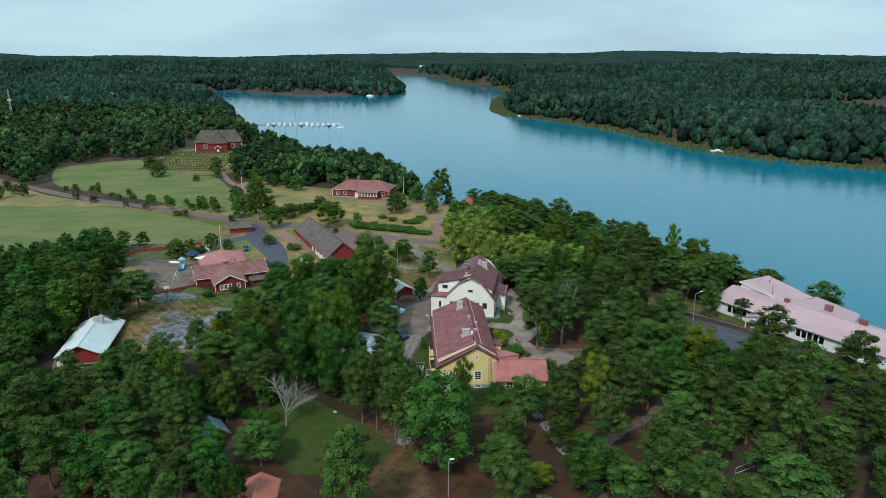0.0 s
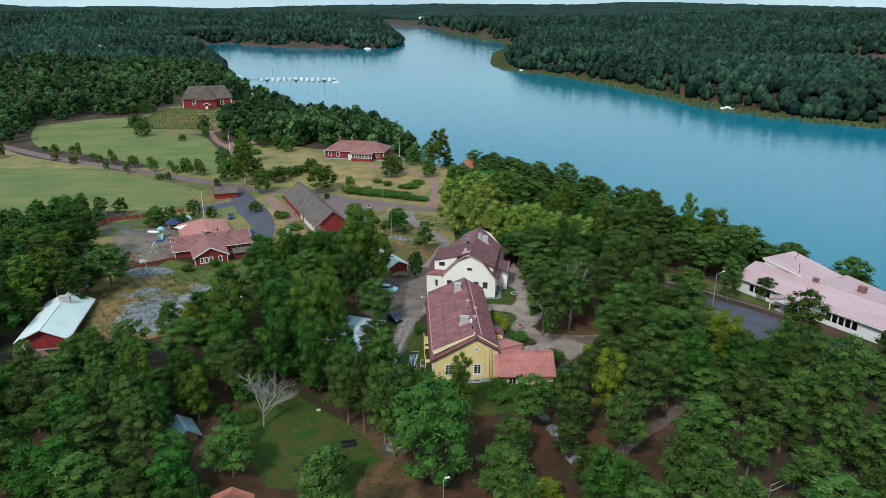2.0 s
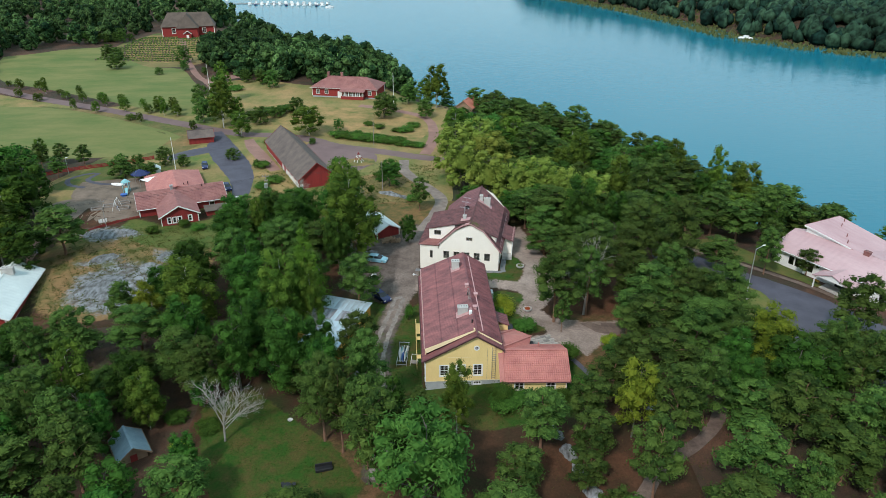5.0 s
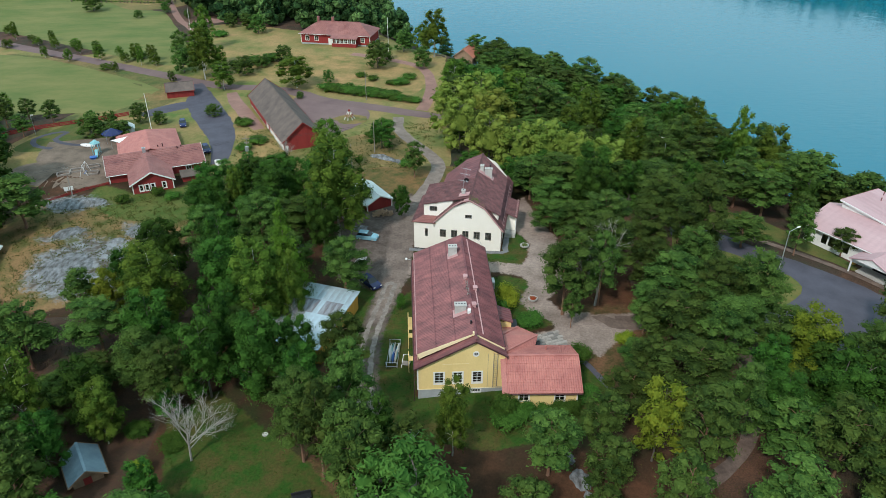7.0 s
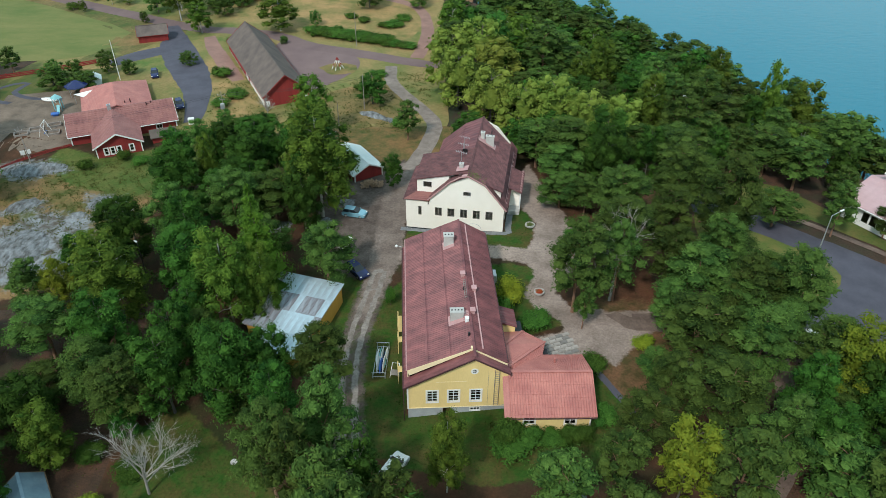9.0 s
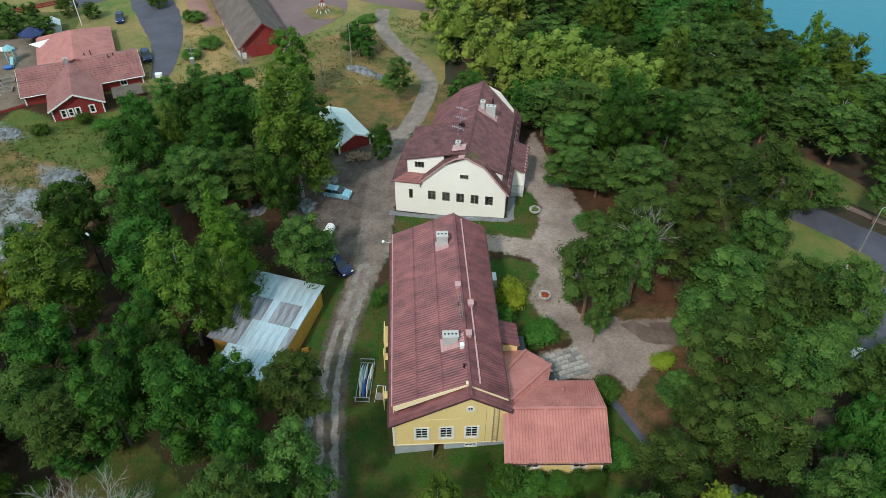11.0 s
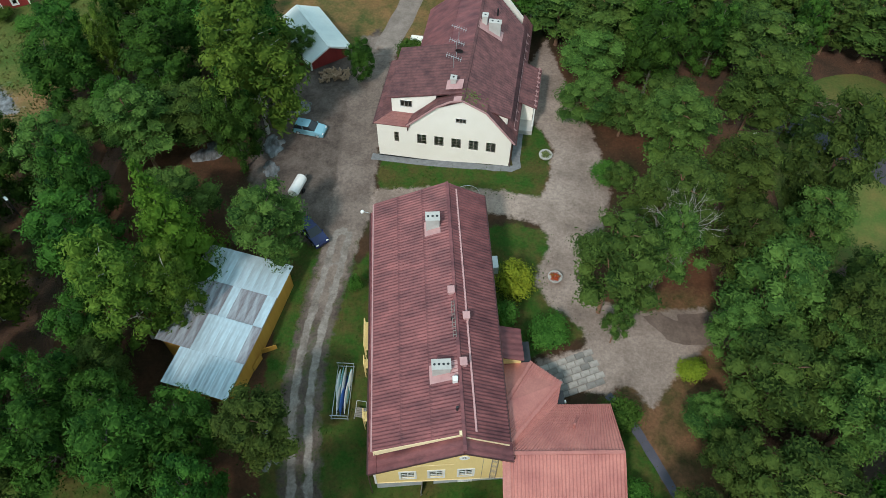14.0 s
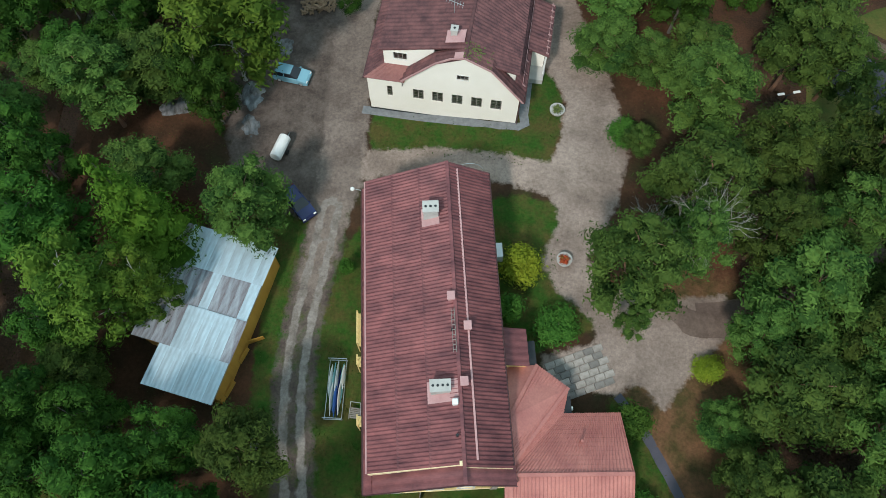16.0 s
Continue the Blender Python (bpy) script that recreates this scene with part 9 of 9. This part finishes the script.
for x, y, r, lab in ((-20.6, 101.8, 0.35, "small dark fire bowl on the lawn"), (-19.9, 117.4, 0.4, "small pale stone ring on the lawn")):
    b = thing("fire_bowl", Matrix.Translation((x, y, z_at(x, y) + 0.05)), lab, "fire bowl")
    part("bowl", lathe([(r * 0.5, 0), (r, 0.25), (r * 0.9, 0.27), (0.02, 0.12)], 12), CONCRETE if "pale" in lab else DARK_METAL, b)

# volleyball net frame among the pines
net = thing("net_frame", pose(46, 94, z_at(46, 94), 0, 0, 28), "pale metal net frame among the pines", "frame")
for x in (-2.5, 2.5):
    part("post", rod((x, 0, -0.1), (x, 0, 2.3), 0.05, 6), STEEL, net)
for z in (2.25, 1.3):
    part("cord", rod((-2.5, 0, z), (2.5, 0, z), 0.035, 6), WHITE, net)

# play yard beside the red house
strip("path", [(-95, 217, 1.4), (-100, 219, 1.4), (-103, 224, 1.4), (-100.5, 229, 1.4), (-97, 229.6, 1.4), (-97.6, 224, 1.4), (-92, 220, 1.4), (-84, 219, 1.4)], ASPHALT, "dark winding tricycle path", "path", 0.10, 0.05)
gz = thing("gazebo", pose(-81.6, 222, z_at(-81.6, 222) + 0.05, 0, 0, 24), "garden gazebo with a dark blue fabric roof", "gazebo")
part("canopy", lathe([(2.6, 2.1), (2.5, 2.3), (1.2, 2.9), (0.4, 3.3), (0.05, 3.4)], 8), NAVY_PAINT, gz)
for k in range(4):
    a = 0.785 + k * 1.571
    part("post", rod((2.1 * math.cos(a), 2.1 * math.sin(a), 0), (2.1 * math.cos(a), 2.1 * math.sin(a), 2.3), 0.06, 6), STEEL, gz)
st = thing("play_tower", pose(-82.2, 213.6, z_at(-82.2, 213.6) + 0.05, 0, 0, 10), "teal play tower with a slide", "playground")
part("roof", lathe([(1.3, 2.7), (0.7, 3.2), (0.05, 3.6)], 4), TEAL_PAINT, st)
for k in range(4):
    a = 0.785 + k * 1.571
    part("post", box(math.cos(a) - 0.07, math.cos(a) + 0.07, math.sin(a) - 0.07, math.sin(a) + 0.07, 0, 2.8), TEAL_PAINT, st)
part("deck", box(-0.75, 0.75, -0.75, 0.75, 1.2, 1.3), TIMBER, st)
part("slide", beam((0.2, -0.7, 1.3), (0.5, -3.0, 0.15), 0.6, 0.1), TEAL_PAINT, st)
bt = thing("play_boat", pose(-86.4, 218, z_at(-86.4, 218) + 0.45, 0, 0, 80), "old white rowing boat in the play yard", "boat")
part("hull", hull(4.0, 1.4, 0.9), WHITE, bt)
part("thwart", box(-0.6, 0.6, -0.2, 0.1, 0.2, 0.26), TIMBER, bt)
tb = thing("sand_table", pose(-81.7, 210.4, z_at(-81.7, 210.4) + 0.05, 0, 0, 20), "blue plastic sand table", "toy")
part("tray", bevelled(box(-0.8, 0.8, -0.6, 0.6, 0.35, 0.6), 0.05), TARP_BLUE, tb)
part("base", box(-0.5, 0.5, -0.4, 0.4, 0, 0.35), TARP_BLUE, tb)
for i, (x, y, a) in enumerate(((-82.6, 203.4, 24), (-84.8, 201.4, 24), (-79.8, 205.6, 30), (-78.6, 202.2, 20))):
    b = thing("sandbox", pose(x, y, z_at(x, y) + 0.05, 0, 0, a), "dark timber sandbox frame", "sandbox", "sandboxes")
    for s in (-1, 1):
        part("side_board", box(-1.3, 1.3, s * 0.9 - 0.1, s * 0.9 + 0.1, 0, 0.4), GREY_WOOD, b)
        part("end_board", box(s * 1.3 - 0.1, s * 1.3 + 0.1, -0.8, 0.8, 0, 0.4), GREY_WOOD, b)
swing = thing("swing_frame", pose(-79.9, 201.8, z_at(-79.9, 201.8) + 0.03, 0, 0, 100), "white tall swing frame", "swing")
for s in (-1, 1):
    for q in (-1, 1):
        part("leg", rod((s * 1.4, q * 0.9, 0), (s * 1.4, 0, 2.6), 0.05, 6), WHITE, swing)
part("top_bar", rod((-1.5, 0, 2.6), (1.5, 0, 2.6), 0.06, 6), WHITE, swing)
for s in (-0.6, 0.6):
    part("seat", box(s - 0.22, s + 0.22, -0.1, 0.1, 0.5, 0.54), TARP_BLUE, swing)
    part("chain", rod((s, 0, 0.54), (s, 0, 2.6), 0.015, 4), STEEL, swing)
sail = thing("shade_sail", Matrix.Translation((-77.6, 217.0, z_at(-77.6, 217) + 2.3)), "white triangular shade sail", "shade")
part("cloth", slab([(-2.0, -0.6, 0.0), (2.2, 1.4, 0.5), (0.4, -1.4, -0.3)], 0.03), WHITE, sail)
for q in ((-2.0, -0.6, 0.0), (2.2, 1.4, 0.5), (0.4, -1.4, -0.3)):
    part("post", rod((q[0], q[1], -2.5), q, 0.05, 6), STEEL, sail)
tent = thing("store_tent", pose(-79.8, 228, z_at(-79.8, 228) + 0.03, 0, 0, 24), "pale canvas storage tent", "tent")
part("walls", box(-1.3, 1.3, -1.6, 1.6, 0, 1.7), ROOF_WHITE, tent)
for s in (-1, 1):
    part("roof", slab([(s * 1.5, -1.7, 1.6), (s * 1.5, 1.7, 1.6), (0, 1.7, 2.6), (0, -1.7, 2.6)], 0.05), ROOF_WHITE, tent)
bx = thing("white_box", pose(-50.6, 206.0, z_at(-50.6, 206) + 0.1, 0, 0, 10), "white rounded service cabinet by the drive", "cabinet")
part("body", bevelled(box(-0.6, 0.6, -0.45, 0.45, 0, 1.3), 0.1), WHITE, bx)
part("lid", bevelled(box(-0.64, 0.64, -0.49, 0.49, 1.3, 1.38), 0.03), WHITE, bx)
sn = thing("notice_board", pose(-78.8, 191.4, z_at(-78.8, 191.4) + 0.02, 0, 0, 30), "white notice board with two panels", "sign")
for x in (-0.5, 0.5):
    part("panel", bevelled(box(x - 0.42, x + 0.42, -0.04, 0.04, 0.9, 1.8), 0.02), WHITE, sn)
    part("leg", rod((x, 0.02, -0.1), (x, 0.02, 0.9), 0.05, 6), STEEL, sn)

# red rail fence along the field
fc = thing("rail_fence", Matrix.Identity(4), "long low red rail fence along the field", "fence")
pts = curve_points([(-114, 222, 0), (-108.4, 230.3, 0), (-96.6, 237.6, 0), (-86, 243, 0)], 2.6)
zz = height(pts[:, 0], pts[:, 1])
for i in range(len(pts)):
    part("post", box(pts[i, 0] - 0.08, pts[i, 0] + 0.08, pts[i, 1] - 0.08, pts[i, 1] + 0.08, zz[i] - 0.2, zz[i] + 1.2), RED_WALL, fc)
    if i:
        for z in (0.25, 0.6, 0.95):
            part("rail", beam((pts[i - 1, 0], pts[i - 1, 1] - 0.1, zz[i - 1] + z), (pts[i, 0], pts[i, 1] - 0.1, zz[i] + z), 0.05, 0.26), RED_WALL, fc)

# candy-striped pole tent in the barn yard
mp = thing("pole_tent", Matrix.Translation((-23.2, 236.2, z_at(-23.2, 236.2) + 0.09)), "cone of red and white striped poles", "poles")
for k in range(7):
    a = k * 0.9
    for j in range(4):
        f0, f1 = j / 4, (j + 1) / 4
        p0 = (1.5 * math.cos(a) * (1 - f0), 1.5 * math.sin(a) * (1 - f0), 2.8 * f0)
        p1 = (1.5 * math.cos(a) * (1 - f1), 1.5 * math.sin(a) * (1 - f1), 2.8 * f1)
        part("pole_piece", rod(p0, p1, 0.08, 6), RED_WALL if j % 2 else WHITE, mp)
patch("dry_meadow", [(-28, 237), (-24, 240), (-19, 238), (-19, 233), (-24, 232)], DRY_GRASS, "round patch of dry grass in the yard", "meadow", 0.12)

# graveyard: rows of stones and low hedges
rng = random.Random(8)
stones, hedge = bmesh.new(), []
for r in range(13):
    y0 = 398 + r * 5.0
    for k in range(24):
        x = -172 + k * 2.0 + rng.uniform(-0.5, 0.5)
        if abs(x - (-152 + (462 - y0) * 0.52)) < 2.6 or rng.random() < 0.25 or x > -122 + 0 * y0:
            continue
        y = y0 + rng.uniform(-0.5, 0.5)
        z = z_at(x, y)
        box(x - 0.3, x + 0.3, y - 0.12, y + 0.12, z - 0.1, z + rng.uniform(0.5, 0.95), stones)
    hedge += [(-172 + q * 1.5, y0 + 1.6, z_at(-172 + q * 1.5, y0 + 1.6) + 0.3, 0.9, 0.4, 0.5) for q in range(30)]
me = bpy.data.meshes.new("headstones")
stones.to_mesh(me)
stones.free()
me.materials.append(ROOF_SHINGLE)
tagged(new("headstones", me), "rows of grey headstones below the church", "headstones", kind="stuff")
tagged(new("low_hedges", crown_mesh("low_hedges", hedge, 4000, 0.35, LEAF_SHRUB, 3)), "low clipped hedges between the graves", "hedge", kind="stuff")

# boats and the jetty
def sail_boat(x, y, yaw, length, mast, label, material=None):
    b = thing("sailing_boat" if mast else "motor_boat", pose(x, y, WATER_Z + 0.25, 0, 0, yaw), label, "boat", "moored boats")
    part("hull", hull(length, length * 0.32, length * 0.22, 0.6), material or WHITE, b)
    part("cabin", bevelled(box(-length * 0.11, length * 0.11, -length * 0.2, length * 0.18, 0.3, length * 0.15 + 0.3), 0.08), WHITE, b)
    if mast:
        part("mast", rod((0, length * 0.08, 0.5), (0, length * 0.08, mast), 0.11, 6), STEEL, b)
        part("boom", rod((0, length * 0.06, 1.8), (0, -length * 0.35, 1.8), 0.09, 6), STEEL, b)
    else:
        part("windscreen", bevelled(box(-length * 0.1, length * 0.1, length * 0.18, length * 0.22, 0.4, length * 0.16), 0.03), CAR_GLASS, b)
    return b


rng = random.Random(6)
for i in range(26):
    f = i / 25
    x, y = -174 + 70 * f, 716 - 6 * f + (8 if i % 2 else -4)
    sail_boat(x, y, rng.uniform(-15, 15), rng.uniform(7.5, 11.5), rng.choice((0, 11, 13, 15)), "white boat moored at the jetty", NAVY_PAINT if i % 5 == 2 else None)
jt = thing("jetty", Matrix.Identity(4), "long wooden jetty with moored boats", "jetty")
part("deck", beam((-212, 722, WATER_Z + 0.5), (-103, 713, WATER_Z + 0.5), 2.2, 0.25), GREY_WOOD, jt)
for k in range(12):
    part("pile", rod((-195 + k * 8.0, 720.4 - k * 0.66, WATER_Z - 3), (-195 + k * 8.0, 720.4 - k * 0.66, WATER_Z + 0.4), 0.15, 6), GREY_WOOD, jt)
sail_boat(-99, 692, 100, 8, 13, "white sailing boat under way off the jetty")
sail_boat(203, 524, 60, 9.5, 0, "white motor cruiser moored by the reeds")
sail_boat(86, 812, 40, 7, 0, "small white boat by the reed shore")
sail_boat(-119, 1176, 80, 12, 15, "white sailing boat moored under the headland")
sail_boat(-203, 742, 20, 9, 14, "white sailing boat lying off the wooded shore")
sj = thing("jetty", pose(159, 676, WATER_Z + 0.3, 0, 0, 25), "small grey wooden jetty at the reeds", "jetty")
part("deck", box(-9, 5, -1, 1, 0, 0.2), GREY_WOOD, sj)
for x in (-8, -3):
    part("pile", rod((x, 0, -3), (x, 0, 0.05), 0.15, 6), GREY_WOOD, sj)
for x, y, w, l, yaw, wm, rm, lab in ((-236, 800, 8, 14, 60, RED_WALL, ROOF_FELT, "dark red boathouse at the water's edge"), (-405, 880, 9, 12, 20, WHITE, ROOF_WHITE, "white house among dark woods"),
                                    (-372, 600, 9, 14, 80, RED_WALL, ROOF_REDDISH, "red-roofed house half hidden by woods"), (-425, 1310, 8, 16, 20, RED_WALL, ROOF_FELT, "red boathouse across the bay"),
                                    (-60, 2330, 8, 14, 80, WHITE, ROOF_WHITE, "pale house on the distant shore")):
    gable_house("shore_house", house_at(x, y, max(z_at(x, y), WATER_Z + 0.6) + (3.5 if wm is WHITE else 0.3), yaw), w, l, 3.5, 6.5, wm, rm, lab, "house", 0.5, 0.2, -5.0, pitch=2.0, rib=0.02, corner=False)
mast = thing("radio_mast", Matrix.Translation((-368, 612, z_at(-368, 612))), "slender lattice radio mast above the woods", "mast")
lat = bmesh.new()
for a in (0, 2.09, 4.19):
    rod((1.2 * math.cos(a), 1.2 * math.sin(a), 0), (0.4 * math.cos(a), 0.4 * math.sin(a), 30), 0.13, 5, lat)
for k in range(14):
    z, r = k * 2.1, 1.2 - 0.8 * k / 14
    for a in (0, 2.09, 4.19):
        rod((r * math.cos(a), r * math.sin(a), z), (r * math.cos(a + 2.09), r * math.sin(a + 2.09), z + 2.1), 0.08, 4, lat)
part("lattice", lat, STEEL, mast)
part("antenna", box(-1.5, 1.5, -0.2, 0.2, 20, 21), WHITE, mast)


# ---- grass and undergrowth round the houses ----
def tufts(name, poly, n, size, material, seed, label, category, skip_patches=True, margin=0.4, only=()):
    """Many small upright blades and leaves on the ground."""
    rng = np.random.RandomState(seed)
    q = np.array(poly, float)
    x, y = rng.uniform(q[:, 0].min(), q[:, 0].max(), n), rng.uniform(q[:, 1].min(), q[:, 1].max(), n)
    lump = np.sin(x * 0.9 + 1.3 * np.sin(y * 0.7)) * np.sin(y * 0.8 + 1.1 * np.sin(x * 0.6)) + 0.5 * np.sin(x * 2.3 + y * 1.9)
    ok = inside(poly, x, y) & (lump + rng.uniform(-0.8, 0.8, n) > 0.0)
    for a, b, w in ROAD_PTS:
        ok &= (x - a) ** 2 + (y - b) ** 2 > (margin + w / 2) ** 2
    if skip_patches:
        for p in PATCHES:
            ok &= ~inside(p, x, y)
    if only:
        ok &= np.any([inside(p, x, y) for p in only], axis=0)
    for bx in FOOTPRINTS:
        ok &= ~inside(bx, x, y)
    x, y = x[ok], y[ok]
    m = len(x)
    z = height(x, y) + 0.04
    a, s = rng.uniform(0, 6.28, m), size * rng.uniform(0.5, 1.4, m)
    c = np.stack([x, y, z], 1)
    u = np.stack([np.cos(a) * s * 0.5, np.sin(a) * s * 0.5, np.zeros(m)], 1)
    t = np.stack([rng.uniform(-0.7, 0.7, m) * s, rng.uniform(-0.7, 0.7, m) * s, s * rng.uniform(0.5, 1.1, m)], 1)
    v = np.stack([c - u, c + u, c + u * 0.6 + t, c - u * 0.6 + t * 0.9], 1).reshape(-1, 3)
    ob = new(name, mesh_from(name, v, [(4 * i, 4 * i + 1, 4 * i + 2, 4 * i + 3) for i in range(m)], material))
    return tagged(ob, label, category, kind="stuff")


FOOTPRINTS = [[(-1.6, 122.2), (10.4, 123), (9.2, 150), (-3.2, 149.4)], [(9.8, 119.4), (19.8, 119.6), (19.4, 129.4), (15, 132), (9.6, 133)], [(-3.4, 161.4), (12.4, 159), (19, 179.6), (2, 183)],
              [(-24, 134), (-14.6, 130), (-10.2, 145), (-20, 148.6)]]
GRASS = foliage("grass_blades", (0.028, 0.072, 0.010), (0.072, 0.108, 0.022), 0.05)
MEADOW_BLADES = foliage("meadow_blades", (0.062, 0.090, 0.022), (0.180, 0.150, 0.056), 0.05)
LITTER = foliage("undergrowth", (0.050, 0.066, 0.016), (0.120, 0.070, 0.030), 0.05)
tufts("grass", [(-34, 96), (24, 96), (24, 152), (18, 168), (-4, 162), (-34, 154)], 90000, 0.13, GRASS, 1, "short uneven grass round the houses", "grass", False, 0.2, LAWNS)
tufts("undergrowth", [(8, 82), (62, 82), (60, 128), (46, 142), (46, 168), (24, 184), (22, 150), (30, 134), (24, 116), (8, 110)], 40000, 0.12, LITTER, 2, "low undergrowth between the pines", "undergrowth")
tufts("undergrowth", [(-70, 82), (-8, 82), (-10, 128), (-12, 150), (-20, 196), (-44, 196), (-52, 150), (-70, 140)], 44000, 0.12, LITTER, 3, "low undergrowth below the leafy trees", "undergrowth")
tufts("meadow_grass", [(-86, 150), (-48, 150), (-38, 200), (-56, 192), (-80, 190)], 40000, 0.20, MEADOW_BLADES, 4, "rough grass round the bare rocks", "grass", False)
tufts("meadow_grass", [(-60, 200), (-2, 196), (4, 250), (-20, 256), (-64, 262), (-50, 226)], 40000, 0.20, MEADOW_BLADES, 5, "rough meadow grass by the barn", "grass", False, 0.4, [[(-60, 200), (-2, 196), (2, 232), (-12, 236), (-20, 226), (-30, 222), (-38, 236), (-48, 240), (-50, 226)]])
